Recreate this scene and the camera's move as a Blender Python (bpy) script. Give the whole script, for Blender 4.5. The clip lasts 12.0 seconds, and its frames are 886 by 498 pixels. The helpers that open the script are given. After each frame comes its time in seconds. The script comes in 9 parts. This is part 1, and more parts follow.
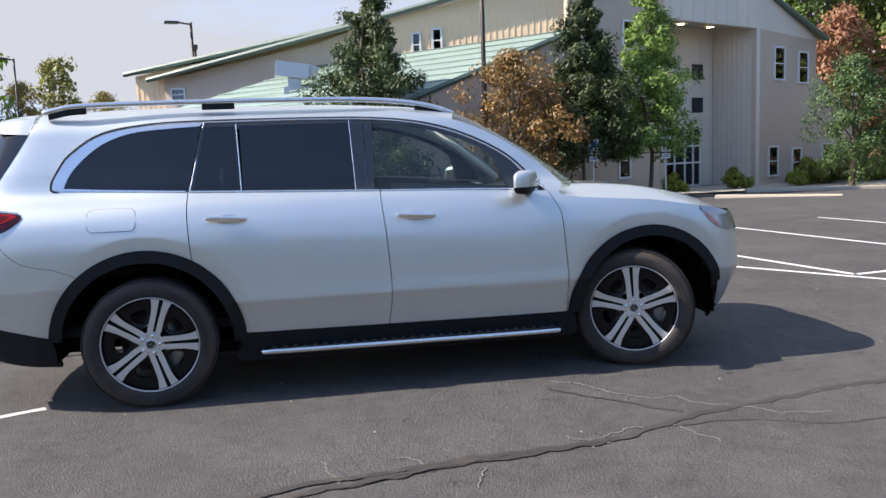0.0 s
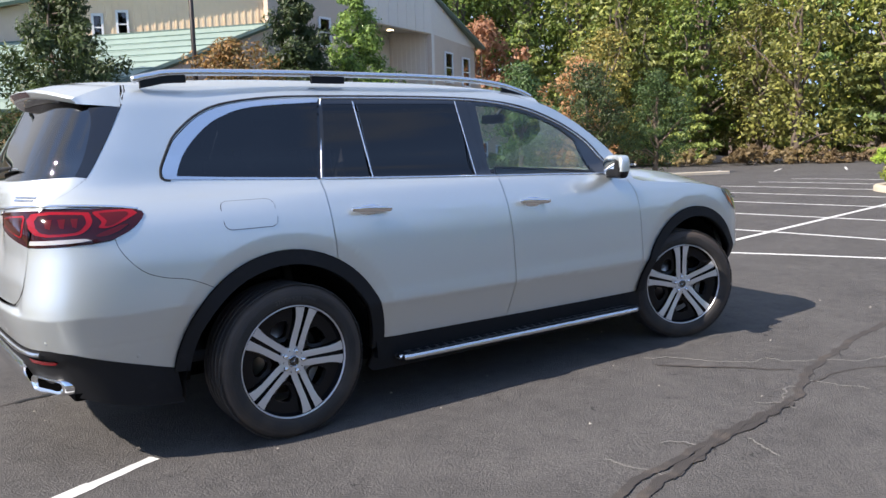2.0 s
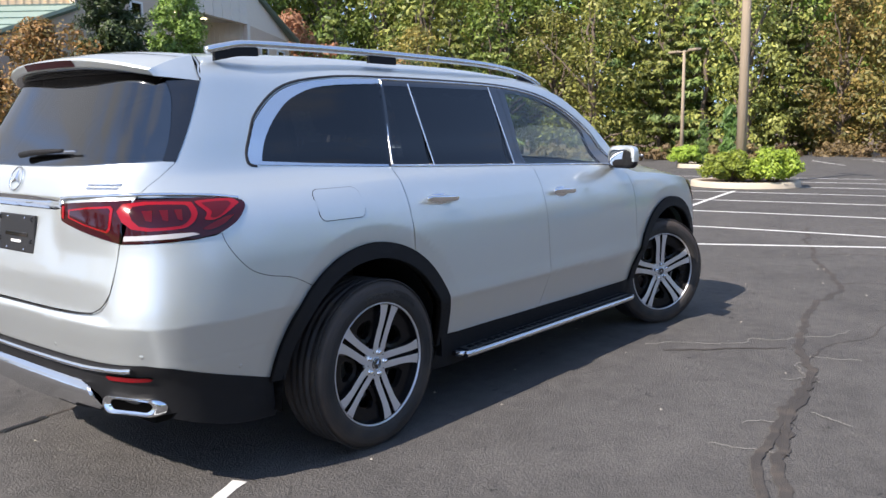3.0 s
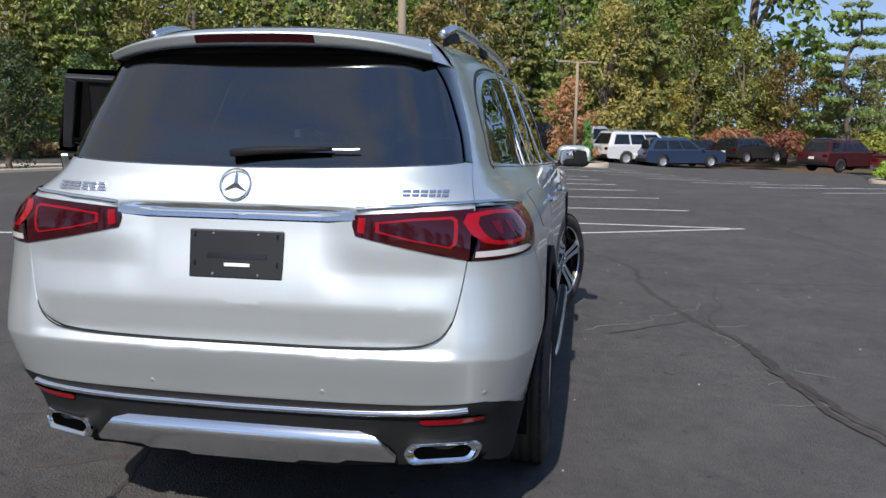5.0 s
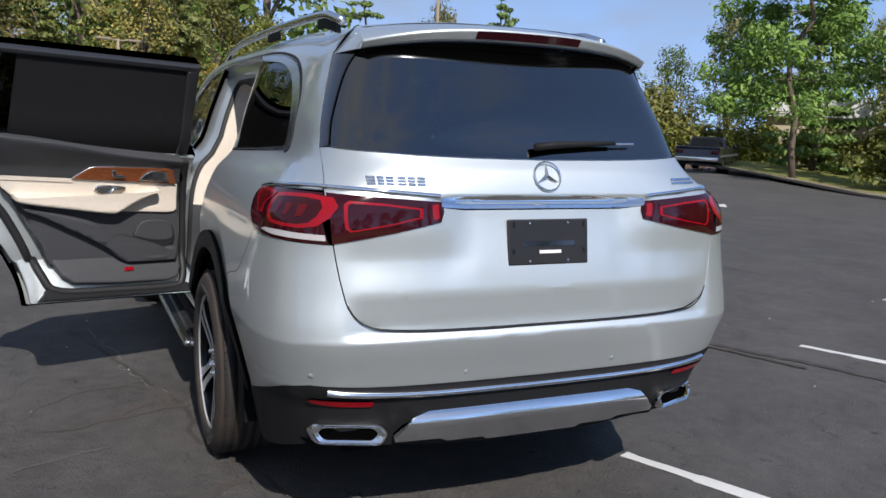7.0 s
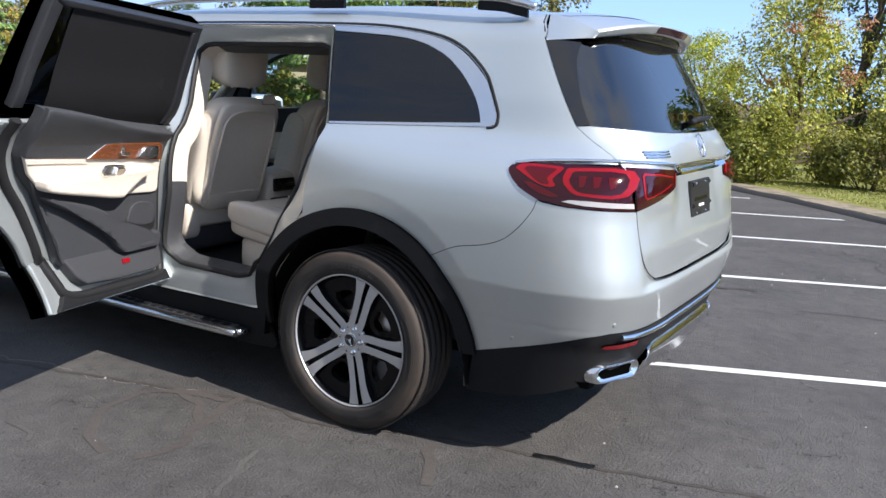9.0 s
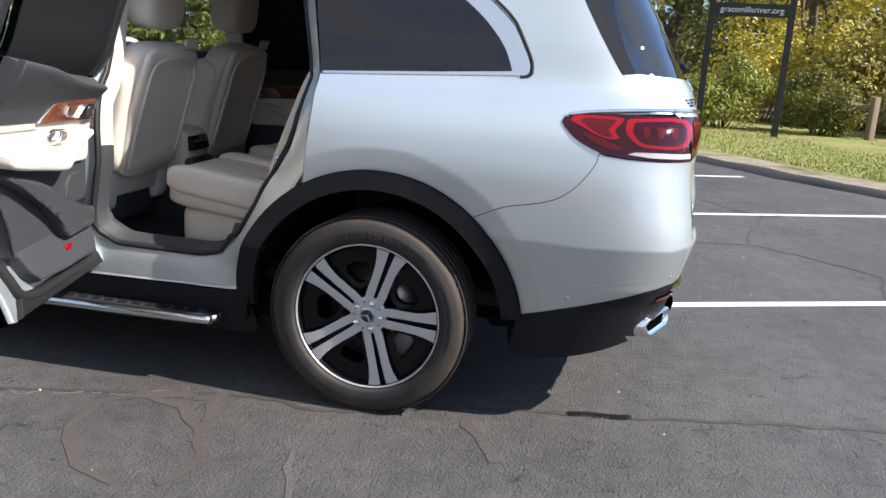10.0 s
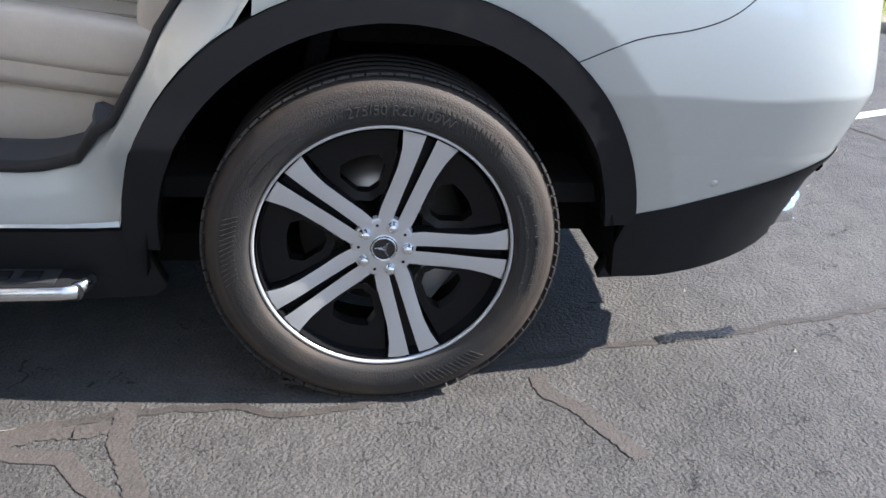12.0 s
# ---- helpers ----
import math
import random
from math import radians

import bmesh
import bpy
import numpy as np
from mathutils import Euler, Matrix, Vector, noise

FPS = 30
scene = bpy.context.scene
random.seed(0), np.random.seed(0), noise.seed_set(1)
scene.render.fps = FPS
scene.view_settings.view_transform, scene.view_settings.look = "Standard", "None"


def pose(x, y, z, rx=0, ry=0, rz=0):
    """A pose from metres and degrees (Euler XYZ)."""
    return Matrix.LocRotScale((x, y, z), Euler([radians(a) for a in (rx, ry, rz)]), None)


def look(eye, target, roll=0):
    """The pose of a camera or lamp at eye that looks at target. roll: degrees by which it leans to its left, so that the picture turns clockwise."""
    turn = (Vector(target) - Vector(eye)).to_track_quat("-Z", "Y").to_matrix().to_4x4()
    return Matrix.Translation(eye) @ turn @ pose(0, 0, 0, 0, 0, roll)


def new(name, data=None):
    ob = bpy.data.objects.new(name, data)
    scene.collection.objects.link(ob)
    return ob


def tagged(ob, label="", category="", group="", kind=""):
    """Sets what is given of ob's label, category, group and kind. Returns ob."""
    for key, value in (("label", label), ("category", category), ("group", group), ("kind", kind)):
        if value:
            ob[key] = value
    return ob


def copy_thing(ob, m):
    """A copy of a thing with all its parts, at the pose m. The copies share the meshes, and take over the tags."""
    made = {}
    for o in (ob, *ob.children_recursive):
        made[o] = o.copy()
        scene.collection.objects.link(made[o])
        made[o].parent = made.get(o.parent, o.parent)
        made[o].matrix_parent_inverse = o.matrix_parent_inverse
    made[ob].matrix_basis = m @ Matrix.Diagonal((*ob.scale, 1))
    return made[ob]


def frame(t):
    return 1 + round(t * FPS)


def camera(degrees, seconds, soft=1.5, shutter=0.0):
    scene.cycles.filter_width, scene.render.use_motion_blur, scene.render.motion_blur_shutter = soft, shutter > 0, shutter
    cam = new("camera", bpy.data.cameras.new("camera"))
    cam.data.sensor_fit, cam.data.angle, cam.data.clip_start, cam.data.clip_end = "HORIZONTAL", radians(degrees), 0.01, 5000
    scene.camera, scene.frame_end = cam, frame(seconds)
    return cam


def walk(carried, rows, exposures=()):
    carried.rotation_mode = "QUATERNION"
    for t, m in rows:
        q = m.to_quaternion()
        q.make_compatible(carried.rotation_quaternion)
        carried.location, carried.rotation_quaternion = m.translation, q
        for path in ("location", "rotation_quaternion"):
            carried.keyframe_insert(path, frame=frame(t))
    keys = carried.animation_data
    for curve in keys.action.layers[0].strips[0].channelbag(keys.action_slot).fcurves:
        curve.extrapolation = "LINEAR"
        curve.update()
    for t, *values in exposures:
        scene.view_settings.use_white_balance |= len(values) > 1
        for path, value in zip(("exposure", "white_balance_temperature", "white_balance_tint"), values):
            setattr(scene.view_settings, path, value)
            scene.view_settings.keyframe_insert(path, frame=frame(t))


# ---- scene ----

# ---- camera and its walk ----
cam = camera(55.9, 12.0)
PATH = [
    (0, (0.827, -6.101, 1.492), (1.197, -4.150, 1.254), -2.06),
    (0.5, (0.088, -5.899, 1.492), (0.701, -4.011, 1.247), -1.43),
    (1, (-0.619, -5.600, 1.500), (0.184, -3.786, 1.250), -1.39),
    (1.5, (-1.241, -5.145, 1.488), (-0.230, -3.439, 1.231), -1.58),
    (2, (-1.815, -4.671, 1.492), (-0.636, -3.078, 1.223), -1.48),
    (2.5, (-2.281, -4.110, 1.491), (-0.908, -2.683, 1.213), -1.16),
    (2.7, (-2.465, -3.884, 1.460), (-1.022, -2.528, 1.179), -1.00),
    (4.3, (-3.431, -1.927, 1.457), (-1.574, -1.242, 1.170), 0.62),
    (4.5, (-3.486, -1.676, 1.473), (-1.595, -1.092, 1.183), 0.51),
    (5, (-3.621, -1.087, 1.471), (-1.671, -0.756, 1.176), 0.86),
    (5.5, (-3.699, -0.447, 1.465), (-1.724, -0.405, 1.151), 0.81),
    (6, (-3.782, 0.232, 1.462), (-1.829, -0.054, 1.142), 1.75),
    (6.5, (-3.707, 0.833, 1.446), (-1.805, 0.300, 1.130), 1.61),
    (7, (-3.579, 1.467, 1.449), (-1.775, 0.660, 1.145), 2.13),
    (7.2, (-3.514, 1.717, 1.463), (-1.768, 0.787, 1.168), 2.37),
    (8.8, (-2.282, 3.525, 1.504), (-1.175, 1.903, 1.126), 2.85),
    (9, (-2.071, 3.666, 1.465), (-1.063, 1.981, 1.084), 3.05),
    (9.5, (-1.501, 3.866, 1.456), (-0.793, 2.045, 1.029), 3.12),
    (10, (-0.920, 3.848, 1.436), (-0.505, 1.953, 0.948), 3.25),
    (10.5, (-0.439, 3.702, 1.391), (-0.355, 1.786, 0.823), 3.40),
    (11, (-0.129, 3.351, 1.291), (-0.171, 1.449, 0.672), 2.38),
    (11.5, (0.069, 2.944, 1.217), (-0.100, 1.079, 0.515), 2.70),
    (12, (0.104, 2.610, 1.174), (-0.149, 0.814, 0.332), 3.75),
]
walk(cam, [(t, look(eye, target, roll)) for t, eye, target, roll in PATH],
     exposures=[(0, 1.42, 7050, 15), (2.5, 1.47, 7100, 14), (4.5, 1.08, 6800, 13), (5.0, 0.70, 6700, 12), (5.5, 0.40, 6600, 12), (6.5, 0.40, 6600, 12), (7.2, 0.78, 6700, 12), (8.8, 1.26, 6650, 12), (9.5, 1.48, 6700, 12), (10.5, 1.66, 6750, 12), (12, 2.10, 6500, 11)])

# ---- world, sun ----
SUN_FROM = Vector((-1.10, 0.09, 1.0)).normalized()
world = bpy.data.worlds.new("world")
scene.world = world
world.use_nodes = True
wn, wl = world.node_tree.nodes, world.node_tree.links
wn.clear()
sky = wn.new("ShaderNodeTexSky")
sky.sky_type, sky.sun_disc = "NISHITA", False
sky.sun_elevation = math.asin(SUN_FROM.z)
sky.sun_rotation = math.atan2(SUN_FROM.x, SUN_FROM.y)
sky.altitude, sky.air_density, sky.dust_density, sky.ozone_density = 1500, 1.0, 0.15, 2.0
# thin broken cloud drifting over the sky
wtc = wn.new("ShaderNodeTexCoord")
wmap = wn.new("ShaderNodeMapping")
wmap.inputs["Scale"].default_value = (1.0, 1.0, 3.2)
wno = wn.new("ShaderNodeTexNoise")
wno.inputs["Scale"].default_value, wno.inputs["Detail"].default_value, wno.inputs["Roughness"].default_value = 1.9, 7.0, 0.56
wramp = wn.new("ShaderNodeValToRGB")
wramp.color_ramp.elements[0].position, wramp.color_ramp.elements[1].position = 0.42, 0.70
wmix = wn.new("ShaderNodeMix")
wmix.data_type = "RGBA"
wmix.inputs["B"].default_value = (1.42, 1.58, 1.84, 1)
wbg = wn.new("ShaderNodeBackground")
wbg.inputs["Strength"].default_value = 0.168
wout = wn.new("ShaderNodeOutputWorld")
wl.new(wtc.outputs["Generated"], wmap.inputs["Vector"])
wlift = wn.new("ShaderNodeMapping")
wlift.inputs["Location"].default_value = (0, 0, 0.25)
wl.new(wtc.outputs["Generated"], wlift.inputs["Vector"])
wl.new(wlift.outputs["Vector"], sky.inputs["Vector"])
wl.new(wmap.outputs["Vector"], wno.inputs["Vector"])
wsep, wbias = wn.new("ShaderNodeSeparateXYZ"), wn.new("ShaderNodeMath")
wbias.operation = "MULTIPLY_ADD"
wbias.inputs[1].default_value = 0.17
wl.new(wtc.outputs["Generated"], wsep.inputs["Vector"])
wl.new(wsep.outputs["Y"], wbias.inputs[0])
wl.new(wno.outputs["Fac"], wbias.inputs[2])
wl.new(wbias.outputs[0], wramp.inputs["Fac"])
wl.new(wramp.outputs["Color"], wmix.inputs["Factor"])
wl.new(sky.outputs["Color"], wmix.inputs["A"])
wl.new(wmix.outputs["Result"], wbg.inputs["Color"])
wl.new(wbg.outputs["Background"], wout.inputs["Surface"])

sun = new("sun", bpy.data.lights.new("sun", "SUN"))
sun.data.energy, sun.data.angle, sun.data.color = 3.1, radians(0.53), (1.0, 0.965, 0.925)
sun.matrix_world = look(SUN_FROM * 50, (0, 0, 0))


# ---- materials ----
def nodes_of(name):
    m = bpy.data.materials.new(name)
    m.use_nodes = True
    return m, m.node_tree.nodes, m.node_tree.links, m.node_tree.nodes["Principled BSDF"]


def mat(name, color, rough=0.5, metal=0.0, coat=0.0, vary=0.12, grain=30.0, broad=2.0, bump=0.0, bump_scale=60.0, island=0.0,
        random_tone=0.0, spec=0.5, sheen=0.0, sub=0.0, coat_rough=0.04, rough_vary=0.1, dirt=None, stretch=(1, 1, 1)):
    """A surface with colour varied at two scales, uneven gloss and fine relief."""
    m, n, l, p = nodes_of(name)
    tc = n.new("ShaderNodeTexCoord")
    mp = n.new("ShaderNodeMapping")
    mp.inputs["Scale"].default_value = stretch
    l.new(tc.outputs["Object"], mp.inputs["Vector"])
    fine, wide = n.new("ShaderNodeTexNoise"), n.new("ShaderNodeTexNoise")
    fine.inputs["Scale"].default_value, fine.inputs["Detail"].default_value = grain, 5.0
    wide.inputs["Scale"].default_value, wide.inputs["Detail"].default_value = broad, 4.0
    l.new(mp.outputs["Vector"], fine.inputs["Vector"])
    l.new(mp.outputs["Vector"], wide.inputs["Vector"])
    add = n.new("ShaderNodeMath")
    add.operation = "ADD"
    l.new(fine.outputs["Fac"], add.inputs[0])
    l.new(wide.outputs["Fac"], add.inputs[1])
    last = add.outputs[0]
    for amount, kind in ((island, "island"), (random_tone, "object")):
        if amount:
            src = n.new("ShaderNodeNewGeometry").outputs["Random Per Island"] if kind == "island" else n.new("ShaderNodeObjectInfo").outputs["Random"]
            mul = n.new("ShaderNodeMath")
            mul.operation = "MULTIPLY_ADD"
            mul.inputs[1].default_value = amount / max(vary, 1e-3)
            l.new(src, mul.inputs[0])
            l.new(last, mul.inputs[2])
            last = mul.outputs[0]
    top = 1.0 + (island + random_tone) / max(vary, 1e-3) / 2
    rng = n.new("ShaderNodeMapRange")
    rng.inputs["From Min"].default_value, rng.inputs["From Max"].default_value = 0.0, 2.0 * top
    half = vary + (island + random_tone) / 2
    rng.inputs["To Min"].default_value, rng.inputs["To Max"].default_value = 1 - half * 1.6, 1 + half * 1.6
    l.new(last, rng.inputs["Value"])
    mul = n.new("ShaderNodeMix")
    mul.data_type, mul.blend_type = "RGBA", "MULTIPLY"
    mul.inputs["Factor"].default_value = 1.0
    mul.inputs["A"].default_value = (*color, 1)
    l.new(rng.outputs["Result"], mul.inputs["B"])
    out = mul.outputs["Result"]
    if dirt:
        stain = n.new("ShaderNodeTexNoise")
        stain.inputs["Scale"].default_value, stain.inputs["Detail"].default_value = dirt[1], 6.0
        l.new(tc.outputs["Object"], stain.inputs["Vector"])
        ramp = n.new("ShaderNodeValToRGB")
        ramp.color_ramp.elements[0].position, ramp.color_ramp.elements[1].position = dirt[2], dirt[2] + 0.2
        l.new(stain.outputs["Fac"], ramp.inputs["Fac"])
        mx = n.new("ShaderNodeMix")
        mx.data_type = "RGBA"
        mx.inputs["B"].default_value = (*dirt[0], 1)
        l.new(ramp.outputs["Color"], mx.inputs["Factor"])
        l.new(out, mx.inputs["A"])
        out = mx.outputs["Result"]
    l.new(out, p.inputs["Base Color"])
    rr = n.new("ShaderNodeMapRange")
    rr.inputs["To Min"].default_value, rr.inputs["To Max"].default_value = max(0.02, rough - rough_vary), min(1.0, rough + rough_vary)
    l.new(wide.outputs["Fac"], rr.inputs["Value"])
    l.new(rr.outputs["Result"], p.inputs["Roughness"])
    p.inputs["Metallic"].default_value = metal
    p.inputs["Coat Weight"].default_value, p.inputs["Coat Roughness"].default_value = coat, coat_rough
    p.inputs["Specular IOR Level"].default_value = spec
    p.inputs["Sheen Weight"].default_value = sheen
    if bump:
        bn = n.new("ShaderNodeTexNoise")
        bn.inputs["Scale"].default_value, bn.inputs["Detail"].default_value = bump_scale, 6.0
        l.new(mp.outputs["Vector"], bn.inputs["Vector"])
        bp = n.new("ShaderNodeBump")
        bp.inputs["Strength"].default_value, bp.inputs["Distance"].default_value = bump, 0.01
        l.new(bn.outputs["Fac"], bp.inputs["Height"])
        l.new(bp.outputs["Normal"], p.inputs["Normal"])
    return m


def glass(name, tint, ior=1.5, rough=0.0):
    """Thin pane: clear or smoked body, with a mirror gloss that grows at grazing angles."""
    m, n, l, p = nodes_of(name)
    n.remove(p)
    tr, gl, mix, fr = n.new("ShaderNodeBsdfTransparent"), n.new("ShaderNodeBsdfGlossy"), n.new("ShaderNodeMixShader"), n.new("ShaderNodeLayerWeight")
    tr.inputs["Color"].default_value = (*tint, 1)
    gl.inputs["Roughness"].default_value = rough
    fr.inputs["Blend"].default_value = 0.5
    pw, rg = n.new("ShaderNodeMath"), n.new("ShaderNodeMapRange")
    pw.operation = "POWER"
    pw.inputs[1].default_value = 4.5
    rg.inputs["To Min"].default_value = 1.6 * ((ior - 1) / (ior + 1)) ** 2
    l.new(fr.outputs["Facing"], pw.inputs[0])
    l.new(pw.outputs[0], rg.inputs["Value"])
    l.new(rg.outputs["Result"], mix.inputs["Fac"])
    l.new(tr.outputs["BSDF"], mix.inputs[1])
    l.new(gl.outputs["BSDF"], mix.inputs[2])
    l.new(mix.outputs["Shader"], n["Material Output"].inputs["Surface"])
    return m


def paint(name, color, metal=0.6, rough=0.32, flake=0.06):
    """Metallic car lacquer: fine flake under a clear coat."""
    m, n, l, p = nodes_of(name)
    tc = n.new("ShaderNodeTexCoord")
    vo = n.new("ShaderNodeTexVoronoi")
    vo.inputs["Scale"].default_value = 900
    no = n.new("ShaderNodeTexNoise")
    no.inputs["Scale"].default_value, no.inputs["Detail"].default_value = 3.0, 6.0
    l.new(tc.outputs["Object"], vo.inputs["Vector"])
    l.new(tc.outputs["Object"], no.inputs["Vector"])
    rg = n.new("ShaderNodeMapRange")
    rg.inputs["To Min"].default_value, rg.inputs["To Max"].default_value = 1 - flake, 1 + flake
    l.new(vo.outputs["Distance"], rg.inputs["Value"])
    mx = n.new("ShaderNodeMix")
    mx.data_type, mx.blend_type = "RGBA", "MULTIPLY"
    mx.inputs["Factor"].default_value = 1.0
    mx.inputs["A"].default_value = (*color, 1)
    l.new(rg.outputs["Result"], mx.inputs["B"])
    l.new(mx.outputs["Result"], p.inputs["Base Color"])
    rr = n.new("ShaderNodeMapRange")
    rr.inputs["To Min"].default_value, rr.inputs["To Max"].default_value = rough - 0.04, rough + 0.05
    l.new(no.outputs["Fac"], rr.inputs["Value"])
    l.new(rr.outputs["Result"], p.inputs["Roughness"])
    p.inputs["Metallic"].default_value = metal
    p.inputs["Coat Weight"].default_value, p.inputs["Coat Roughness"].default_value = 1.0, 0.025
    return m


def asphalt():
    """Sealed car-park asphalt: stone grain, blotches of wear, faint scuffs."""
    m, n, l, p = nodes_of("asphalt")
    tc = n.new("ShaderNodeTexCoord")

    def noise_at(scale, detail=6.0, rough=0.6):
        t = n.new("ShaderNodeTexNoise")
        t.inputs["Scale"].default_value, t.inputs["Detail"].default_value, t.inputs["Roughness"].default_value = scale, detail, rough
        l.new(tc.outputs["Object"], t.inputs["Vector"])
        return t.outputs["Fac"]

    def math_of(op, a, b):
        t = n.new("ShaderNodeMath")
        t.operation = op
        for i, v in enumerate((a, b)):
            if isinstance(v, (int, float)):
                t.inputs[i].default_value = v
            else:
                l.new(v, t.inputs[i])
        return t.outputs[0]

    grit, mid, blot, wide = noise_at(150, 4.0, 0.8), noise_at(9.0, 5.0, 0.7), noise_at(1.3, 7.0, 0.65), noise_at(0.16, 4.0)
    f = math_of("ADD", math_of("ADD", math_of("MULTIPLY", grit, 0.50), math_of("MULTIPLY", mid, 0.20)), math_of("ADD", math_of("MULTIPLY", blot, 0.18), math_of("MULTIPLY", wide, 0.12)))
    rg = n.new("ShaderNodeValToRGB")
    rg.color_ramp.elements[0].position, rg.color_ramp.elements[0].color = 0.38, (0.030, 0.029, 0.029, 1)
    rg.color_ramp.elements[1].position, rg.color_ramp.elements[1].color = 0.62, (0.132, 0.124, 0.116, 1)
    l.new(f, rg.inputs["Fac"])
    # pale scuffs
    sc = noise_at(5.0, 8.0, 0.75)
    sr = n.new("ShaderNodeValToRGB")
    sr.color_ramp.elements[0].position, sr.color_ramp.elements[1].position = 0.70, 0.80
    l.new(sc, sr.inputs["Fac"])
    mx = n.new("ShaderNodeMix")
    mx.data_type = "RGBA"
    mx.inputs["B"].default_value = (0.14, 0.135, 0.125, 1)
    l.new(math_of("MULTIPLY", sr.outputs["Color"], 0.5), mx.inputs["Factor"])
    l.new(rg.outputs["Color"], mx.inputs["A"])
    # short dark fissures: edges of a warped cell pattern, broken up by noise
    warp = n.new("ShaderNodeTexNoise")
    warp.inputs["Scale"].default_value, warp.inputs["Detail"].default_value = 14.0, 4.0
    l.new(tc.outputs["Object"], warp.inputs["Vector"])
    mv = n.new("ShaderNodeVectorMath")
    mv.operation = "MULTIPLY_ADD"
    mv.inputs[1].default_value = (.16, .16, 0)
    l.new(warp.outputs["Color"], mv.inputs[0])
    l.new(tc.outputs["Object"], mv.inputs[2])
    cell = n.new("ShaderNodeTexVoronoi")
    cell.feature = "DISTANCE_TO_EDGE"
    cell.inputs["Scale"].default_value = 7.0
    l.new(mv.outputs["Vector"], cell.inputs["Vector"])
    line = math_of("LESS_THAN", cell.outputs["Distance"], 0.014)
    some = math_of("GREATER_THAN", noise_at(6.5, 3.0, 0.6), 0.60)
    fissure = math_of("MULTIPLY", line, some)
    fx_ = n.new("ShaderNodeMix")
    fx_.data_type = "RGBA"
    fx_.inputs["B"].default_value = (0.016, 0.015, 0.015, 1)
    l.new(math_of("MULTIPLY", fissure, 0.8), fx_.inputs["Factor"])
    l.new(mx.outputs["Result"], fx_.inputs["A"])
    l.new(fx_.outputs["Result"], p.inputs["Base Color"])
    p.inputs["Roughness"].default_value = 0.82
    p.inputs["Specular IOR Level"].default_value = 0.35
    relief = math_of("SUBTRACT", math_of("ADD", math_of("MULTIPLY", noise_at(95, 3.0, 0.6), 1.0), math_of("MULTIPLY", noise_at(30, 3.0, 0.6), .8)), math_of("MULTIPLY", fissure, .7))
    bp = n.new("ShaderNodeBump")
    bp.inputs["Strength"].default_value, bp.inputs["Distance"].default_value = 1.0, 0.011
    l.new(relief, bp.inputs["Height"])
    l.new(bp.outputs["Normal"], p.inputs["Normal"])
    return m


def leaf(name, color, second, tone=0.35):
    """Leaves: two hues mixed leaf by leaf and tree by tree, slightly see-through."""
    m, n, l, p = nodes_of(name)
    geo, info = n.new("ShaderNodeNewGeometry"), n.new("ShaderNodeObjectInfo")
    mx = n.new("ShaderNodeMix")
    mx.data_type = "RGBA"
    mx.inputs["A"].default_value, mx.inputs["B"].default_value = (*color, 1), (*second, 1)
    l.new(geo.outputs["Random Per Island"], mx.inputs["Factor"])
    hs = n.new("ShaderNodeHueSaturation")
    vr = n.new("ShaderNodeMapRange")
    vr.inputs["To Min"].default_value, vr.inputs["To Max"].default_value = 1 - tone, 1 + tone
    l.new(info.outputs["Random"], vr.inputs["Value"])
    l.new(vr.outputs["Result"], hs.inputs["Value"])
    hr = n.new("ShaderNodeMapRange")
    hr.inputs["To Min"].default_value, hr.inputs["To Max"].default_value = 0.485, 0.515
    l.new(info.outputs["Random"], hr.inputs["Value"])
    l.new(hr.outputs["Result"], hs.inputs["Hue"])
    l.new(mx.outputs["Result"], hs.inputs["Color"])
    l.new(hs.outputs["Color"], p.inputs["Base Color"])
    p.inputs["Roughness"].default_value = 0.55
    tl, ms = n.new("ShaderNodeBsdfTranslucent"), n.new("ShaderNodeMixShader")
    l.new(hs.outputs["Color"], tl.inputs["Color"])
    ms.inputs["Fac"].default_value = 0.3
    l.new(p.outputs["BSDF"], ms.inputs[1])
    l.new(tl.outputs["BSDF"], ms.inputs[2])
    l.new(ms.outputs["Shader"], n["Material Output"].inputs["Surface"])
    return m


SILVER = paint("silver_paint", (0.63, 0.676, 0.674), 0.76, 0.42)
CLAD = mat("black_plastic", (0.014, 0.0145, 0.016), 0.6, bump=0.15, bump_scale=900, vary=0.1, spec=0.18, dirt=((0.026, 0.025, 0.024), 9.0, 0.62))
GLOSS_BLACK = mat("gloss_black", (0.008, 0.008, 0.009), 0.08, coat=1.0, rough_vary=0.03)
INSERT = mat("black_wheel_insert", (0.007, 0.007, 0.008), 0.25, spec=0.22, rough_vary=0.05)
SEAL = mat("rubber_seal", (0.012, 0.012, 0.013), 0.6)
UNDER = mat("underbody", (0.006, 0.006, 0.006), 0.9, spec=0.1)
MOUTH_SHADE = mat("painted_mouth_shade", (0.002, 0.002, 0.002), 1.0, spec=0.0)
CHROME = mat("chrome", (0.82, 0.84, 0.86), 0.06, metal=1.0, rough_vary=0.03, vary=0.03)
POLISHED = mat("polished_skid", (0.76, 0.78, 0.80), 0.13, metal=1.0, rough_vary=0.04, vary=0.04)
SATIN = mat("satin_aluminium", (0.72, 0.74, 0.76), 0.24, metal=1.0, rough_vary=0.06, vary=0.04)
ALLOY = mat("machined_alloy", (0.66, 0.67, 0.68), 0.30, metal=0.6, grain=200, vary=0.06, rough_vary=0.06)
SMOKED = glass("privacy_glass", (0.018, 0.020, 0.024), 1.55)
REARGLASS = glass("rear_privacy_glass", (0.03, 0.032, 0.036), 2.1)
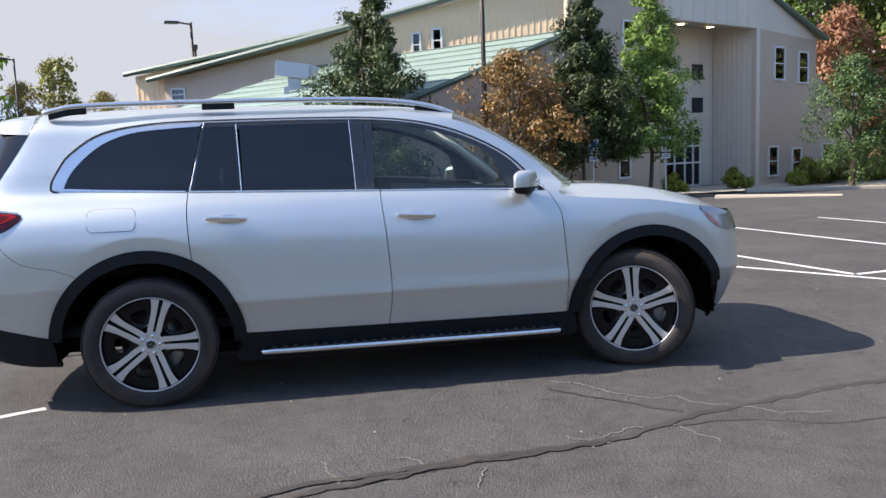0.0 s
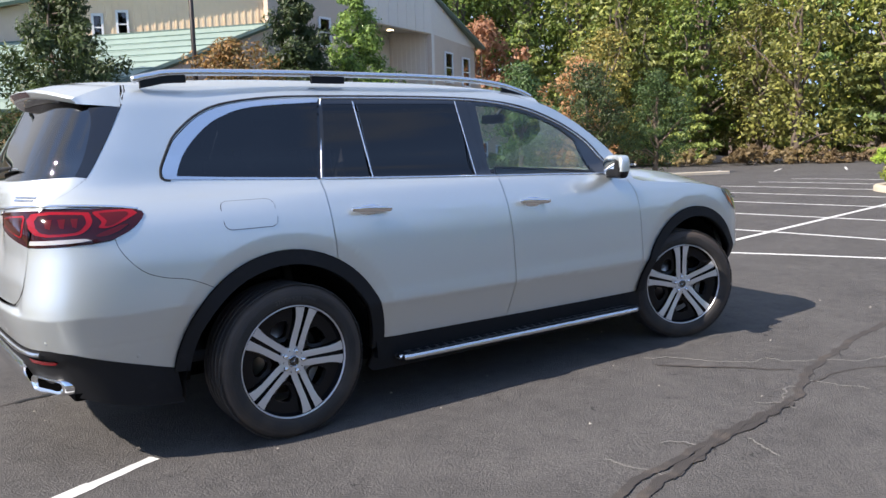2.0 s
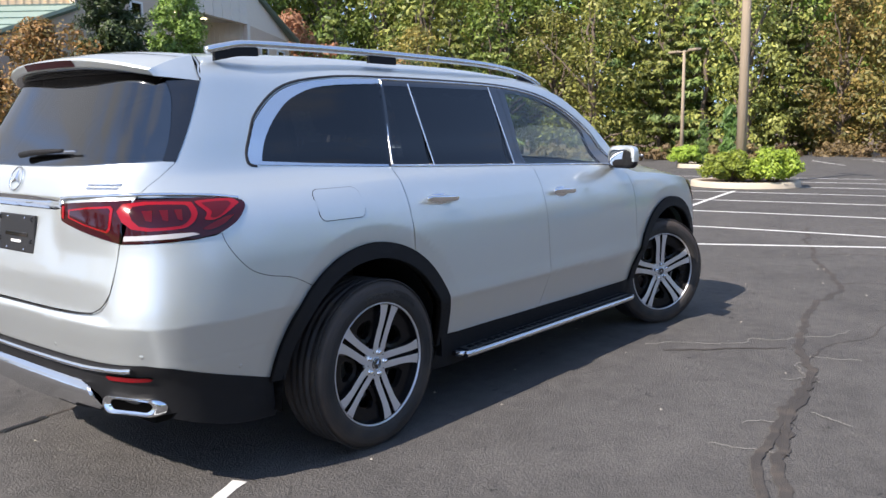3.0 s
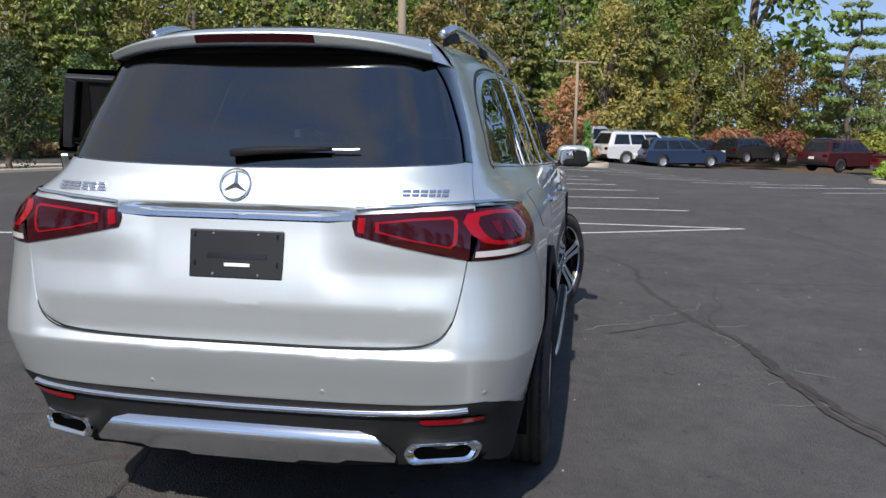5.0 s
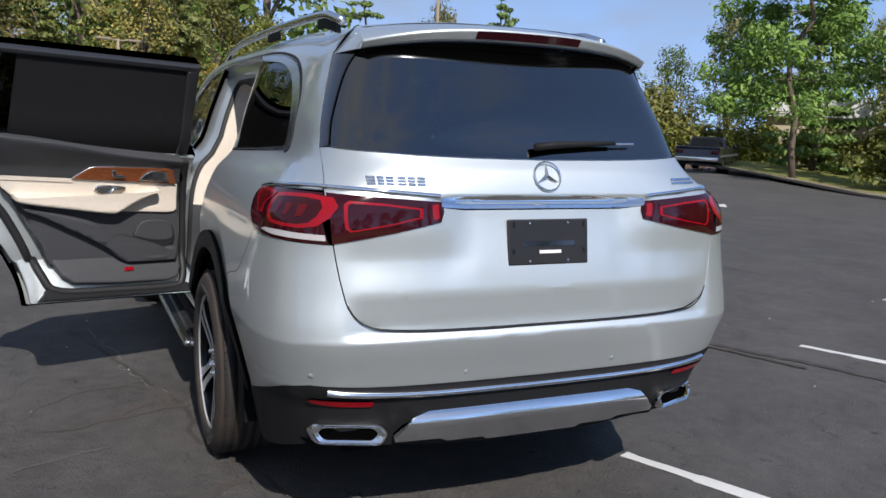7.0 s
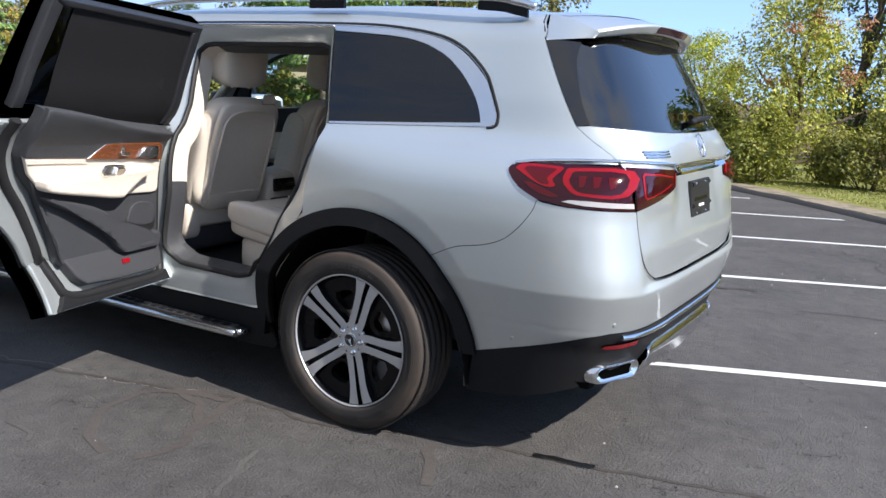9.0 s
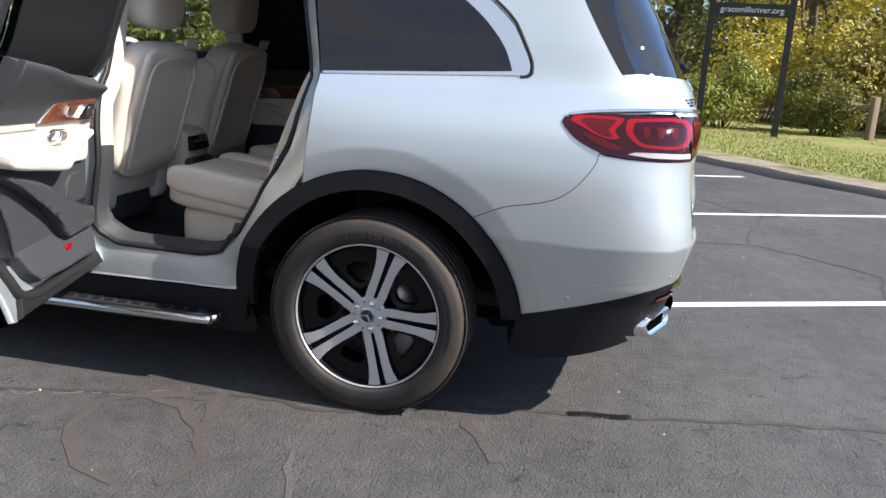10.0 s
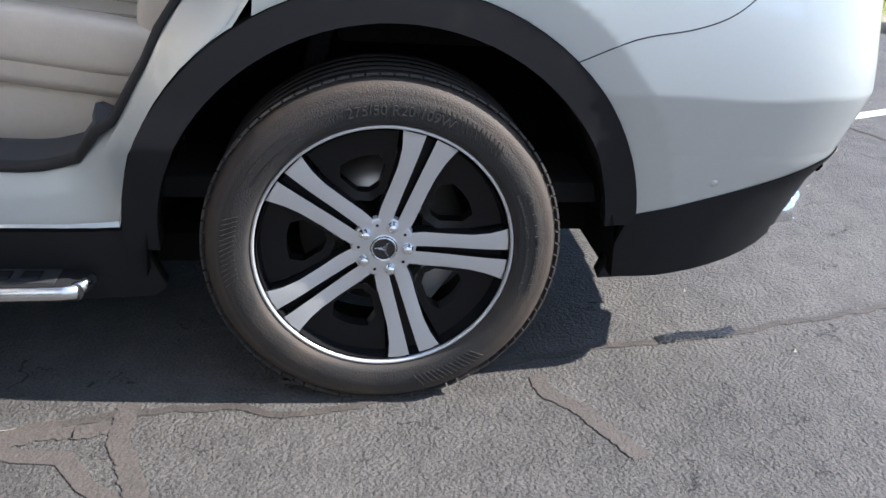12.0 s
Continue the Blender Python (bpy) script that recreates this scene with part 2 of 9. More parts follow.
CLEAR = glass("green_tinted_glass", (0.80, 0.89, 0.85), 1.5)
TYRE = mat("tyre_rubber", (0.021, 0.020, 0.0195), 0.72, bump=0.25, bump_scale=300, dirt=((0.050, 0.039, 0.030), 5.0, 0.52), vary=0.15)


def dust_rings(m):
    """Brown dust caught in rings round the sidewall: radius about the wheel's axle."""
    n, l = m.node_tree.nodes, m.node_tree.links
    p = n["Principled BSDF"]
    src = p.inputs["Base Color"].links[0].from_socket
    tc, mp, ln = n.new("ShaderNodeTexCoord"), n.new("ShaderNodeMapping"), n.new("ShaderNodeVectorMath")
    mp.inputs["Scale"].default_value = (1, 0, 1)
    ln.operation = "LENGTH"
    l.new(tc.outputs["Object"], mp.inputs["Vector"])
    l.new(mp.outputs["Vector"], ln.inputs[0])
    ramp = n.new("ShaderNodeValToRGB")
    e = ramp.color_ramp.elements
    e[0].position, e[0].color = .290, (.5, .5, .5, 1)
    e[1].position, e[1].color = .300, (0, 0, 0, 1)
    for at, v in ((.338, .10), (.345, .55), (.352, .30), (.358, .85), (.366, .45), (.374, .95), (.382, .55), (.39, .2)):
        k = e.new(at)
        k.color = (v, v, v, 1)
    l.new(ln.outputs["Value"], ramp.inputs["Fac"])
    no = n.new("ShaderNodeTexNoise")
    no.inputs["Scale"].default_value, no.inputs["Detail"].default_value = 9.0, 6.0
    l.new(tc.outputs["Object"], no.inputs["Vector"])
    mul = n.new("ShaderNodeMath")
    mul.operation = "MULTIPLY"
    l.new(ramp.outputs["Color"], mul.inputs[0])
    l.new(no.outputs["Fac"], mul.inputs[1])
    mx = n.new("ShaderNodeMix")
    mx.data_type = "RGBA"
    mx.inputs["B"].default_value = (0.088, 0.062, 0.044, 1)
    l.new(mul.outputs[0], mx.inputs["Factor"])
    l.new(src, mx.inputs["A"])
    l.new(mx.outputs["Result"], p.inputs["Base Color"])


dust_rings(TYRE)
DISC = mat("brake_disc", (0.42, 0.38, 0.34), 0.35, metal=0.9, grain=80)
RED_LENS = mat("red_lens", (0.085, 0.001, 0.003), 0.10, coat=0.4, spec=0.25, rough_vary=0.03, vary=0.1)
RED_DARK = mat("dark_red_lens", (0.030, 0.001, 0.004), 0.08, coat=0.4, spec=0.25, rough_vary=0.02)
RED_BRIGHT = mat("bright_red_reflector", (0.27, 0.002, 0.008), 0.15, coat=0.4, spec=0.25, rough_vary=0.03, vary=0.2, grain=120)
WHITE_LENS = mat("white_lens", (0.48, 0.47, 0.47), 0.15, coat=1.0)
LEATHER = mat("beige_leather", (0.73, 0.65, 0.545), 0.48, bump=0.22, bump_scale=420, vary=0.07, grain=60, broad=3)
SEAM = mat("seat_seam", (0.33, 0.28, 0.22), 0.7)
DARK_TRIM = mat("charcoal_trim", (0.045, 0.047, 0.052), 0.6, bump=0.2, bump_scale=600)
HEADLINER = mat("headliner_cloth", (0.60, 0.55, 0.47), 0.9)
CARPET = mat("black_carpet", (0.014, 0.014, 0.015), 0.95, bump=0.6, bump_scale=300)
WALNUT = mat("walnut_veneer", (0.20, 0.062, 0.022), 0.25, coat=0.6, vary=0.3, grain=14, broad=5, stretch=(6, 6, 40))
PLATE = mat("black_plate_holder", (0.014, 0.014, 0.015), 0.4, bump=0.1, bump_scale=500)
WHITE = mat("white_label", (0.75, 0.75, 0.73), 0.6)
AMBER = mat("amber_marker", (0.55, 0.14, 0.05), 0.15, coat=1.0)
LAMP_GLASS = mat("headlight_glass", (0.35, 0.37, 0.40), 0.05, metal=0.4, coat=1.0)
FRAME_TRIM = mat("black_frame_trim", (0.020, 0.021, 0.024), 0.42, bump=0.15, bump_scale=600)
SHADE = mat("sun_shade_mesh", (0.013, 0.013, 0.014), 0.8, spec=0.15, bump=0.3, bump_scale=1500)

ASPHALT = asphalt()
SEALER = mat("crack_sealer", (0.046, 0.040, 0.036), 0.85, vary=0.4, grain=90, bump=0.5, bump_scale=160, dirt=((0.080, 0.066, 0.054), 9.0, 0.5))
CRACK = mat("pale_worn_crack", (0.19, 0.18, 0.165), 0.9, vary=0.4, grain=60, bump=0.5)
SCUFF = mat("pale_scuff", (0.080, 0.076, 0.071), 0.9, vary=0.5, grain=60, bump=0.5, bump_scale=120)
RUST_STAIN = mat("brown_stain", (0.066, 0.057, 0.052), 0.85, vary=0.4, grain=40, bump=0.5, bump_scale=120)
DARK_STAIN = mat("fresh_tar", (0.006, 0.006, 0.006), 0.3, bump=0.8, bump_scale=120)
LINE = mat("road_paint", (0.60, 0.60, 0.575), 0.75, vary=0.15, grain=60, dirt=((0.10, 0.10, 0.10), 26.0, 0.66), bump=0.3)


# ---- mesh helpers ----
def part(name, data, material, parent=None, label=""):
    """A mesh object from a bmesh (freed) or a mesh, under its thing."""
    if isinstance(data, bmesh.types.BMesh):
        me = bpy.data.meshes.new(name)
        data.to_mesh(me)
        data.free()
    else:
        me = data
    if material and not me.materials:
        me.materials.append(material)
    ob = new(name, me)
    ob.parent = parent
    if label:
        ob["label"] = label
    return ob


def thing(name, at, label, category, group="", kind="", turn=0.0):
    e = new(name)
    e.matrix_world = pose(*at, 0, 0, turn)
    e.empty_display_size = 0.2
    return tagged(e, label, category, group, kind)


def smooth(bm, angle=35):
    for f in bm.faces:
        f.smooth = True
    lim = radians(angle)
    for e in bm.edges:
        if len(e.link_faces) == 2 and e.calc_face_angle(0) > lim:
            e.smooth = False
    return bm


def box(bm, size, at=(0, 0, 0), turn=None, bevel=0.0, segs=2):
    """A block of the given size centred at a place, with worn (rounded) edges."""
    m = Matrix.Translation(at) @ (turn if turn is not None else Matrix.Identity(4)) @ Matrix.Diagonal((*size, 1))
    got = bmesh.ops.create_cube(bm, size=1, matrix=m)
    if bevel:
        es = list({e for v in got["verts"] for e in v.link_edges})
        bmesh.ops.bevel(bm, geom=es, offset=bevel, segments=segs, affect="EDGES", profile=0.6)
    return bm


def tube(bm, pts, radius, sides=8, caps=True):
    """A round bar along points; radius is one number or one for each point."""
    pts = [Vector(p) for p in pts]
    rad = radius if isinstance(radius, (list, tuple)) else [radius] * len(pts)
    rings, ref = [], None
    for i, p in enumerate(pts):
        d = (pts[min(i + 1, len(pts) - 1)] - pts[max(i - 1, 0)]).normalized()
        if ref is None:
            ref = Vector((0, 0, 1)) if abs(d.z) < 0.9 else Vector((1, 0, 0))
        u = d.cross(ref).normalized()
        w = u.cross(d).normalized()
        ref = w
        rings.append([bm.verts.new(p + rad[i] * (math.cos(2 * math.pi * k / sides) * u + math.sin(2 * math.pi * k / sides) * w)) for k in range(sides)])
    for a, b in zip(rings, rings[1:]):
        for k in range(sides):
            bm.faces.new((a[k], a[(k + 1) % sides], b[(k + 1) % sides], b[k]))
    if caps:
        bm.faces.new(rings[0][::-1])
        bm.faces.new(rings[-1])
    return bm


def lathe(bm, prof, steps=48, close=False):
    """Turn a profile of (radius, y) about the y axis."""
    rings = []
    for r, y in prof:
        rings.append([bm.verts.new((r * math.cos(2 * math.pi * k / steps), y, r * math.sin(2 * math.pi * k / steps))) for k in range(steps)])
    pairs = list(zip(rings, rings[1:])) + ([(rings[-1], rings[0])] if close else [])
    for a, b in pairs:
        for k in range(steps):
            bm.faces.new((a[k], b[k], b[(k + 1) % steps], a[(k + 1) % steps]))
    return bm


def prism(bm, outline, depth, to=lambda x, y, d: (x, y, d), back=True):
    """A flat outline given depth: to() lays (x, y, 0..depth) into space."""
    a = [bm.verts.new(to(x, y, 0.0)) for x, y in outline]
    b = [bm.verts.new(to(x, y, depth)) for x, y in outline]
    bm.faces.new(b)
    if back:
        bm.faces.new(a[::-1])
    for i in range(len(a)):
        j = (i + 1) % len(a)
        bm.faces.new((a[i], a[j], b[j], b[i]))
    return bm


def mono(xs, ys):
    """A smooth curve through points that does not overshoot."""
    xs, ys = np.asarray(xs, float), np.asarray(ys, float)
    h = np.diff(xs)
    d = np.diff(ys) / h
    m = np.zeros(len(xs))
    m[0], m[-1] = d[0], d[-1]
    for i in range(1, len(xs) - 1):
        if d[i - 1] * d[i] > 0:
            w1, w2 = 2 * h[i] + h[i - 1], h[i] + 2 * h[i - 1]
            m[i] = (w1 + w2) / (w1 / d[i - 1] + w2 / d[i])

    def f(x):
        x = min(max(float(x), xs[0]), xs[-1])
        i = min(int(np.searchsorted(xs, x, side="right")) - 1, len(xs) - 2)
        t = (x - xs[i]) / h[i]
        return float(ys[i] * (1 + 2 * t) * (1 - t) ** 2 + m[i] * h[i] * t * (1 - t) ** 2 + ys[i + 1] * t * t * (3 - 2 * t) + m[i + 1] * h[i] * t * t * (t - 1))
    return f


def spl(pts, n=6):
    """Catmull-Rom through points, ends kept."""
    p = [Vector(q).to_3d() for q in pts]
    p = [2 * p[0] - p[1]] + p + [2 * p[-1] - p[-2]]
    out = []
    for i in range(1, len(p) - 2):
        for k in range(n):
            t = k / n
            a, b, c, d = p[i - 1], p[i], p[i + 1], p[i + 2]
            out.append(0.5 * (2 * b + (c - a) * t + (2 * a - 5 * b + 4 * c - d) * t * t + (3 * b - a - 3 * c + d) * t ** 3))
    out.append(p[-2])
    dim = len(pts[0])
    return [tuple(v)[:dim] for v in out]


def arc(cx, cz, r, a0, a1, n=18):
    return [(cx + r * math.cos(radians(a0 + (a1 - a0) * k / n)), cz + r * math.sin(radians(a0 + (a1 - a0) * k / n))) for k in range(n + 1)]


# ---- the silver suv: body surface ----
HALF = mono([.20, .40, .59, .610, .617, .64, .70, .80, .95, 1.08, 1.16, 1.22, 1.26, 1.30, 1.45, 1.60, 1.68, 1.73, 1.78],
            [.840, .893, .9560, .9650, .9670, .9660, .9615, .9595, .952, .930, .902, .868, .828, .797, .747, .692, .660, .622, .56])
REAR = mono([.20, .40, .55, .64, .745, .752, .765, .80, .90, 1.0, 1.12, 1.18, 1.28, 1.34, 1.45, 1.60, 1.73, 1.78],
            [-1.05, -1.110, -1.150, -1.176, -1.2035, -1.2045, -1.2025, -1.198, -1.184, -1.175, -1.166, -1.161, -1.134, -1.095, -1.04, -.955, -.88, -.84])
NOSE = mono([.20, .45, .62, .80, .95, 1.05, 1.12, 1.2, 1.3, 1.8], [3.86, 4.00, 4.05, 4.05, 4.01, 3.93, 3.84, 3.66, 3.45, 3.35])
CORNER = mono([.2, .52, .60, .78, 1.0, 1.15, 1.30, 1.50, 1.78], [4.2, 4.7, 5.6, 5.6, 5.3, 5.8, 5.0, 4.6, 4.2])
CREASE = 0.750
ARCHES = ((-0.012, 0.380, 0.572, 0.502), (3.215, 0.385, 0.555, 0.487))


def ease(t):
    t = min(max(t, 0.0), 1.0)
    return t * t * (3 - 2 * t)


def plain_width(x, z):
    up = ease((z - 1.12) / 0.2)
    return HALF(z) - (0.042 * up + 0.006) * ease((0.35 - x) / 0.8) - (0.025 * up + 0.012) * ease((x - 1.9) / 1.0)


def flare(x, z):
    f = 0.0
    for cx, cz, ro, _ in ARCHES:
        f = max(f, 0.011 * min(max(1 - (math.hypot(x - cx, z - cz) - ro) / 0.085, 0.0), 1.0))
    return -f


ZROWS = np.linspace(0.2, 1.78, 159)
FROWS = np.linspace(0, 1, 121)


def corner_table(end_of, start, sign, power):
    rows = []
    th = np.linspace(0, math.pi / 2, 500)
    for z in ZROWS:
        w, d, n = plain_width(start, z), abs(end_of(z) - start), power(z)
        xs, ys = start + sign * d * np.sin(th) ** (2 / n), w * np.cos(th) ** (2 / n)
        s = np.r_[0, np.cumsum(np.hypot(np.diff(xs), np.diff(ys)))]
        rows.append(np.c_[np.interp(FROWS, s / s[-1], xs), np.interp(FROWS, s / s[-1], ys)])
    return np.array(rows)


TAIL_T = corner_table(REAR, -0.45, -1, CORNER)
NOSE_T = corner_table(NOSE, 2.9, 1, lambda z: 4.6)


def table_at(tab, f, z):
    i = (min(max(z, 0.2), 1.7799) - 0.2) / (1.58 / 158)
    j = min(max(f, 0.0), 0.99999) * 120
    a, b = int(i), int(j)
    u, v = i - a, j - b
    c = tab[a, b] * (1 - u) * (1 - v) + tab[a + 1, b] * u * (1 - v) + tab[a, b + 1] * (1 - u) * v + tab[a + 1, b + 1] * u * v
    return float(c[0]), float(c[1])


def body(a, z, sort=""):
    """The skin of the left half: a is x along the flank, and goes on round the corners (tail centre -1.95, nose centre 4.5)."""
    if a < -1.95:
        p = body(-3.9 - a, z, sort)
        return Vector((p.x, -p.y, p.z))
    if a < -0.45:
        x, y = table_at(TAIL_T, (-0.45 - a) / 1.5, z)
    elif a > 2.9:
        x, y = table_at(NOSE_T, (a - 2.9) / 1.6, z)
    else:
        x, y = a, plain_width(a, z)
    if z < CREASE and x < -0.30:
        # the bumper's crease runs on round the corner; the skin tucks in below it
        y -= max(0.0, HALF(z) - HALF(CREASE) + 0.21 * (CREASE - z)) * ease((-0.34 - x) / 0.16) * min(1.0, y / 0.8)
    y += flare(x, z) * min(1.0, y / 0.6)
    if a < -1.2:
        # scoop round the number plate, and the undercut below the tailgate crease
        x += 0.027 * ease(1 - (abs(y) - 0.27) / 0.19) * ease((z - 0.895) / 0.30) * ease((1.215 - z) / 0.02)
        # hollow below the lamps, down to the crease
        hollow = ease((z - 0.903) / 0.11) if z < 1.0 else ease((1.115 - z) / 0.115)
        x += 0.007 * hollow * ease((abs(y) - 0.24) / 0.14) * ease((0.745 - abs(y)) / 0.10)
        inner = ease((0.735 - abs(y)) / 0.09)
        if sort == "gate":
            x += 0.022 * inner * min(max((0.900 - z) / 0.10, 0.0), 1.0)
        elif sort == "bumper":
            x += 0.012 * inner * min(max((z - 0.757) / 0.024, 0.0), 1.0)
    return Vector((x, y, z))


def normal(a, z, e=0.006):
    n = (body(a, z + e) - body(a, z - e)).cross(body(a + e, z) - body(a - e, z))
    return n.normalized()


def gate_surf(a, z):
    return body(a, z, "gate")


def bumper_surf(a, z):
    return body(a, z, "bumper")


def normal_of(surf, e=0.004):
    return lambda a, z: (surf(a, z + e) - surf(a, z - e)).cross(surf(a + e, z) - surf(a - e, z)).normalized()


def at_x(x, z):
    """Along the skin at a place x of the flank."""
    if x < -0.45:
        lo, hi = -1.95, -0.45
    elif x > 2.9:
        lo, hi = 2.9, 4.5
    else:
        return x
    for _ in range(40):
        mid = (lo + hi) / 2
        lo, hi = (mid, hi) if body(mid, z).x < x else (lo, mid)
    return (lo + hi) / 2


def at_y(y, z):
    """Along the skin at a place y of the tail."""
    s = -1 if y < 0 else 1
    lo, hi = -1.95, -0.45
    for _ in range(40):
        mid = (lo + hi) / 2
        lo, hi = (mid, hi) if body(mid, z).y < abs(y) else (lo, mid)
    return (lo + hi) / 2 if s > 0 else -3.9 - (lo + hi) / 2


def X(pts):
    return [(at_x(x, z), z) for x, z in pts]


def Y(pts):
    return [(at_y(y, z), z) for y, z in pts]


def skin(poly, off=0.0, lip=0.012, step=0.045, side=1, surf=body, norm=normal):
    """A sheet of the body inside an outline, cut fine, with its edges folded in. side -1: the right-hand twin."""
    bm = bmesh.new()
    clean = []
    for p in poly:
        if not clean or (abs(p[0] - clean[-1][0]) + abs(p[1] - clean[-1][1])) > 1e-4:
            clean.append(p)
    if (abs(clean[0][0] - clean[-1][0]) + abs(clean[0][1] - clean[-1][1])) < 1e-4:
        clean.pop()
    if sum(a[0] * b[1] - b[0] * a[1] for a, b in zip(clean, clean[1:] + clean[:1])) < 0:
        clean.reverse()
    f = bm.faces.new([bm.verts.new((p[0], p[1], 0)) for p in clean])
    f.normal_update()
    bmesh.ops.triangulate(bm, faces=[f], ngon_method="EAR_CLIP")
    for axis in (0, 1):
        lo, hi = min(p[axis] for p in clean), max(p[axis] for p in clean)
        for k in range(math.floor(lo / step), math.ceil(hi / step) + 1):
            at = k * step
            if lo + 1e-3 < at < hi - 1e-3:
                co, no = [0, 0, 0], [0, 0, 0]
                co[axis], no[axis] = at, 1
                bmesh.ops.bisect_plane(bm, geom=bm.verts[:] + bm.edges[:] + bm.faces[:], plane_co=co, plane_no=no, dist=1e-4)
    bmesh.ops.remove_doubles(bm, verts=bm.verts[:], dist=1e-4)
    bm.verts.index_update()
    flat = [(v.co.x, v.co.y) for v in bm.verts]
    nor = [norm(*p) for p in flat]
    pos = [surf(*p) + n * off for p, n in zip(flat, nor)]
    faces = [[v.index for v in f.verts] for f in bm.faces]
    for e in [e for e in bm.edges if len(e.link_faces) == 1]:
        i, j = e.verts[0].index, e.verts[1].index
        lo = e.link_loops[0]
        if lo.vert.index != i:
            i, j = j, i
        out = (pos[j] - pos[i]).cross(nor[i])
        out = out.normalized() if out.length > 1e-9 else nor[i]
        k = len(pos)
        # a small rounded turn, then the fold
        pos += [pos[i], pos[j], pos[i] - nor[i] * lip, pos[j] - nor[j] * lip]
        nor += [(nor[i] + out).normalized(), (nor[j] + out).normalized(), out, out]
        faces.append([k + 1, k, k + 2, k + 3])
    bm.free()
    if side < 0:
        pos, nor = [Vector((p.x, -p.y, p.z)) for p in pos], [Vector((q.x, -q.y, q.z)) for q in nor]
    else:
        faces = [f[::-1] for f in faces]
    me = bpy.data.meshes.new("skin")
    me.from_pydata([tuple(p) for p in pos], [], faces)
    for p in me.polygons:
        p.use_smooth = True
    me.normals_split_custom_set_from_vertices([tuple(q) for q in nor])
    return me


def band(path, width, height, side=1, off=0.0, surf=body, norm=normal, closed=False):
    """A moulding laid on the skin along a path: a low rounded bar."""
    pts, nor = [surf(*p) + norm(*p) * off for p in path], [norm(*p) for p in path]
    bm, rings, n = bmesh.new(), [], len(path)
    for i in range(n):
        a, b = (pts[(i - 1) % n], pts[(i + 1) % n]) if closed else (pts[max(i - 1, 0)], pts[min(i + 1, n - 1)])
        d = (b - a).normalized()
        w = nor[i].cross(d).normalized()
        ring = []
        for u, v in ((-.5, -.3), (-.5, .45), (-.3, .9), (0, 1), (.3, .9), (.5, .45), (.5, -.3)):
            q = pts[i] + w * u * width + nor[i] * v * height
            ring.append(bm.verts.new((q.x, q.y * side, q.z)))
        rings.append(ring)
    for a, b in list(zip(rings, rings[1:])) + ([(rings[-1], rings[0])] if closed else []):
        for k in range(len(a) - 1):
            bm.faces.new((a[k], a[k + 1], b[k + 1], b[k]))
    if not closed:
        bm.faces.new(rings[0])
        bm.faces.new(rings[-1][::-1])
    bmesh.ops.recalc_face_normals(bm, faces=bm.faces[:])
    return smooth(bm, 50)


BELT = mono([-.55, .26, 1.43, 2.3, 2.62], [1.322, 1.284, 1.243, 1.214, 1.19])


def belt(x0, x1, n=10, dz=0.0):
    return [(x0 + (x1 - x0) * k / n, BELT(x0 + (x1 - x0) * k / n) + dz) for k in range(n + 1)]


suv = thing("suv", (0, 0, 0), "silver full-size suv with one rear door standing open", "car")

# outlines on the flank
rear_cut = spl([(.262, BELT(.262)), (.256, 1.155), (.262, 1.0), (.272, .878)], 5)
mid_cut = spl([(1.447, .398), (1.466, .52), (1.470, .66), (1.455, .91), (1.434, 1.16), (1.434, BELT(1.434))], 5)
front_cut = spl([(2.650, .390), (2.628, .74), (2.604, 1.03), (2.575, 1.11), (2.53, BELT(2.53))], 5)
ax, az, aro, ari = ARCHES[0]
fx, fz, fro, fri = ARCHES[1]
chrome_top = spl([(-.519, 1.319), (-.545, 1.336), (-.530, 1.393), (-.424, 1.529), (-.241, 1.650), (.031, 1.699), (.364, 1.712)], 6)
cant = spl([(.364, 1.712), (1.0, 1.713), (1.45, 1.700), (1.78, 1.655), (2.05, 1.566), (2.28, 1.440), (2.43, 1.30), (2.52, BELT(2.52))], 6)
bumper_line = spl([(ax + aro * math.cos(radians(130.5)), az + aro * math.sin(radians(130.5))), (-.50, .868), (-.62, .893), (-.70, .925), (-.76, .98), (-.80, 1.040), (-.812, 1.080)], 5)
lamp_low = spl([(-.812, 1.084), (-.745, 1.113), (-.700, 1.145), (-.672, 1.175), (-.678, 1.192)], 4)


def shift(pts, d):
    return [(x + d, z) for x, z in pts]


def rear_door_outline():
    return (shift(rear_cut, .003) + arc(ax, az, aro + .001, 60, 3, 16)[1:] + [(.575, .404)] + shift(mid_cut, -.003) + belt(1.43, .27))


def front_door_outline():
    return shift(mid_cut, .003)[::-1] + [(1.45, .396)] + shift(front_cut, -.003) + belt(2.52, 1.44)


# tail outlines, half
gate_half = spl([(.0, .779), (.30, .780), (.545, .789), (.64, .808), (.690, .852), (.715, .93), (.738, 1.06), (.752, 1.20)], 5)
gate_up = spl([(at_y(.752, 1.20), 1.20), (-1.09, 1.25), (-1.01, 1.30), (-.950, 1.345)], 4)
pillar_cut = spl([(-.950, 1.345), (-.897, 1.44), (-.850, 1.53), (-.803, 1.62), (-.777, 1.665)], 4)
spoiler_seam = [(-.777, 1.667), (-.767, 1.705), (-.748, 1.74), (-.755, 1.768)]
glass_low = [(-1.015, 1.354), (-1.12, 1.349), (-1.25, 1.345), (-1.40, 1.339), (-1.63, 1.334), (-1.95, 1.331)]
clad_top = spl([(-.57, .452), (-.70, .492), (-.818, .526), (-.93, .560), (-1.02, .590)], 3)
clad_low = spl([(-.53, .272), (-.70, .290), (-.85, .325), (-.98, .370)], 3)
clad_top_b = spl([(.80, .606), (.60, .598), (.30, .592), (0, .590)], 4)
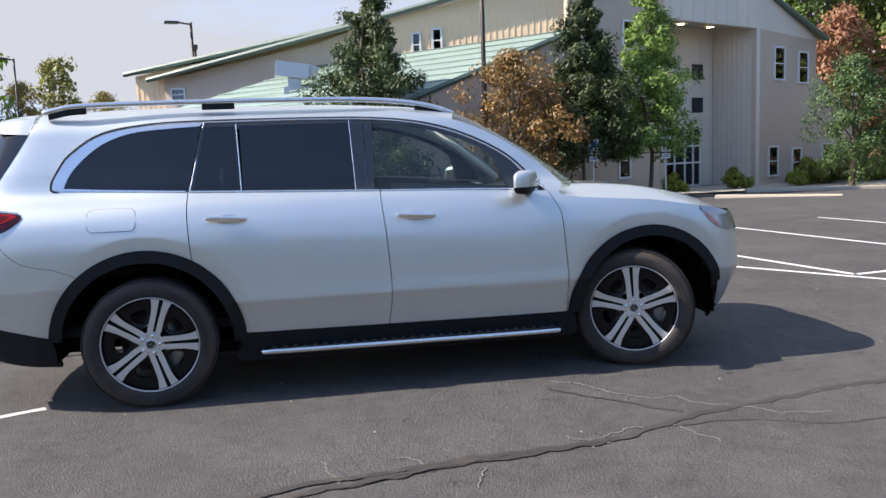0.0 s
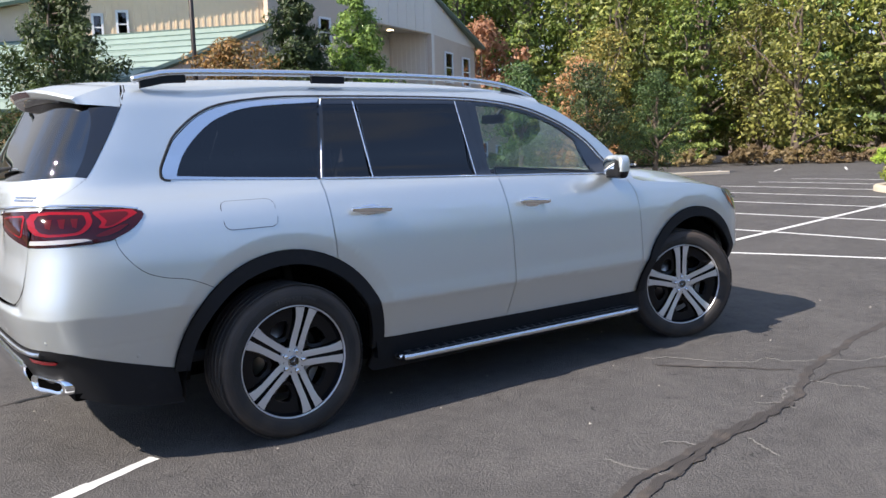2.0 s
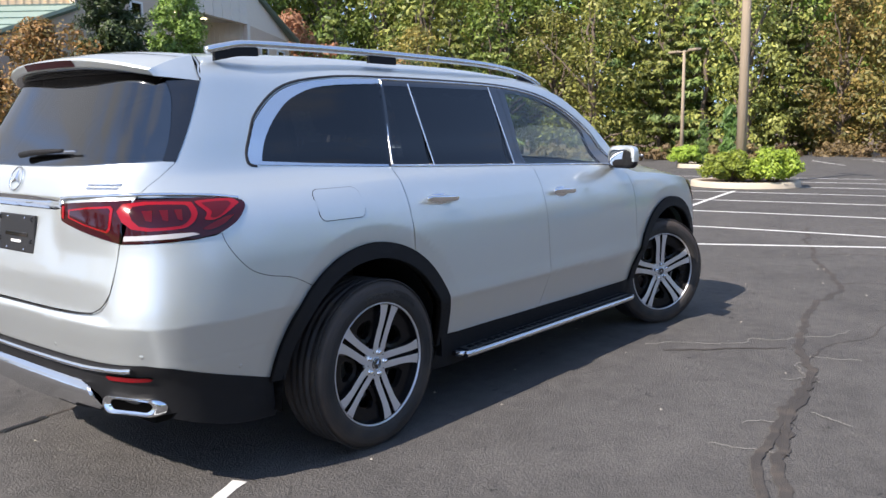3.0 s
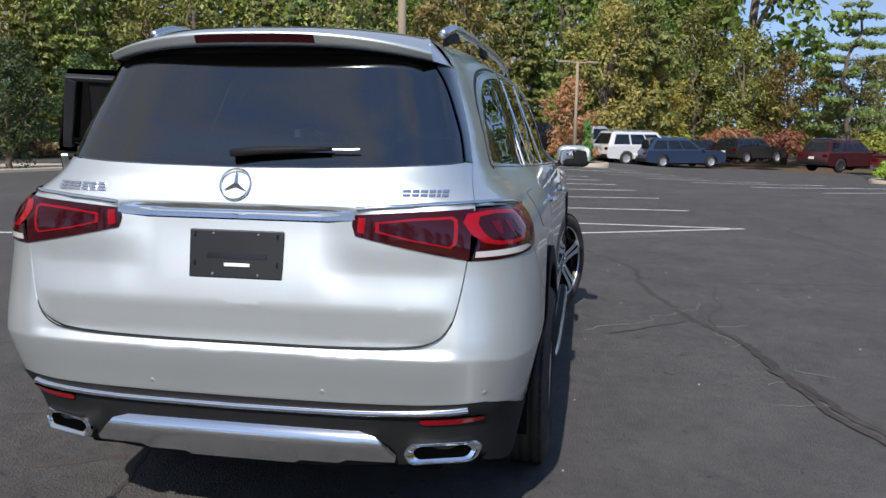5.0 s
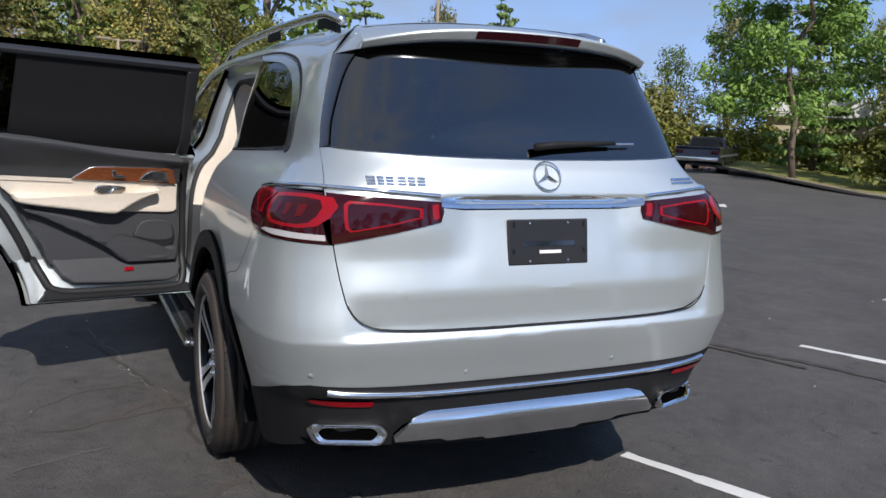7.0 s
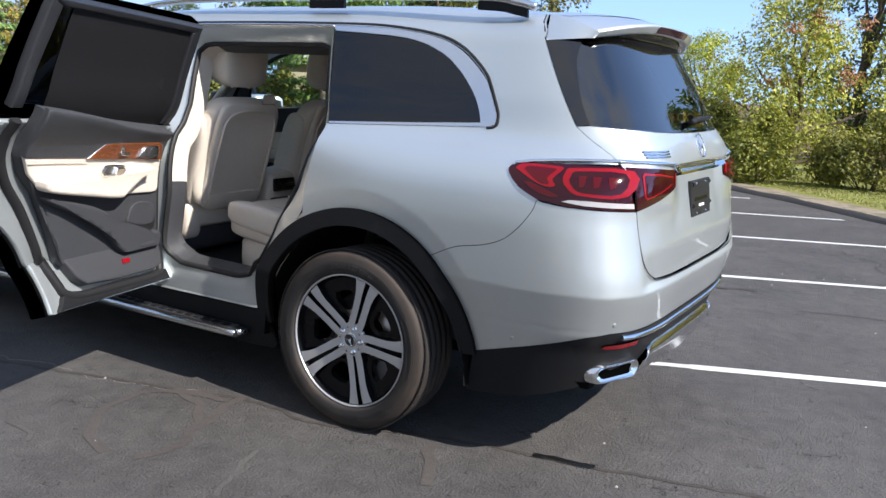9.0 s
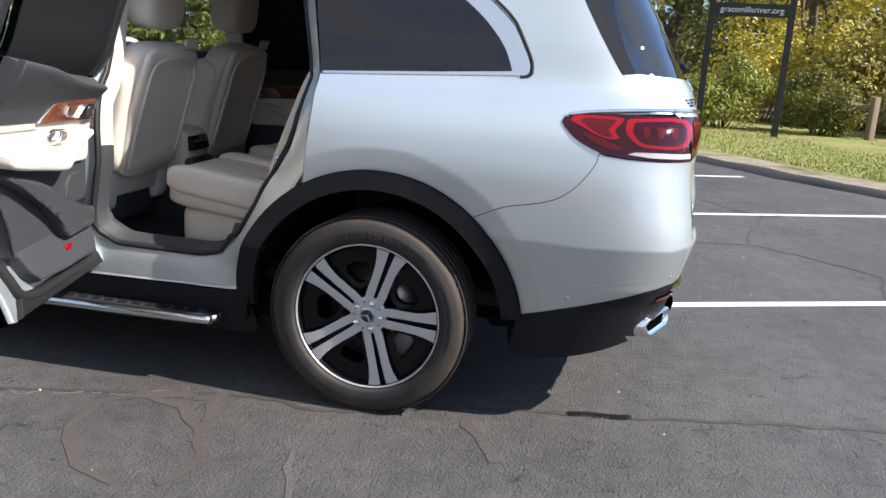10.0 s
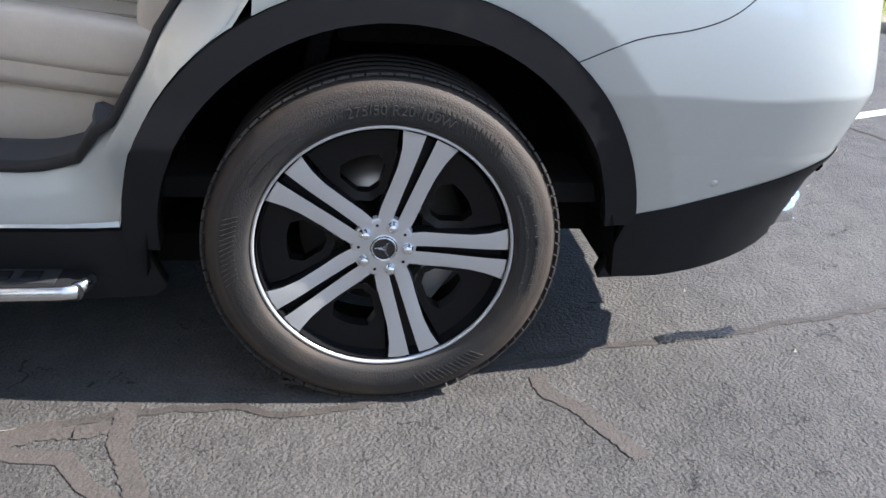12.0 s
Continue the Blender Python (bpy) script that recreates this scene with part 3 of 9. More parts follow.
clad_low_b = spl([(.80, .395), (.70, .378), (.50, .372), (.25, .352), (0, .352)], 4)


def both(half):
    """A tail outline closed over to the right-hand half; points run from the centre to the left and back."""
    return half + [(-3.9 - a, z) for a, z in half[::-1]]


# ---- body panels ----
for s in (1, -1):
    quarter = (shift(rear_cut, -.003) + arc(ax, az, aro, 61, 130.5, 20)[1:-1] + X(bumper_line) + X(lamp_low)
               + X([(-.80, 1.213), (-.95, 1.222)]) + [(a + .004, z) for a, z in gate_up[1:] + pillar_cut + [(b - .016, c) for b, c in spoiler_seam[1:]] if z > 1.222]
               + X([(-.45, 1.768), (-.1, 1.768), (.364, 1.768)]) + chrome_top[::-1] + belt(-.51, .25))
    part("quarter_panel", skin(quarter, step=.016, side=s), SILVER, suv)
    fender = (shift(front_cut, .003) + [(2.60, 1.19), (2.62, 1.168)] + X(spl([(2.71, 1.150), (3.0, 1.128), (3.215, 1.108), (3.45, 1.078), (3.585, 1.050)], 4))
              + X([(3.585, 1.03), (3.63, .975), (3.66, .94), (3.60, .83)]) + X(arc(fx, fz, fro, 50, 180, 26)))
    part("front_fender", skin(fender, step=.024, side=s), SILVER, suv)
    lamp_edge = [(3.60, .83), (3.66, .94)]
    nose = X([(fx + fro * math.cos(radians(50)), fz + fro * math.sin(radians(50)))] + lamp_edge) + [(at_x(3.72, .90), .90), (4.0, .88), (4.5, .86), (4.5, .30), (3.9, .30)] + X([(3.78, .34)]) + X(arc(fx, fz, fro, 3, 50, 10))
    part("front_bumper", skin(nose, step=.024, side=s), SILVER, suv)
    part("front_valance", skin([(4.5, .30), (4.5, .22), (3.9, .22)] + X([(3.74, .24), (3.78, .34)]) + [(3.9, .30)], side=s, off=-.006), CLAD, suv)
    # arch mouldings
    ring = arc(ax, az, aro + .004, -1, 174, 40) + arc(ax, az, ari, 174, -2, 40)
    part("wheel_arch_moulding", skin(X(ring), off=.016, lip=.055, side=s), CLAD, suv, "matt black plastic wheel arch moulding")
    ring = arc(fx, fz, fro + .004, 16, 180, 40) + arc(fx, fz, fri, 180, 12, 40)
    part("wheel_arch_moulding", skin(X(ring), off=.016, lip=.055, side=s), CLAD, suv, "matt black plastic wheel arch moulding")
    sill = [(.548, .408), (1.6, .398), (2.69, .390), (2.73, .25), (2.70, .22), (.52, .22), (.49, .25), (.52, .34)]
    part("sill_moulding", skin(sill, off=.004, lip=.03, side=s), CLAD, suv)
    # cant rail and windscreen pillar
    rail = cant + [(2.60, 1.19), (2.64, 1.24)] + spl([(2.60, 1.295), (2.45, 1.420), (2.22, 1.570), (1.97, 1.680), (1.62, 1.752), (1.2, 1.768), (.364, 1.768)], 5)
    part("cant_rail", skin(rail, side=s), SILVER, suv)
    # wheel wells
    for cx, cz, _, ri in ARCHES:
        bm, n = bmesh.new(), 20
        rings = []
        for y in (0.90 if cx < 1 else 0.83, 0.70, 0.52):
            curve = [(cx + ri + .03, .30)] + [(cx + (ri + .03) * math.cos(math.pi * k / n), cz - .08 + (ri + .09) * math.sin(math.pi * k / n)) for k in range(n + 1)] + [(cx - ri - .03, .30)]
            rings.append([bm.verts.new((x, s * y, z)) for x, z in curve])
        for a, b in zip(rings, rings[1:]):
            for k in range(n + 2):
                bm.faces.new((a[k], a[k + 1], b[k + 1], b[k]))
        bm.faces.new(rings[-1])
        part("wheel_well_liner", smooth(bm), UNDER, suv)

# tailgate and rear bumper, whole width
gate = both(Y(gate_half[:-1]) + gate_up + [(a, z - .005) for a, z in glass_low])
tailgate = part("tailgate", skin(gate, step=.020, surf=gate_surf, norm=normal_of(gate_surf)), SILVER, suv)
bump_half = (Y([(y + .0 if y < .5 else y + .004, z - .005 if y < .6 else z) for y, z in gate_half if z < 1.056]) + Y([(.742, 1.056)]) + X([(-.915, 1.066), (-.835, 1.074)])
             + X(bumper_line[::-1]) + X(arc(ax, az, aro, 130.5, 172, 12)[1:]) + X(clad_top) + Y(clad_top_b))
part("rear_bumper", skin(both(bump_half), step=.020, surf=bumper_surf, norm=normal_of(bumper_surf)), SILVER, suv)
seam = Y(gate_half) + gate_up[1:]
part("tailgate_gap", band([(-3.9 - a, z) for a, z in seam[::-1]] + seam[1:], .005, .0008, off=-.003), SEAL, suv)
for s in (1, -1):
    part("bumper_gap", band(X(bumper_line), .0028, .0006, side=s), SEAL, suv)
clad_half = X(clad_top) + Y(clad_top_b)
low_half = X(clad_low) + Y(clad_low_b)
poly = clad_half + [(-3.9 - a, z) for a, z in clad_half[::-1]] + [(-3.9 - a, z) for a, z in low_half] + low_half[::-1]
part("bumper_moulding", skin(poly, step=.05, off=.003, lip=.04), CLAD, suv, "matt black lower bumper moulding")

# lamps
def lamp_set(s):
    inner = Y(spl([(.395, 1.192), (.385, 1.165), (.395, 1.128)], 4) + [(.55, 1.096), (.742, 1.060), (.746, 1.13), (.748, 1.213), (.58, 1.205)])
    lamp = part("tail_light_inner", skin(inner, off=.005, lip=.02, side=s, step=.03), RED_DARK, suv, "dark red tail light on the tailgate")
    part("light_ring", skin(Y([(.46, 1.172), (.46, 1.142), (.56, 1.120), (.69, 1.098), (.705, 1.11), (.705, 1.182), (.69, 1.192), (.58, 1.186)]), off=.007, lip=.004, side=s, step=.03), RED_BRIGHT, lamp)
    part("light_core", skin(Y([(.472, 1.168), (.472, 1.146), (.565, 1.125), (.685, 1.105), (.694, 1.114), (.694, 1.178), (.684, 1.184), (.58, 1.179)]), off=.009, lip=.004, side=s, step=.03), RED_DARK, lamp)
    part("light_bar", skin(Y([(.405, 1.184), (.403, 1.140), (.425, 1.135), (.428, 1.183)]), off=.007, lip=.004, side=s, step=.03), RED_BRIGHT, lamp)
    outer = Y([(.757, 1.212), (.753, 1.06)]) + X([(-.915, 1.070), (-.82, 1.082)]) + X(lamp_low) + X([(-.74, 1.204), (-.85, 1.211)])
    lamp = part("tail_light_outer", skin(outer, off=.005, lip=.02, side=s, step=.03), RED_DARK, suv, "red wraparound tail light")

    def on_lens(pts, n=3):
        return X([(-.685 - .425 * u, 1.072 + .138 * v) for u, v in spl(pts + pts[:1], n)[:-1]])
    part("light_swoosh", skin(on_lens([(.03, .80), (.10, .93), (.42, .93), (.46, .86), (.40, .62), (.44, .46), (.36, .42), (.24, .52)]), off=.0065, lip=.003, side=s, step=.03), RED_BRIGHT, lamp)
    part("light_core", skin(on_lens([(.12, .80), (.16, .87), (.38, .87), (.40, .83), (.35, .64), (.38, .50), (.33, .48), (.25, .57)]), off=.0075, lip=.003, side=s, step=.03), RED_LENS, lamp)
    part("light_swoosh", skin(on_lens([(.14, .50), (.22, .48), (.36, .36), (.48, .22), (.40, .18), (.26, .30)]), off=.0065, lip=.003, side=s, step=.03), RED_LENS, lamp)
    part("light_ring", skin(on_lens([(.49, .86), (.54, .92), (.97, .92), (.98, .30), (.70, .26), (.58, .34), (.49, .60)]), off=.0065, lip=.003, side=s, step=.03), RED_BRIGHT, lamp)
    part("light_core", skin(on_lens([(.55, .80), (.60, .85), (.93, .85), (.94, .37), (.72, .34), (.62, .40), (.55, .60)]), off=.0075, lip=.003, side=s, step=.03), RED_DARK, lamp)
    for u in (.64, .75, .86):
        part("light_element", skin(on_lens([(u - .03, .74), (u + .035, .74), (u + .035, .50), (u, .46)], 1), off=.0085, lip=.003, side=s, step=.03), RED_LENS, lamp)
    part("reversing_strip", skin(Y([(.762, 1.088), (.760, 1.070)]) + X([(-.98, 1.076), (-.905, 1.084), (-.93, 1.092), (-1.0, 1.093)]), off=.008, lip=.004, side=s, step=.03), WHITE_LENS, lamp, "clear white strip")


for s in (1, -1):
    lamp_set(s)
    part("lamp_trim", band(Y([(.40, 1.212), (.56, 1.222), (.70, 1.228), (.75, 1.229)]) + X([(-1.06, 1.229), (-.95, 1.226), (-.84, 1.219), (-.76, 1.211), (-.69, 1.200)]), .014, .006, side=s, off=.006), CHROME, suv)
    part("rear_reflector", skin(Y([(.595, .541), (.602, .549), (.70, .553), (.785, .557), (.795, .551), (.78, .541), (.70, .532), (.605, .530)]), off=.010, lip=.008, side=s, step=.03), RED_BRIGHT, suv, "long red reflector")
    for y, z in ((.29, .628), (.80, .640)):
        q, n = body(at_y(y, z), z), normal(at_y(y, z), z)
        bm = bmesh.new()
        lathe(bm, [(.001, .0002), (.0095, .0002), (.0105, -.0015), (.0115, .0003), (.0125, -.002)], 16)
        bm.transform(Matrix.Translation((q.x, q.y * s, q.z)) @ Vector((n.x, n.y * s, n.z)).to_track_quat("Y", "Z").to_matrix().to_4x4())
        part("parking_sensor", smooth(bm), SILVER, suv)
    q, n = body(at_x(-.747, .545), .545), normal(at_x(-.747, .545), .545)
    bm = bmesh.new()
    lathe(bm, [(.001, .0003), (.0095, .0003), (.0105, -.0015), (.0115, .0004), (.0125, -.002)], 16)
    bm.transform(Matrix.Translation((q.x, q.y * s, q.z)) @ Vector((n.x, n.y * s, n.z)).to_track_quat("Y", "Z").to_matrix().to_4x4())
    part("parking_sensor", smooth(bm), SILVER, suv)


def bar_surf(a, z):
    return body(a, z) + Vector((-.020 + .034 * ((z - 1.18) / .04), 0, 0))


part("tailgate_chrome_bar", skin(both(Y([(.0, 1.180)]) + Y([(.30, 1.180), (.392, 1.186), (.392, 1.217), (.0, 1.220)])), lip=.03, step=.012, surf=bar_surf, norm=normal_of(bar_surf)), CHROME, suv, "polished chrome bar across the tailgate")
strip = Y(spl([(0, .560), (.40, .565), (.66, .578), (.745, .586)], 4))
part("bumper_chrome_strip", band([(-3.9 - a, z) for a, z in strip[::-1]] + strip[1:], .019, .014, off=.005), CHROME, suv)
skid = Y([(.0, .492), (.40, .492), (.455, .478), (.52, .405), (.515, .392), (.36, .392), (.33, .378), (.20, .378), (.18, .366), (.0, .366)])


def skid_surf(a, z):
    """The plate stands proud of the bumper and rolls over at its top."""
    p = body(a, z)
    return p + Vector((-.034 * (1 - min(max((z - .440) / .054, 0.0), 1.0) ** 2) + .06 * max(0.0, .440 - z), 0, 0))


def skid_norm(a, z, e=.004):
    return (skid_surf(a, z + e) - skid_surf(a, z - e)).cross(skid_surf(a + e, z) - skid_surf(a - e, z)).normalized()


part("skid_plate", skin(both(skid), lip=.03, step=.014, surf=skid_surf, norm=skid_norm), POLISHED, suv, "polished silver skid plate")

# exhaust tips: flattened chrome mouths
def mouth(w, h, n=40):
    """A flattened six-sided mouth with blunt, rounded corners."""
    c = [(-.5, .06), (-.40, .5), (.40, .5), (.5, .06), (.41, -.5), (-.41, -.5)]
    corners = [Vector((x * w, y * h)) for x, y in c]
    out = []
    for k, p in enumerate(corners):
        a, b = corners[k - 1], corners[(k + 1) % 6]
        r = min((a - p).length, (b - p).length) * .42
        p0, p1 = p + (a - p).normalized() * r, p + (b - p).normalized() * r
        for t in (0, .2, .4, .6, .8, 1):
            q = p0.lerp(p, t).lerp(p.lerp(p1, t), t)
            out.append((q.x, q.y))
    return out


def tip_x(y):
    y = min(abs(y), .82)
    return body(at_y(y, .44), .44).x


for s in (1, -1):
    bm, rings = bmesh.new(), []
    for gw, gh, gx in ((.0, .0, .06), (.0, .0, -.006), (-.004, -.004, -.018), (-.012, -.010, -.024), (-.026, -.014, -.024), (-.034, -.018, -.018), (-.050, -.026, -.014), (-.066, -.036, -.010), (-.070, -.040, .02)):
        rings.append([bm.verts.new((tip_x(.668 + y) + gx - .006, s * (.664 + y), .424 + z)) for y, z in mouth(.252 + gw, .078 + gh)])
    for a, b in zip(rings, rings[1:]):
        for k in range(len(a)):
            bm.faces.new((a[k], a[(k + 1) % len(a)], b[(k + 1) % len(a)], b[k]))
    bmesh.ops.recalc_face_normals(bm, faces=bm.faces[:])
    tip = part("exhaust_tip", smooth(bm), CHROME, suv, "chrome-framed rectangular exhaust tip")
    # flat face across the mouth, painted black for the shade inside the pipe
    bm = bmesh.new()
    bm.faces.new([bm.verts.new((tip_x(.668 + y) - .011, s * (.664 + y), .424 + z)) for y, z in mouth(.188, .044)])
    part("exhaust_mouth", bm, MOUTH_SHADE, tip)

# rear window, its black surround, wiper
edge = spl([(-1.008, 1.354), (-.977, 1.435), (-.962, 1.54), (-.965, 1.61), (-1.000, 1.672)], 4)
glass_half = glass_low[::-1] + edge + [(-1.03, 1.705), (-1.3, 1.710), (-1.95, 1.712)]
part("rear_window", skin(both(glass_half), off=-.004, lip=.004), REARGLASS, suv, "privacy glass rear window")
for s in (1, -1):
    part("rear_pillar_trim", skin(edge + [(-1.02, 1.676), (-.90, 1.668), (-.777, 1.662)] + pillar_cut[-2::-1] + [(-.98, 1.350)], off=.002, lip=.012, side=s), GLOSS_BLACK, suv, "gloss black pillar trim")
part("window_frame", skin(both([(-1.95, 1.70), (-1.02, 1.694), (-1.0, 1.74), (-1.95, 1.76)]), off=.001), GLOSS_BLACK, suv)
bm = bmesh.new()
arm = [(.03, 1.362), (-.06, 1.372), (-.2, 1.379), (-.30, 1.382)]
tube(bm, [body(at_y(y, z), z) + normal(at_y(y, z), z) * .020 for y, z in arm], [.013, .013, .010, .007], 10)
wiper = part("rear_wiper", smooth(bm), CLAD, suv, "black rear wiper")
bm = bmesh.new()
tube(bm, [body(at_y(y, z), z) + normal(at_y(y, z), z) * .016 for y, z in ((-.29, 1.380), (-.34, 1.381), (-.385, 1.382))], .0045, 8)
part("wiper_tip", bm, SATIN, wiper)

# badges as plain shapes
def bars(s0, z0, widths, h, gap=.006):
    y = s0
    for w in widths:
        yield [(y, z0), (y, z0 + h), (y - w, z0 + h), (y - w, z0)]
        y -= w + gap


for o in bars(.628, 1.243, (.026, .020, .024, .0001, .026, .024, .026), .024):
    if abs(o[0][0] - o[2][0]) > .01:
        for lo in (0, .0095, .019):
            part("badge_bar", skin(Y([(o[0][0], o[0][1] + lo), (o[0][0], o[0][1] + lo + .005), (o[2][0], o[0][1] + lo + .005), (o[2][0], o[0][1] + lo)]), off=.006, lip=.006, surf=gate_surf, norm=normal_of(gate_surf)), CHROME, tailgate)
for o in bars(-.535, 1.250, (.024, .020, .020, .018, .010, .018), .020, .005):
    for lo in (0, .012):
        part("badge_bar", skin(Y([(o[0][0], o[0][1] + lo), (o[0][0], o[0][1] + lo + .007), (o[2][0], o[0][1] + lo + .007), (o[2][0], o[0][1] + lo)]), off=.004, lip=.004), CHROME, tailgate)


def emblem(place, face, r, parent, material=None):
    """A chrome ring with three tapered spokes."""
    turn = Matrix.Translation(place) @ Vector(face).to_track_quat("Y", "Z").to_matrix().to_4x4()
    bm = bmesh.new()
    tube_pts = [Vector((r * math.cos(2 * math.pi * k / 40), 0.004, r * math.sin(2 * math.pi * k / 40))) for k in range(41)]
    tube(bm, tube_pts, r * .065, 8, caps=False)
    for k in range(3):
        t = radians(90 + 120 * k)
        tip = Vector((r * .96 * math.cos(t), .004, r * .96 * math.sin(t)))
        for q in (-1, 1):
            w = Vector((-math.sin(t), 0, math.cos(t))) * r * .16 * q + Vector((math.cos(t), 0, math.sin(t))) * r * .08
            a, b, c, d = [bm.verts.new(v) for v in (Vector((0, .012, 0)), w + Vector((0, .003, 0)), tip, Vector((0, .003, 0)))]
            bm.faces.new((a, b, c))
            bm.faces.new((a, b, d))
    bm.transform(turn)
    bmesh.ops.recalc_face_normals(bm, faces=bm.faces[:])
    part("emblem", bm, material or CHROME, parent)


q = body(-1.95, 1.275)
emblem(q + Vector((-.002, 0, 0)), normal(-1.95, 1.275), .050, tailgate)

# plate holder
bm = bmesh.new()
box(bm, (.012, .312, .155), (0, 0, 0), bevel=.005)
holder = part("plate_holder", bm, PLATE, suv, "empty black plastic plate holder")
holder.matrix_world = pose(-1.158, -.006, 1.055, 0, 7, 0)
for y in (-.075, .075):
    for z in (-.064, .064):
        bm = bmesh.new()
        bmesh.ops.create_uvsphere(bm, u_segments=10, v_segments=6, radius=.005)
        part("screw", smooth(bm), CHROME, holder).location = (-.007, y, z)
for y in (-.137, .137):
    for z in (-.03, .06):
        bm = bmesh.new()
        lathe(bm, [(.004, -.002), (.006, -.003), (.0085, -.003), (.009, 0)], 14)
        part("slot_rim", smooth(bm), GLOSS_BLACK, holder).location = (-.0065, y, z)
bm = bmesh.new()
box(bm, (.003, .085, .011), (0, 0, 0))
part("label_bar", bm, WHITE, holder).location = (-.0065, -.005, -.033)
bm = bmesh.new()
box(bm, (.003, .20, .018), (0, 0, 0), bevel=.001)
part("raised_bar", bm, GLOSS_BLACK, holder).location = (-.0055, -.003, -.005)

# roof
ROOF_Z = mono([-.95, -.6, .2, 1.0, 1.6, 2.05], [1.782, 1.802, 1.818, 1.816, 1.790, 1.735])
EDGE_Z = mono([-.95, -.6, 1.2, 1.62, 1.97, 2.1], [1.750, 1.768, 1.768, 1.752, 1.680, 1.63])


def roof_at(s, t, lift=0.0):
    x0, x1 = -.865 + .16 * abs(s) ** 3, 2.05 - .10 * s * s
    x = x0 + (x1 - x0) * t
    zc, ze = ROOF_Z(x), EDGE_Z(x)
    e = plain_width(x, ze) if x > -.45 else max(body(at_x(max(x, -.80), ze), ze).y, .5)
    return Vector((x, s * e, ze + (zc - ze) * (1 - abs(s) ** (3.2 + 5.8 * min(1, max(0, (x + .60) / .55)))) + lift))


def grid(f, nu, nv, flip=False):
    bm = bmesh.new()
    vs = [[bm.verts.new(f(u / nu, v / nv)) for v in range(nv + 1)] for u in range(nu + 1)]
    for u in range(nu):
        for v in range(nv):
            q = (vs[u][v], vs[u + 1][v], vs[u + 1][v + 1], vs[u][v + 1])
            bm.faces.new(q[::-1] if flip else q)
    return smooth(bm, 60)


part("roof", grid(lambda u, v: roof_at(1 - 2 * u, v), 32, 48), SILVER, suv)
part("headliner", grid(lambda u, v: roof_at((1 - 2 * u) * .95, .03 + .95 * v, -.05), 10, 14, True), HEADLINER, suv)


def spoiler_at(u, v):
    s = 1 - 2 * u
    y = .572 * s
    tipx, tipz = -.985 + .12 * abs(s) ** 3, 1.758 - .058 * abs(s) ** 2.6
    zc, ze = ROOF_Z(-.63), EDGE_Z(-.63)
    r = Vector((-.63, s * body(at_x(-.63, ze), ze).y * .995, ze + (zc - ze) * (1 - abs(s) ** 3.2) + .004))
    if v < .5:
        w = v / .5
        return Vector((r.x + (tipx - r.x) * w, r.y + (y - r.y) * w, r.z + (tipz - r.z) * w + .014 * math.sin(math.pi * w) * (1 - .4 * abs(s) ** 4)))
    under = .036 - .014 * abs(s) ** 2
    if v < .7:
        w = (v - .5) / .2
        return Vector((tipx + .022 * w, y, tipz - under * w))
    w = (v - .7) / .3
    return Vector((tipx + .022 + .11 * w, y * (1 - .02 * w), tipz - under - .006 * w))


for s in (1, -1):
    bm, n = bmesh.new(), 16
    rows = []
    for k in range(n + 1):
        w = k / n
        top = spoiler_at(0.0, .5 * w)
        low = body(-.777, 1.664).lerp(spoiler_at(0.0, .7), w) + Vector((-.006, .010, 0)) * math.sin(math.pi * w)
        mid = top.lerp(low, .5) + Vector((-.004, .006, 0)) * math.sin(math.pi * w)
        rows.append([bm.verts.new((q.x, s * q.y, q.z)) for q in (low, mid, top)])
    for a, b in zip(rows, rows[1:]):
        for k in range(2):
            bm.faces.new((a[k], a[k + 1], b[k + 1], b[k]))
    bm.faces.new(rows[-1] + [bm.verts.new((q.x, s * q.y, q.z)) for q in (spoiler_at(0.0, .7),)])
    bmesh.ops.recalc_face_normals(bm, faces=bm.faces[:])
    if sum(f.normal.y * s for f in bm.faces) < 0:
        bmesh.ops.reverse_faces(bm, faces=bm.faces[:])
    part("spoiler_side", smooth(bm, 50), SILVER, suv)
    part("spoiler_seam", band([(a + .003, z) for a, z in spoiler_seam], .007, .002, side=s, off=-.001), SEAL, suv)
part("roof_spoiler", grid(spoiler_at, 32, 20, True), SILVER, suv)
bm = grid(lambda u, v: spoiler_at(u, .66 + .34 * v) + Vector((0.002, 0, -.003)), 32, 6, True)
part("spoiler_underside", bm, GLOSS_BLACK, suv)
bm = bmesh.new()
for k in range(12):
    y0, y1 = [.215 * (1 - 2 * (k + j) / 12) for j in (0, 1)]
    vs = []
    for y, w in ((y0, .12), (y1, .12), (y1, .85), (y0, .85)):
        vs.append(bm.verts.new(spoiler_at((1 - y / .60) / 2, .5 + .2 * w) + Vector((-.003, 0, 0))))
    bm.faces.new(vs)
bmesh.ops.remove_doubles(bm, verts=bm.verts[:], dist=1e-4)
part("high_brake_light", bm, RED_DARK, suv, "dark red high brake light")

# windscreen and bonnet
def screen_at(u, v):
    s = 1 - 2 * u
    t = roof_at(s * .97, 1.0)
    b = Vector((2.66 + .30 * (1 - s * s), s * .775, 1.205 + .015 * (1 - s * s)))
    p = t.lerp(b, v)
    return p + Vector((.05, 0, .05)) * math.sin(math.pi * v) * .6


part("windscreen", grid(screen_at, 16, 12), CLEAR, suv).visible_shadow = False
HOOD_E = mono([2.60, 2.71, 3.215, 3.585, 3.75, 3.93], [1.172, 1.152, 1.110, 1.052, 1.01, .93])
HOOD_C = mono([2.60, 2.9, 3.2, 3.5, 3.75, 3.95], [1.215, 1.222, 1.205, 1.155, 1.085, .97])


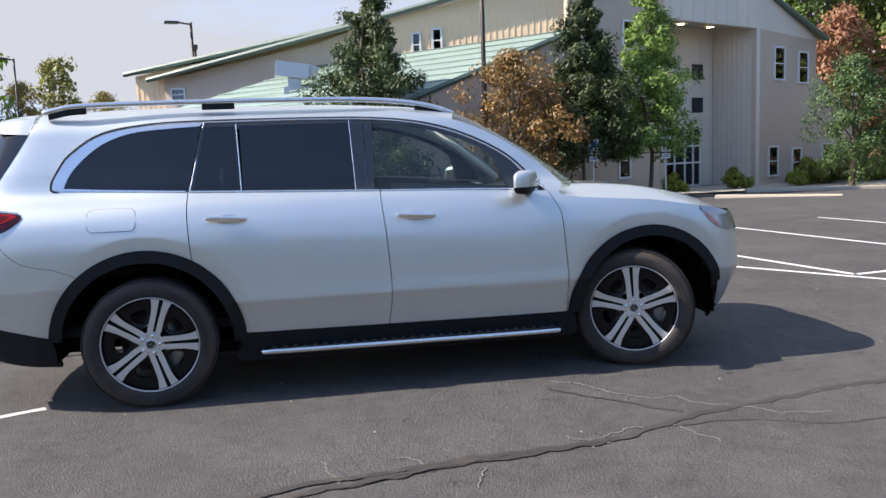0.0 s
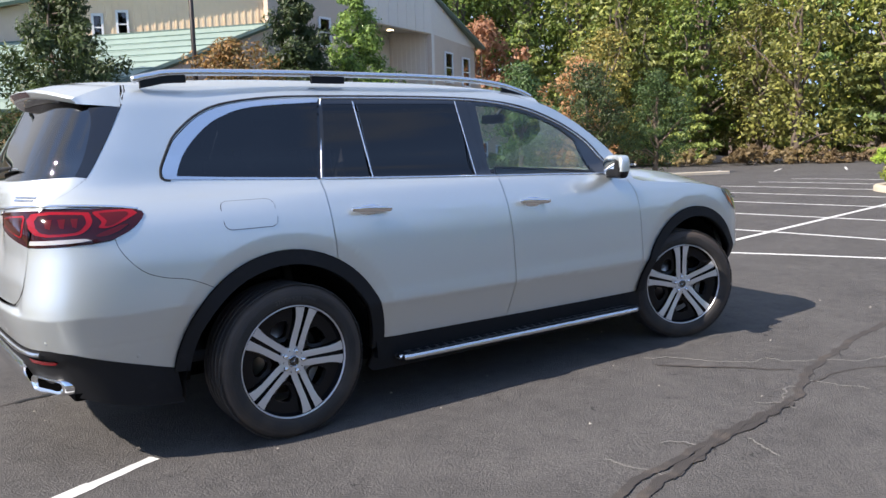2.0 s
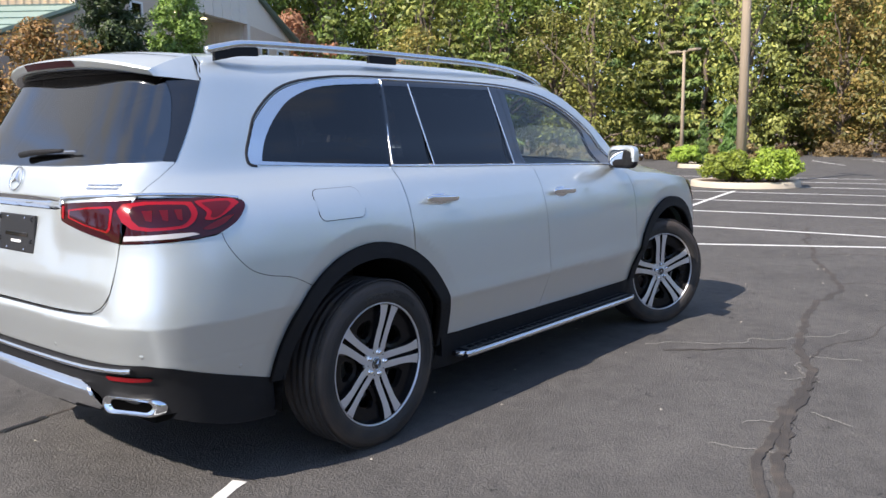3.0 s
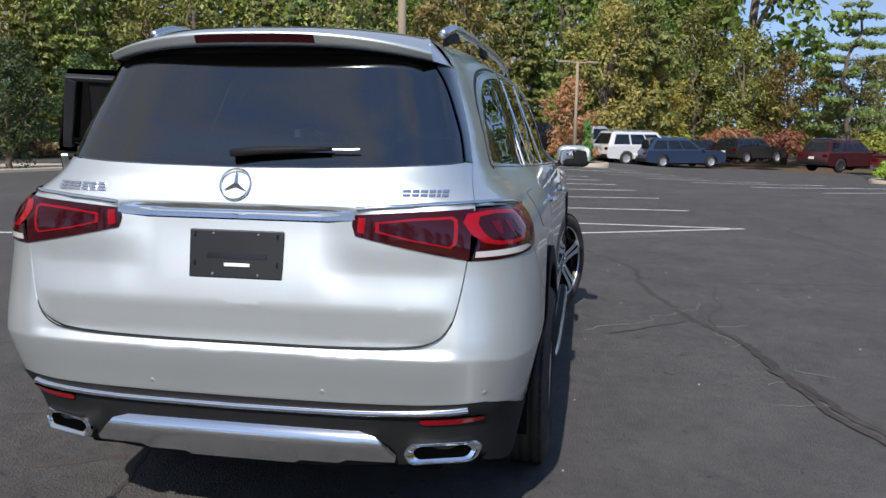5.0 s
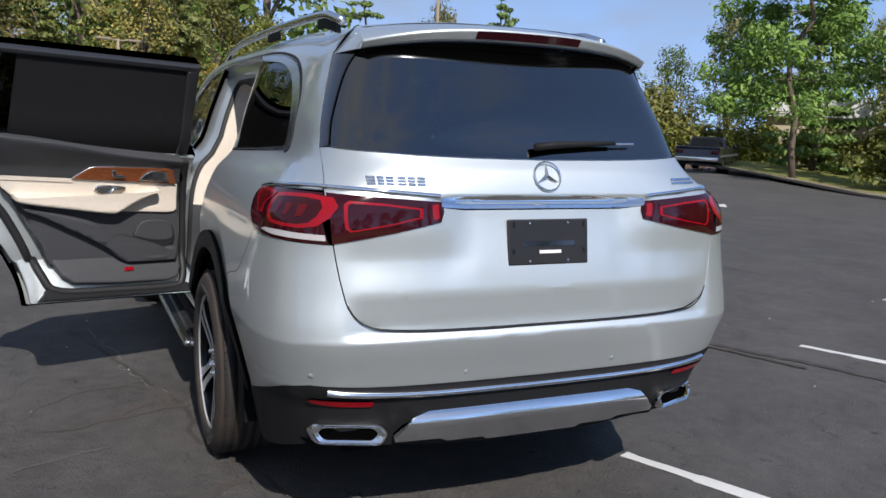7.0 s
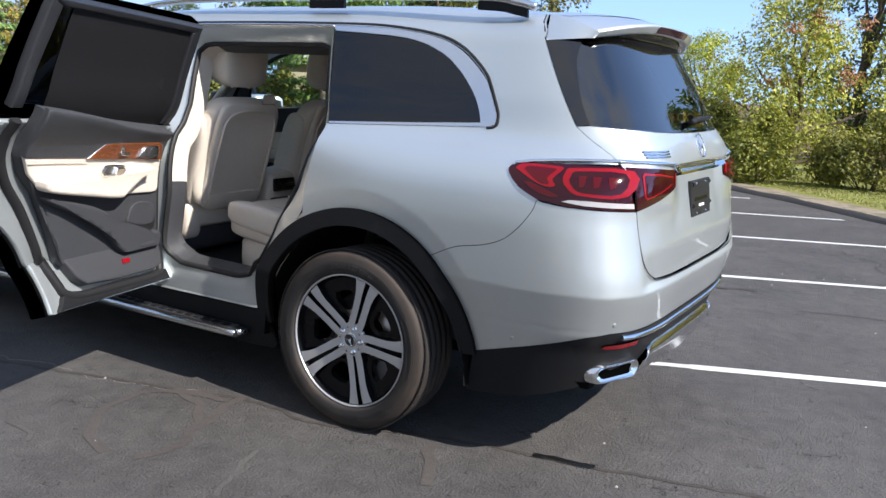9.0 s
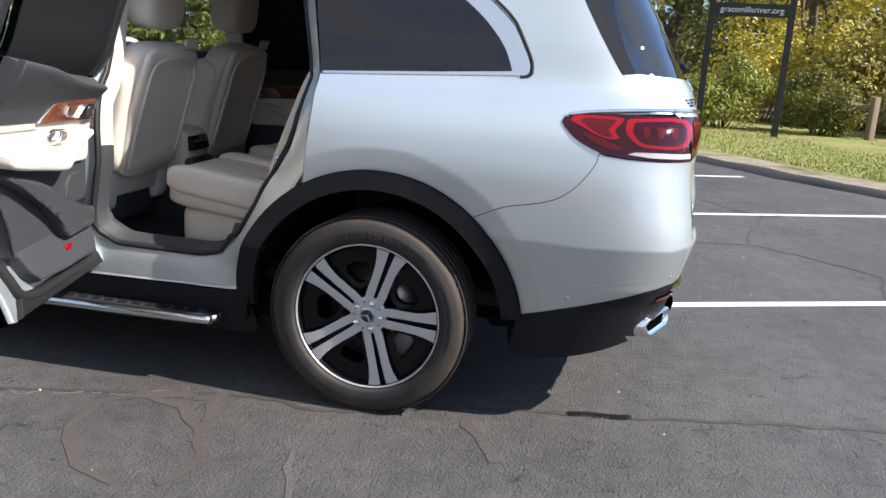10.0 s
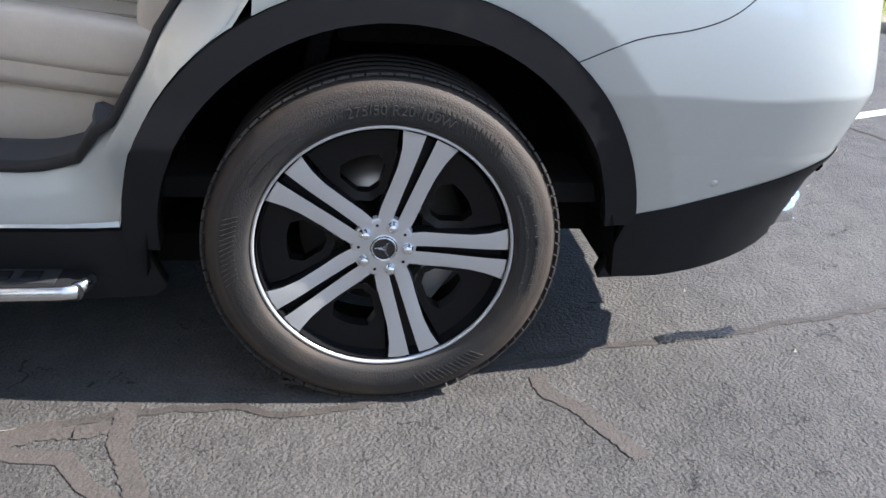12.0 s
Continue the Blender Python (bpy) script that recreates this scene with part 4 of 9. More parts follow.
def hood_at(u, v):
    s = 1 - 2 * u
    x = 2.60 + 1.40 * v - .14 * s * s * v + .14 * (1 - v) * (1 - s * s)
    ze, zc = HOOD_E(x), HOOD_C(x)
    e = body(at_x(min(x, 3.8), ze), ze).y - .004
    bulge = .018 * math.exp(-((abs(s) - .62) / .13) ** 2) * (1 - v * .6)
    return Vector((x, s * e, ze + (zc - ze) * (1 - abs(s) ** 3.0) + bulge * (1 - abs(s) ** 6)))


part("bonnet", grid(hood_at, 32, 28), SILVER, suv)
bm = bmesh.new()
box(bm, (.30, 1.30, .02), (2.74, 0, 1.185), bevel=.005)
part("cowl", bm, CLAD, suv)
for s in (1, -1):
    lamp = part("headlight", skin(X([(3.592, 1.048), (3.61, 1.005), (3.66, .945), (3.73, .895), (3.81, .872)]) + [(4.10, .88), (4.12, .985)] + X([(3.83, 1.000), (3.74, 1.024), (3.66, 1.042)]), off=.004, lip=.02, side=s, step=.03), LAMP_GLASS, suv, "clear glass headlight")
    part("amber_marker", skin(X([(3.612, 1.016), (3.66, .952), (3.74, .900), (3.73, .925), (3.66, .985)]), off=.006, lip=.004, side=s, step=.03), AMBER, lamp, "amber side marker")
bm = bmesh.new()
box(bm, (.05, 1.15, .36), (3.93, 0, .74), bevel=.02)
part("grille", bm, GLOSS_BLACK, suv)
bm = bmesh.new()
box(bm, (3.0, 1.50, .08), (1.55, 0, .30), bevel=.02)
box(bm, (.55, 1.30, .10), (-.70, 0, .36), bevel=.02)
box(bm, (.60, 1.30, .10), (3.5, 0, .34), bevel=.02)
tube(bm, [(0, -.75, .36), (0, .75, .36)], .05, 10)
tube(bm, [(3.135, -.75, .36), (3.135, .75, .36)], .05, 10)
part("underbody", smooth(bm), UNDER, suv)

# roof rails
for s in (1, -1):
    path = spl([(-.585, s * .560, 1.792), (-.50, s * .566, 1.812), (-.34, s * .571, 1.832), (.3, s * .576, 1.840), (1.2, s * .572, 1.836), (1.62, s * .566, 1.812), (1.86, s * .560, 1.768), (1.98, s * .556, 1.725)], 5)
    bm = bmesh.new()
    tube(bm, path, .017, 12)
    rail = part("roof_rail", smooth(bm), SATIN, suv, "brushed aluminium roof rail")
    for x0, x1 in ((-.55, -.33), (.36, .56), (1.72, 1.92)):
        bm, n = bmesh.new(), 8
        rings = []
        for k in range(n + 1):
            x = x0 + (x1 - x0) * k / n
            z = float(np.interp(x, [p[0] for p in path], [p[2] for p in path]))
            y = abs(float(np.interp(x, [p[0] for p in path], [p[1] for p in path])))
            rings.append([bm.verts.new((x, s * (y + d), h)) for d, h in ((-.010, z - .05), (-.007, z - .010), (.007, z - .010), (.010, z - .05))])
        for a, b in zip(rings, rings[1:]):
            for j in range(3):
                bm.faces.new((a[j], a[j + 1], b[j + 1], b[j]))
        bm.faces.new(rings[0])
        bm.faces.new(rings[-1])
        bmesh.ops.recalc_face_normals(bm, faces=bm.faces[:])
        part("rail_foot", bm, CLAD, rail)

# third side windows and their bright surround
for s in (1, -1):
    pane = spl([(-.462, 1.333), (-.455, 1.352), (-.411, 1.435), (-.315, 1.535), (-.200, 1.610), (-.02, 1.662), (.346, 1.686)], 5) + [(.30, 1.48), (.262, 1.292)]
    part("quarter_window", skin(pane, off=-.004, lip=.004, side=s), SMOKED, suv, "privacy glass rear side window")
    # wide aluminium surround: a crescent that narrows forwards
    outer = spl([(-.519, 1.321), (-.540, 1.338), (-.526, 1.393), (-.420, 1.526), (-.239, 1.645), (.031, 1.694), (.364, 1.707)], 6)
    part("window_surround", skin(outer + [(.350, 1.694)] + pane[-3::-1] + [(-.462, 1.333), (-.2, 1.316), (.25, 1.293), (.25, 1.286)] + belt(.25, -.50), off=.003, lip=.008, side=s), SATIN, suv, "brushed aluminium window surround")
    part("window_seal", band(spl([(-.50, 1.315), (-.535, 1.320), (-.552, 1.338), (-.536, 1.398), (-.428, 1.537), (-.244, 1.657), (.031, 1.7065), (.364, 1.719), (1.0, 1.72), (1.45, 1.7075), (1.785, 1.662), (2.055, 1.573), (2.285, 1.447), (2.435, 1.306), (2.50, 1.225)], 5), .012, .004, side=s), SEAL, suv)
    part("cant_moulding", band(spl([(.364, 1.708), (1.0, 1.709), (1.45, 1.6965), (1.775, 1.651), (2.045, 1.562), (2.275, 1.436), (2.42, 1.298), (2.50, 1.222)], 6), .011, .007, side=s), SATIN, suv)
    # fuel flap and handles
    if s < 0:
        flap = arc(-.075, 1.172, .035, 90, 0, 5) + arc(-.075, 1.112, .035, 0, -90, 5) + arc(-.275, 1.112, .035, -90, -180, 5) + arc(-.275, 1.172, .035, 180, 90, 5)
        part("fuel_flap", skin(flap, off=.0022, lip=.006, side=s), SILVER, suv)
        part("fuel_flap_gap", band(flap, .006, .0012, side=s, closed=True), SEAL, suv)


# ---- wheels ----
RIM = 1.082


def wheel_parts(parent):
    """A wheel about the y axis, its face at +y, centred at the origin."""
    bm = bmesh.new()
    tread = []
    for y0 in (.060, .0205, -.0205, -.060):
        tread += [(.3915, y0 + .007), (.383, y0 + .006), (.383, y0 - .006), (.3915, y0 - .007)]
    prof = [(.284, .105), (.2885, .117), (.295, .1270), (.301, .1330), (.304, .1335), (.308, .1355), (.335, .1365), (.352, .1335), (.356, .1310), (.360, .1310), (.374, .121), (.384, .108), (.3905, .094)] + tread
    prof += [(.3905, -.094), (.384, -.108), (.36, -.13), (.315, -.136), (.289, -.118), (.284, -.105)]
    lathe(bm, prof, 96)
    tyre = part("tyre", smooth(bm, 28), TYRE, parent, "dusty black rubber tyre")
    # shoulder blocks: one joined tread ring, cut by narrow sipes
    bm = bmesh.new()
    for k in range(84):
        t = 2 * math.pi * k / 84
        box(bm, (.005, .030, .0245), (.3865, .098, 0), turn=Matrix.Rotation(radians(-24), 4, "Z"))
        for v in bm.verts[-8:]:
            v.co = Matrix.Rotation(-t, 4, "Y") @ v.co
    tagged(part("tread_shoulder", bm, TYRE, tyre), kind="stuff")
    # sidewall hatch marks
    bm = bmesh.new()
    for base in (75, 195, 315):
        for k in range(14):
            t = radians(base + k * 2.0)
            box(bm, (.034, .002, .0022), (.335, .1370, 0), turn=Matrix.Rotation(radians(28), 4, "Y"))
            for v in bm.verts[-8:]:
                v.co = Matrix.Rotation(-t, 4, "Y") @ v.co
    tagged(part("sidewall_hatching", bm, TYRE, tyre), kind="stuff")
    # raised maker's marks as plain bars, and the size
    bm = bmesh.new()
    for base, count, w in ((20, 5, 3.4), (140, 5, 3.4), (160, 6, 2.6)):
        for k in range(count):
            t = radians(base - k * (w + 1.2))
            for dr in (-.010, .010):
                box(bm, (.006, .002, .30 * radians(w) + .004), (.326 + dr, .1372, 0))
                for v in bm.verts[-8:]:
                    v.co = Matrix.Rotation(-t, 4, "Y") @ v.co
    tagged(part("sidewall_mark", bm, TYRE, tyre), kind="stuff")
    cu = bpy.data.curves.new("size", "FONT")
    cu.body, cu.size, cu.align_x, cu.extrude = "275/50 R20 109W", .030, "CENTER", .0012
    tmp = new("size", cu)
    me = bpy.data.meshes.new_from_object(tmp.evaluated_get(bpy.context.evaluated_depsgraph_get()))
    bpy.data.objects.remove(tmp)
    for v in me.vertices:
        t, r = math.pi / 2 - radians(29) + v.co.x / .322, .315 + v.co.y
        v.co = (r * math.cos(t), .1370 + v.co.z, r * math.sin(t))
    part("sidewall_lettering", me, SIDE_TEXT, tyre, "raised tyre size lettering")

    # rim: bright lip, black barrel and dish
    bm = bmesh.new()
    lathe(bm, [(r * RIM, y) for r, y in ((.2665, .108), (.2665, .118), (.2650, .121), (.2605, .120), (.2592, .112))], 96)
    rim = part("rim_lip", smooth(bm), ALLOY, parent, "machined alloy rim lip")
    bm = bmesh.new()
    lathe(bm, [(r * RIM, y) for r, y in ((.2555, .114), (.247, .085), (.240, .02), (.238, -.10))], 64)
    part("rim_barrel", smooth(bm), INSERT, parent)
    bm = bmesh.new()
    lathe(bm, [(.0, -.02), (.19, -.02), (.19, -.045), (.0, -.045)], 64)
    part("brake_disc", smooth(bm, 30), DISC, parent, "bare steel brake disc")
    bm = bmesh.new()
    lathe(bm, [(.0, .03), (.080, .03), (.095, -.02)], 32)
    part("hub_bell", smooth(bm, 30), UNDER, parent)
    bm = bmesh.new()
    box(bm, (.075, .06, .20), (-.165, -.02, -.02), bevel=.014)
    part("brake_caliper", smooth(bm), CALIPER, parent, "grey brake caliper")

    def dished(r, lift):
        # the face dips towards the hub
        return .094 + .018 * ease((r - .06) / .19) + lift

    for k in range(5):
        t0 = radians(90 - 14 + 72 * k)

        def put(r, across, y):
            r, across = r * RIM, across * RIM
            return (r * math.cos(t0) - across * math.sin(t0), y, r * math.sin(t0) + across * math.cos(t0))

        for q in (-1, 1):
            # one arm of a twin spoke: (radius, inner edge, outer edge)
            prof = [(.046, .005, .034), (.085, .0065, .0375), (.13, .0078, .0375), (.18, .009, .0395), (.215, .010, .0455), (.240, .011, .0535), (.2565, .0115, .0580)]
            bm = bmesh.new()
            top, low = [], []
            for r, i, o in prof:
                rr = min(r, math.sqrt(max(.2575 ** 2 - o * o, .0001)))
                ri = min(r, math.sqrt(.2575 ** 2 - i * i))
                top.append((bm.verts.new(put(ri, q * i, dished(r, 0))), bm.verts.new(put(ri * .5 + rr * .5, q * (i + o) / 2, dished(r, .0015))), bm.verts.new(put(rr, q * o, dished(r, -.001)))))
                low.append((bm.verts.new(put(ri, q * i, dished(r, -.03))), bm.verts.new(put(rr, q * (o + .002), dished(r, -.03)))))
            for a, b in zip(top, top[1:]):
                bm.faces.new((a[0], a[1], b[1], b[0]))
                bm.faces.new((a[1], a[2], b[2], b[1]))
            bmesh.ops.recalc_face_normals(bm, faces=bm.faces[:])
            if sum(f.normal.y for f in bm.faces) < 0:
                bmesh.ops.reverse_faces(bm, faces=bm.faces[:])
            part("spoke", smooth(bm, 20), ALLOY, parent, "machined silver spoke")
            bm = bmesh.new()
            rows = []
            for r, i, o in prof:
                rr = min(r, math.sqrt(max(.2575 ** 2 - o * o, .0001)))
                ri = min(r, math.sqrt(.2575 ** 2 - i * i))
                rows.append([bm.verts.new(put(*c)) for c in ((ri, q * i, dished(r, -.0005)), (ri, q * i, dished(r, -.035)), (rr, q * (o + .003), dished(r, -.035)), (rr, q * o, dished(r, -.0015)))])
            for a, b in zip(rows, rows[1:]):
                for j in range(3):
                    bm.faces.new((a[j], a[j + 1], b[j + 1], b[j]))
            bmesh.ops.recalc_face_normals(bm, faces=bm.faces[:])
            part("spoke_flank", smooth(bm, 30), INSERT, parent)
        # black slot floor between the twins
        bm = bmesh.new()
        vs = [bm.verts.new(put(r, a, dished(r, -.022))) for r, a in ((.06, -.009), (.06, .009), (.254, .014), (.254, -.014))]
        bm.faces.new(vs)
        part("slot_floor", bm, INSERT, parent)
        # black insert between neighbouring spokes: a frame round an opening
        t1 = t0 + radians(36)

        def put1(r, ang, y):
            r = r * RIM
            return (r * math.cos(t1 + ang), y, r * math.sin(t1 + ang))

        outer = [put1(.255, radians(a), .088) for a in range(-22, 23, 4)] + [put1(.18, radians(22), .080), put1(.115, radians(16), .074), put1(.098, 0, .072), put1(.115, radians(-16), .074), put1(.18, radians(-22), .080)]
        cx = Vector(put1(.156, radians(2), 0))
        bm = bmesh.new()
        a = [bm.verts.new(p) for p in outer]
        b, c = [], []
        for p in outer:
            v = Vector((p[0], 0, p[2]))
            d = (v - cx)
            w = cx + d * (.70 if v.length < .24 else .42)
            b.append(bm.verts.new((w.x, p[1] - .006, w.z)))
            c.append(bm.verts.new((w.x, p[1] - .040, w.z)))
        n = len(a)
        for i in range(n):
            j = (i + 1) % n
            bm.faces.new((a[i], a[j], b[j], b[i]))
            bm.faces.new((b[i], b[j], c[j], c[i]))
        bmesh.ops.recalc_face_normals(bm, faces=bm.faces[:])
        part("wheel_insert", smooth(bm, 30), INSERT, parent, "gloss black wheel insert")
        # bolt
        tb = t0
        bm = bmesh.new()
        lathe(bm, [(.0, .017), (.0075, .017), (.0105, .013), (.0115, .003), (.0145, .001), (.0155, -.006)], 6 * 2)
        part("wheel_bolt", smooth(bm, 25), CHROME, parent).matrix_local = Matrix.Translation((.053 * math.cos(tb), .094, .053 * math.sin(tb)))
        bm = bmesh.new()
        lathe(bm, [(.0, .0), (.0035, .0005)], 10)
        part("stud_hole", bm, UNDER, parent).matrix_local = Matrix.Translation((.056 * math.cos(t1), .0957, .056 * math.sin(t1)))
    bm = bmesh.new()
    lathe(bm, [(.020, .094), (.030, .0955), (.068, .0945), (.071, .0935), (.074, .080)], 48)
    part("hub_face", smooth(bm, 30), ALLOY, parent)
    bm = bmesh.new()
    lathe(bm, [(.0, .098), (.022, .0985), (.029, .098), (.0315, .094), (.032, .088)], 40)
    cap = part("centre_cap", smooth(bm, 30), GLOSS_BLACK, parent, "black centre cap with a chrome ring")
    emblem(Vector((0, .0975, 0)), (0, 1, 0), .026, cap, SATIN)
    bm = bmesh.new()
    tube(bm, [(.030 * math.cos(2 * math.pi * k / 40), .097, .030 * math.sin(2 * math.pi * k / 40)) for k in range(41)], .0015, 6, caps=False)
    part("cap_ring", bm, CHROME, cap)


SIDE_TEXT = mat("moulded_lettering", (0.045, 0.043, 0.04), 0.6)
CALIPER = mat("grey_caliper", (0.35, 0.35, 0.35), 0.4, metal=0.5)
first = new("wheel")
first["label"] = "twin five-spoke silver and black alloy wheel"
wheel_parts(first)
first.parent = suv


def set_wheel(w, x, y, turn, spin):
    w.matrix_world = pose(x, y, 0.3885, 0, 0, turn) @ Matrix.Rotation(radians(spin), 4, "Y")


def copy_wheel():
    w = first.copy()
    scene.collection.objects.link(w)
    made = {first: w}
    for o in first.children_recursive:
        made[o] = o.copy()
        scene.collection.objects.link(made[o])
        made[o].parent = made[o.parent]
    return w


set_wheel(first, 0.0, 0.835, 0, -33.5)
set_wheel(copy_wheel(), 0.0, -0.835, 180, -31)
set_wheel(copy_wheel(), 3.135, -0.835, 180 - 23, -10)
set_wheel(copy_wheel(), 3.135, 0.835, -21, 40)


# ---- doors, mirrors, steps ----
def pillow(size, at, turn=None, e=0.35, n=28, m=18, crown=0.0):
    """A rounded, stuffed block: superellipsoid of the given size."""
    bm = bmesh.new()

    def pw(c, q):
        return math.copysign(abs(c) ** q, c)

    rows = []
    for j in range(1, m):
        v = -math.pi / 2 + math.pi * j / m
        rows.append([bm.verts.new((pw(math.cos(v), e) * pw(math.cos(u), e) * size[0] / 2, pw(math.cos(v), e) * pw(math.sin(u), e) * size[1] / 2, pw(math.sin(v), e) * size[2] / 2))
                     for u in [2 * math.pi * k / n for k in range(n)]])
    lo, hi = bm.verts.new((0, 0, -size[2] / 2)), bm.verts.new((0, 0, size[2] / 2))
    for a, b in zip(rows, rows[1:]):
        for k in range(n):
            bm.faces.new((a[k], a[(k + 1) % n], b[(k + 1) % n], b[k]))
    for k in range(n):
        bm.faces.new((lo, rows[0][(k + 1) % n], rows[0][k]))
        bm.faces.new((hi, rows[-1][k], rows[-1][(k + 1) % n]))
    for f in bm.faces:
        f.smooth = True
    bm.transform(Matrix.Translation(at) @ (turn if turn is not None else Matrix.Identity(4)))
    return bm


def handle_on(door, x, z, s):
    """Chrome grip over a dished cup."""
    q, n = body(x, z), normal(x, z)
    bm = pillow((.250, .030, .034), (0, 0, 0), e=.6)
    m = Matrix.Translation((q.x, s * (q.y + .026), q.z + .004)) @ Matrix.Rotation(s * radians(-8), 4, "X") @ Matrix.Rotation(radians(3), 4, "Y")
    bm.transform(m)
    grip = part("door_handle", bm, CHROME, door, "chrome door handle")
    bm = pillow((.185, .036, .080), (0, 0, 0), e=.95)
    bm.transform(Matrix.Translation((q.x, s * (q.y - .009), q.z - .010)))
    part("handle_cup", bm, CHROME, door)
    return grip


def door_inside(door, s, x0, x1, outline, rear):
    """Trim on the inner face: charcoal top and pocket, cream middle with armrest, walnut strip."""
    lo, hi = x0 + .02, x1 - .03
    part("door_card", skin(outline, off=-.078, lip=-.006, side=s, step=.06), DARK_TRIM, door, "charcoal door trim")
    top = [(lo + .03, 1.322), (hi, 1.268), (hi, 1.09), (x1 - .55, 1.12), (lo + .03, 1.135)]
    part("upper_trim", skin(top, off=-.088, lip=-.02, side=s, step=.05), DARK_TRIM, door)
    cream = [(hi, 1.085), (hi, .90), (hi - .12, .875), (hi - .48, .865), (hi - .66, .885), (lo + .03, 1.0), (lo + .03, 1.13), (x1 - .55, 1.115)]
    part("cream_trim", skin(cream, off=-.092, lip=-.02, side=s, step=.05), LEATHER, door, "cream leather door trim")
    bm = pillow((.56, .10, .085), (0, 0, 0), e=.5)
    bm.transform(Matrix.Translation((hi - .36, s * (HALF(.93) - .115), .925)) @ Matrix.Rotation(radians(3), 4, "Y"))
    part("armrest", bm, LEATHER, door, "cream leather armrest")
    wood = [(hi - .005, 1.088), (hi - .005, 1.195), (hi - .16, 1.212), (hi - .28, 1.206), (hi - .36, 1.17), (hi - .45, 1.112), (hi - .25, 1.098)]
    part("walnut_strip", skin(wood, off=-.112, lip=-.016, side=s, step=.05), WALNUT, door, "glossy walnut veneer strip")
    part("speaker_grille", skin([(hi - .02, 1.112), (hi - .02, 1.175), (hi - .05, 1.19), (hi - .13, 1.18), (hi - .16, 1.13), (hi - .10, 1.112)], off=-.119, lip=-.005, side=s, step=.05), SATIN, door, "drilled metal speaker grille")
    part("speaker_mesh", skin([(hi - .034, 1.122), (hi - .034, 1.168), (hi - .06, 1.178), (hi - .12, 1.170), (hi - .142, 1.136), (hi - .10, 1.122)], off=-.122, lip=-.003, side=s, step=.05), SATIN_DARK, door)
    y = s * (HALF(1.15) - .124)
    bm = bmesh.new()
    box(bm, (.014, .014, .055), (hi - .255, y, 1.168), turn=Matrix.Rotation(radians(-12), 4, "Y"), bevel=.005)
    box(bm, (.050, .014, .014), (hi - .275, y, 1.138), turn=Matrix.Rotation(radians(8), 4, "Y"), bevel=.005)
    part("seat_switch", smooth(bm), SATIN, door, "chrome seat-shaped switch")
    y = s * (HALF(1.03) - .108)
    bm = pillow((.155, .022, .062), (0, 0, 0), e=.6)
    bm.transform(Matrix.Translation((hi - .235, y, 1.025)) @ Matrix.Rotation(radians(4), 4, "Y"))
    grip = part("inner_handle", bm, SATIN, door, "chrome inner door handle")
    bm = pillow((.11, .018, .036), (0, 0, 0), e=.6)
    bm.transform(Matrix.Translation((hi - .24, y - s * .008, 1.022)))
    part("handle_recess", bm, SATIN, grip)
    # swept storage bin and a rounded recess by the hinge
    pocket = spl([(hi - .02, .62), (hi - .015, .56), (hi - .06, .505), (hi - .40, .50), (hi - .74, .505), (hi - .80, .55), (hi - .60, .69), (hi - .42, .79), (hi - .33, .80), (hi - .27, .71), (hi - .16, .645), (hi - .02, .62)], 4)
    part("door_pocket", skin(pocket, off=-.130, lip=-.05, side=s, step=.05), DARK_TRIM, door)
    recess = arc(hi - .055, .80, .035, 90, 0, 4) + arc(hi - .055, .70, .035, 0, -90, 4) + arc(hi - .19, .73, .035, -90, -180, 4) + arc(hi - .19, .79, .035, 180, 90, 4)
    part("pocket_recess", skin(recess, off=-.086, lip=-.004, side=s, step=.05), SEAL, door)
    bm = bmesh.new()
    box(bm, (.05, .012, .020), (hi - .29, s * (HALF(.53) - .092), .520), bevel=.003)
    part("door_reflector", bm, RED_BRIGHT, door, "small red door reflector")


SATIN_DARK = mat("dark_metal_mesh", (0.16, 0.17, 0.18), 0.35, metal=0.8, grain=500, vary=0.3)


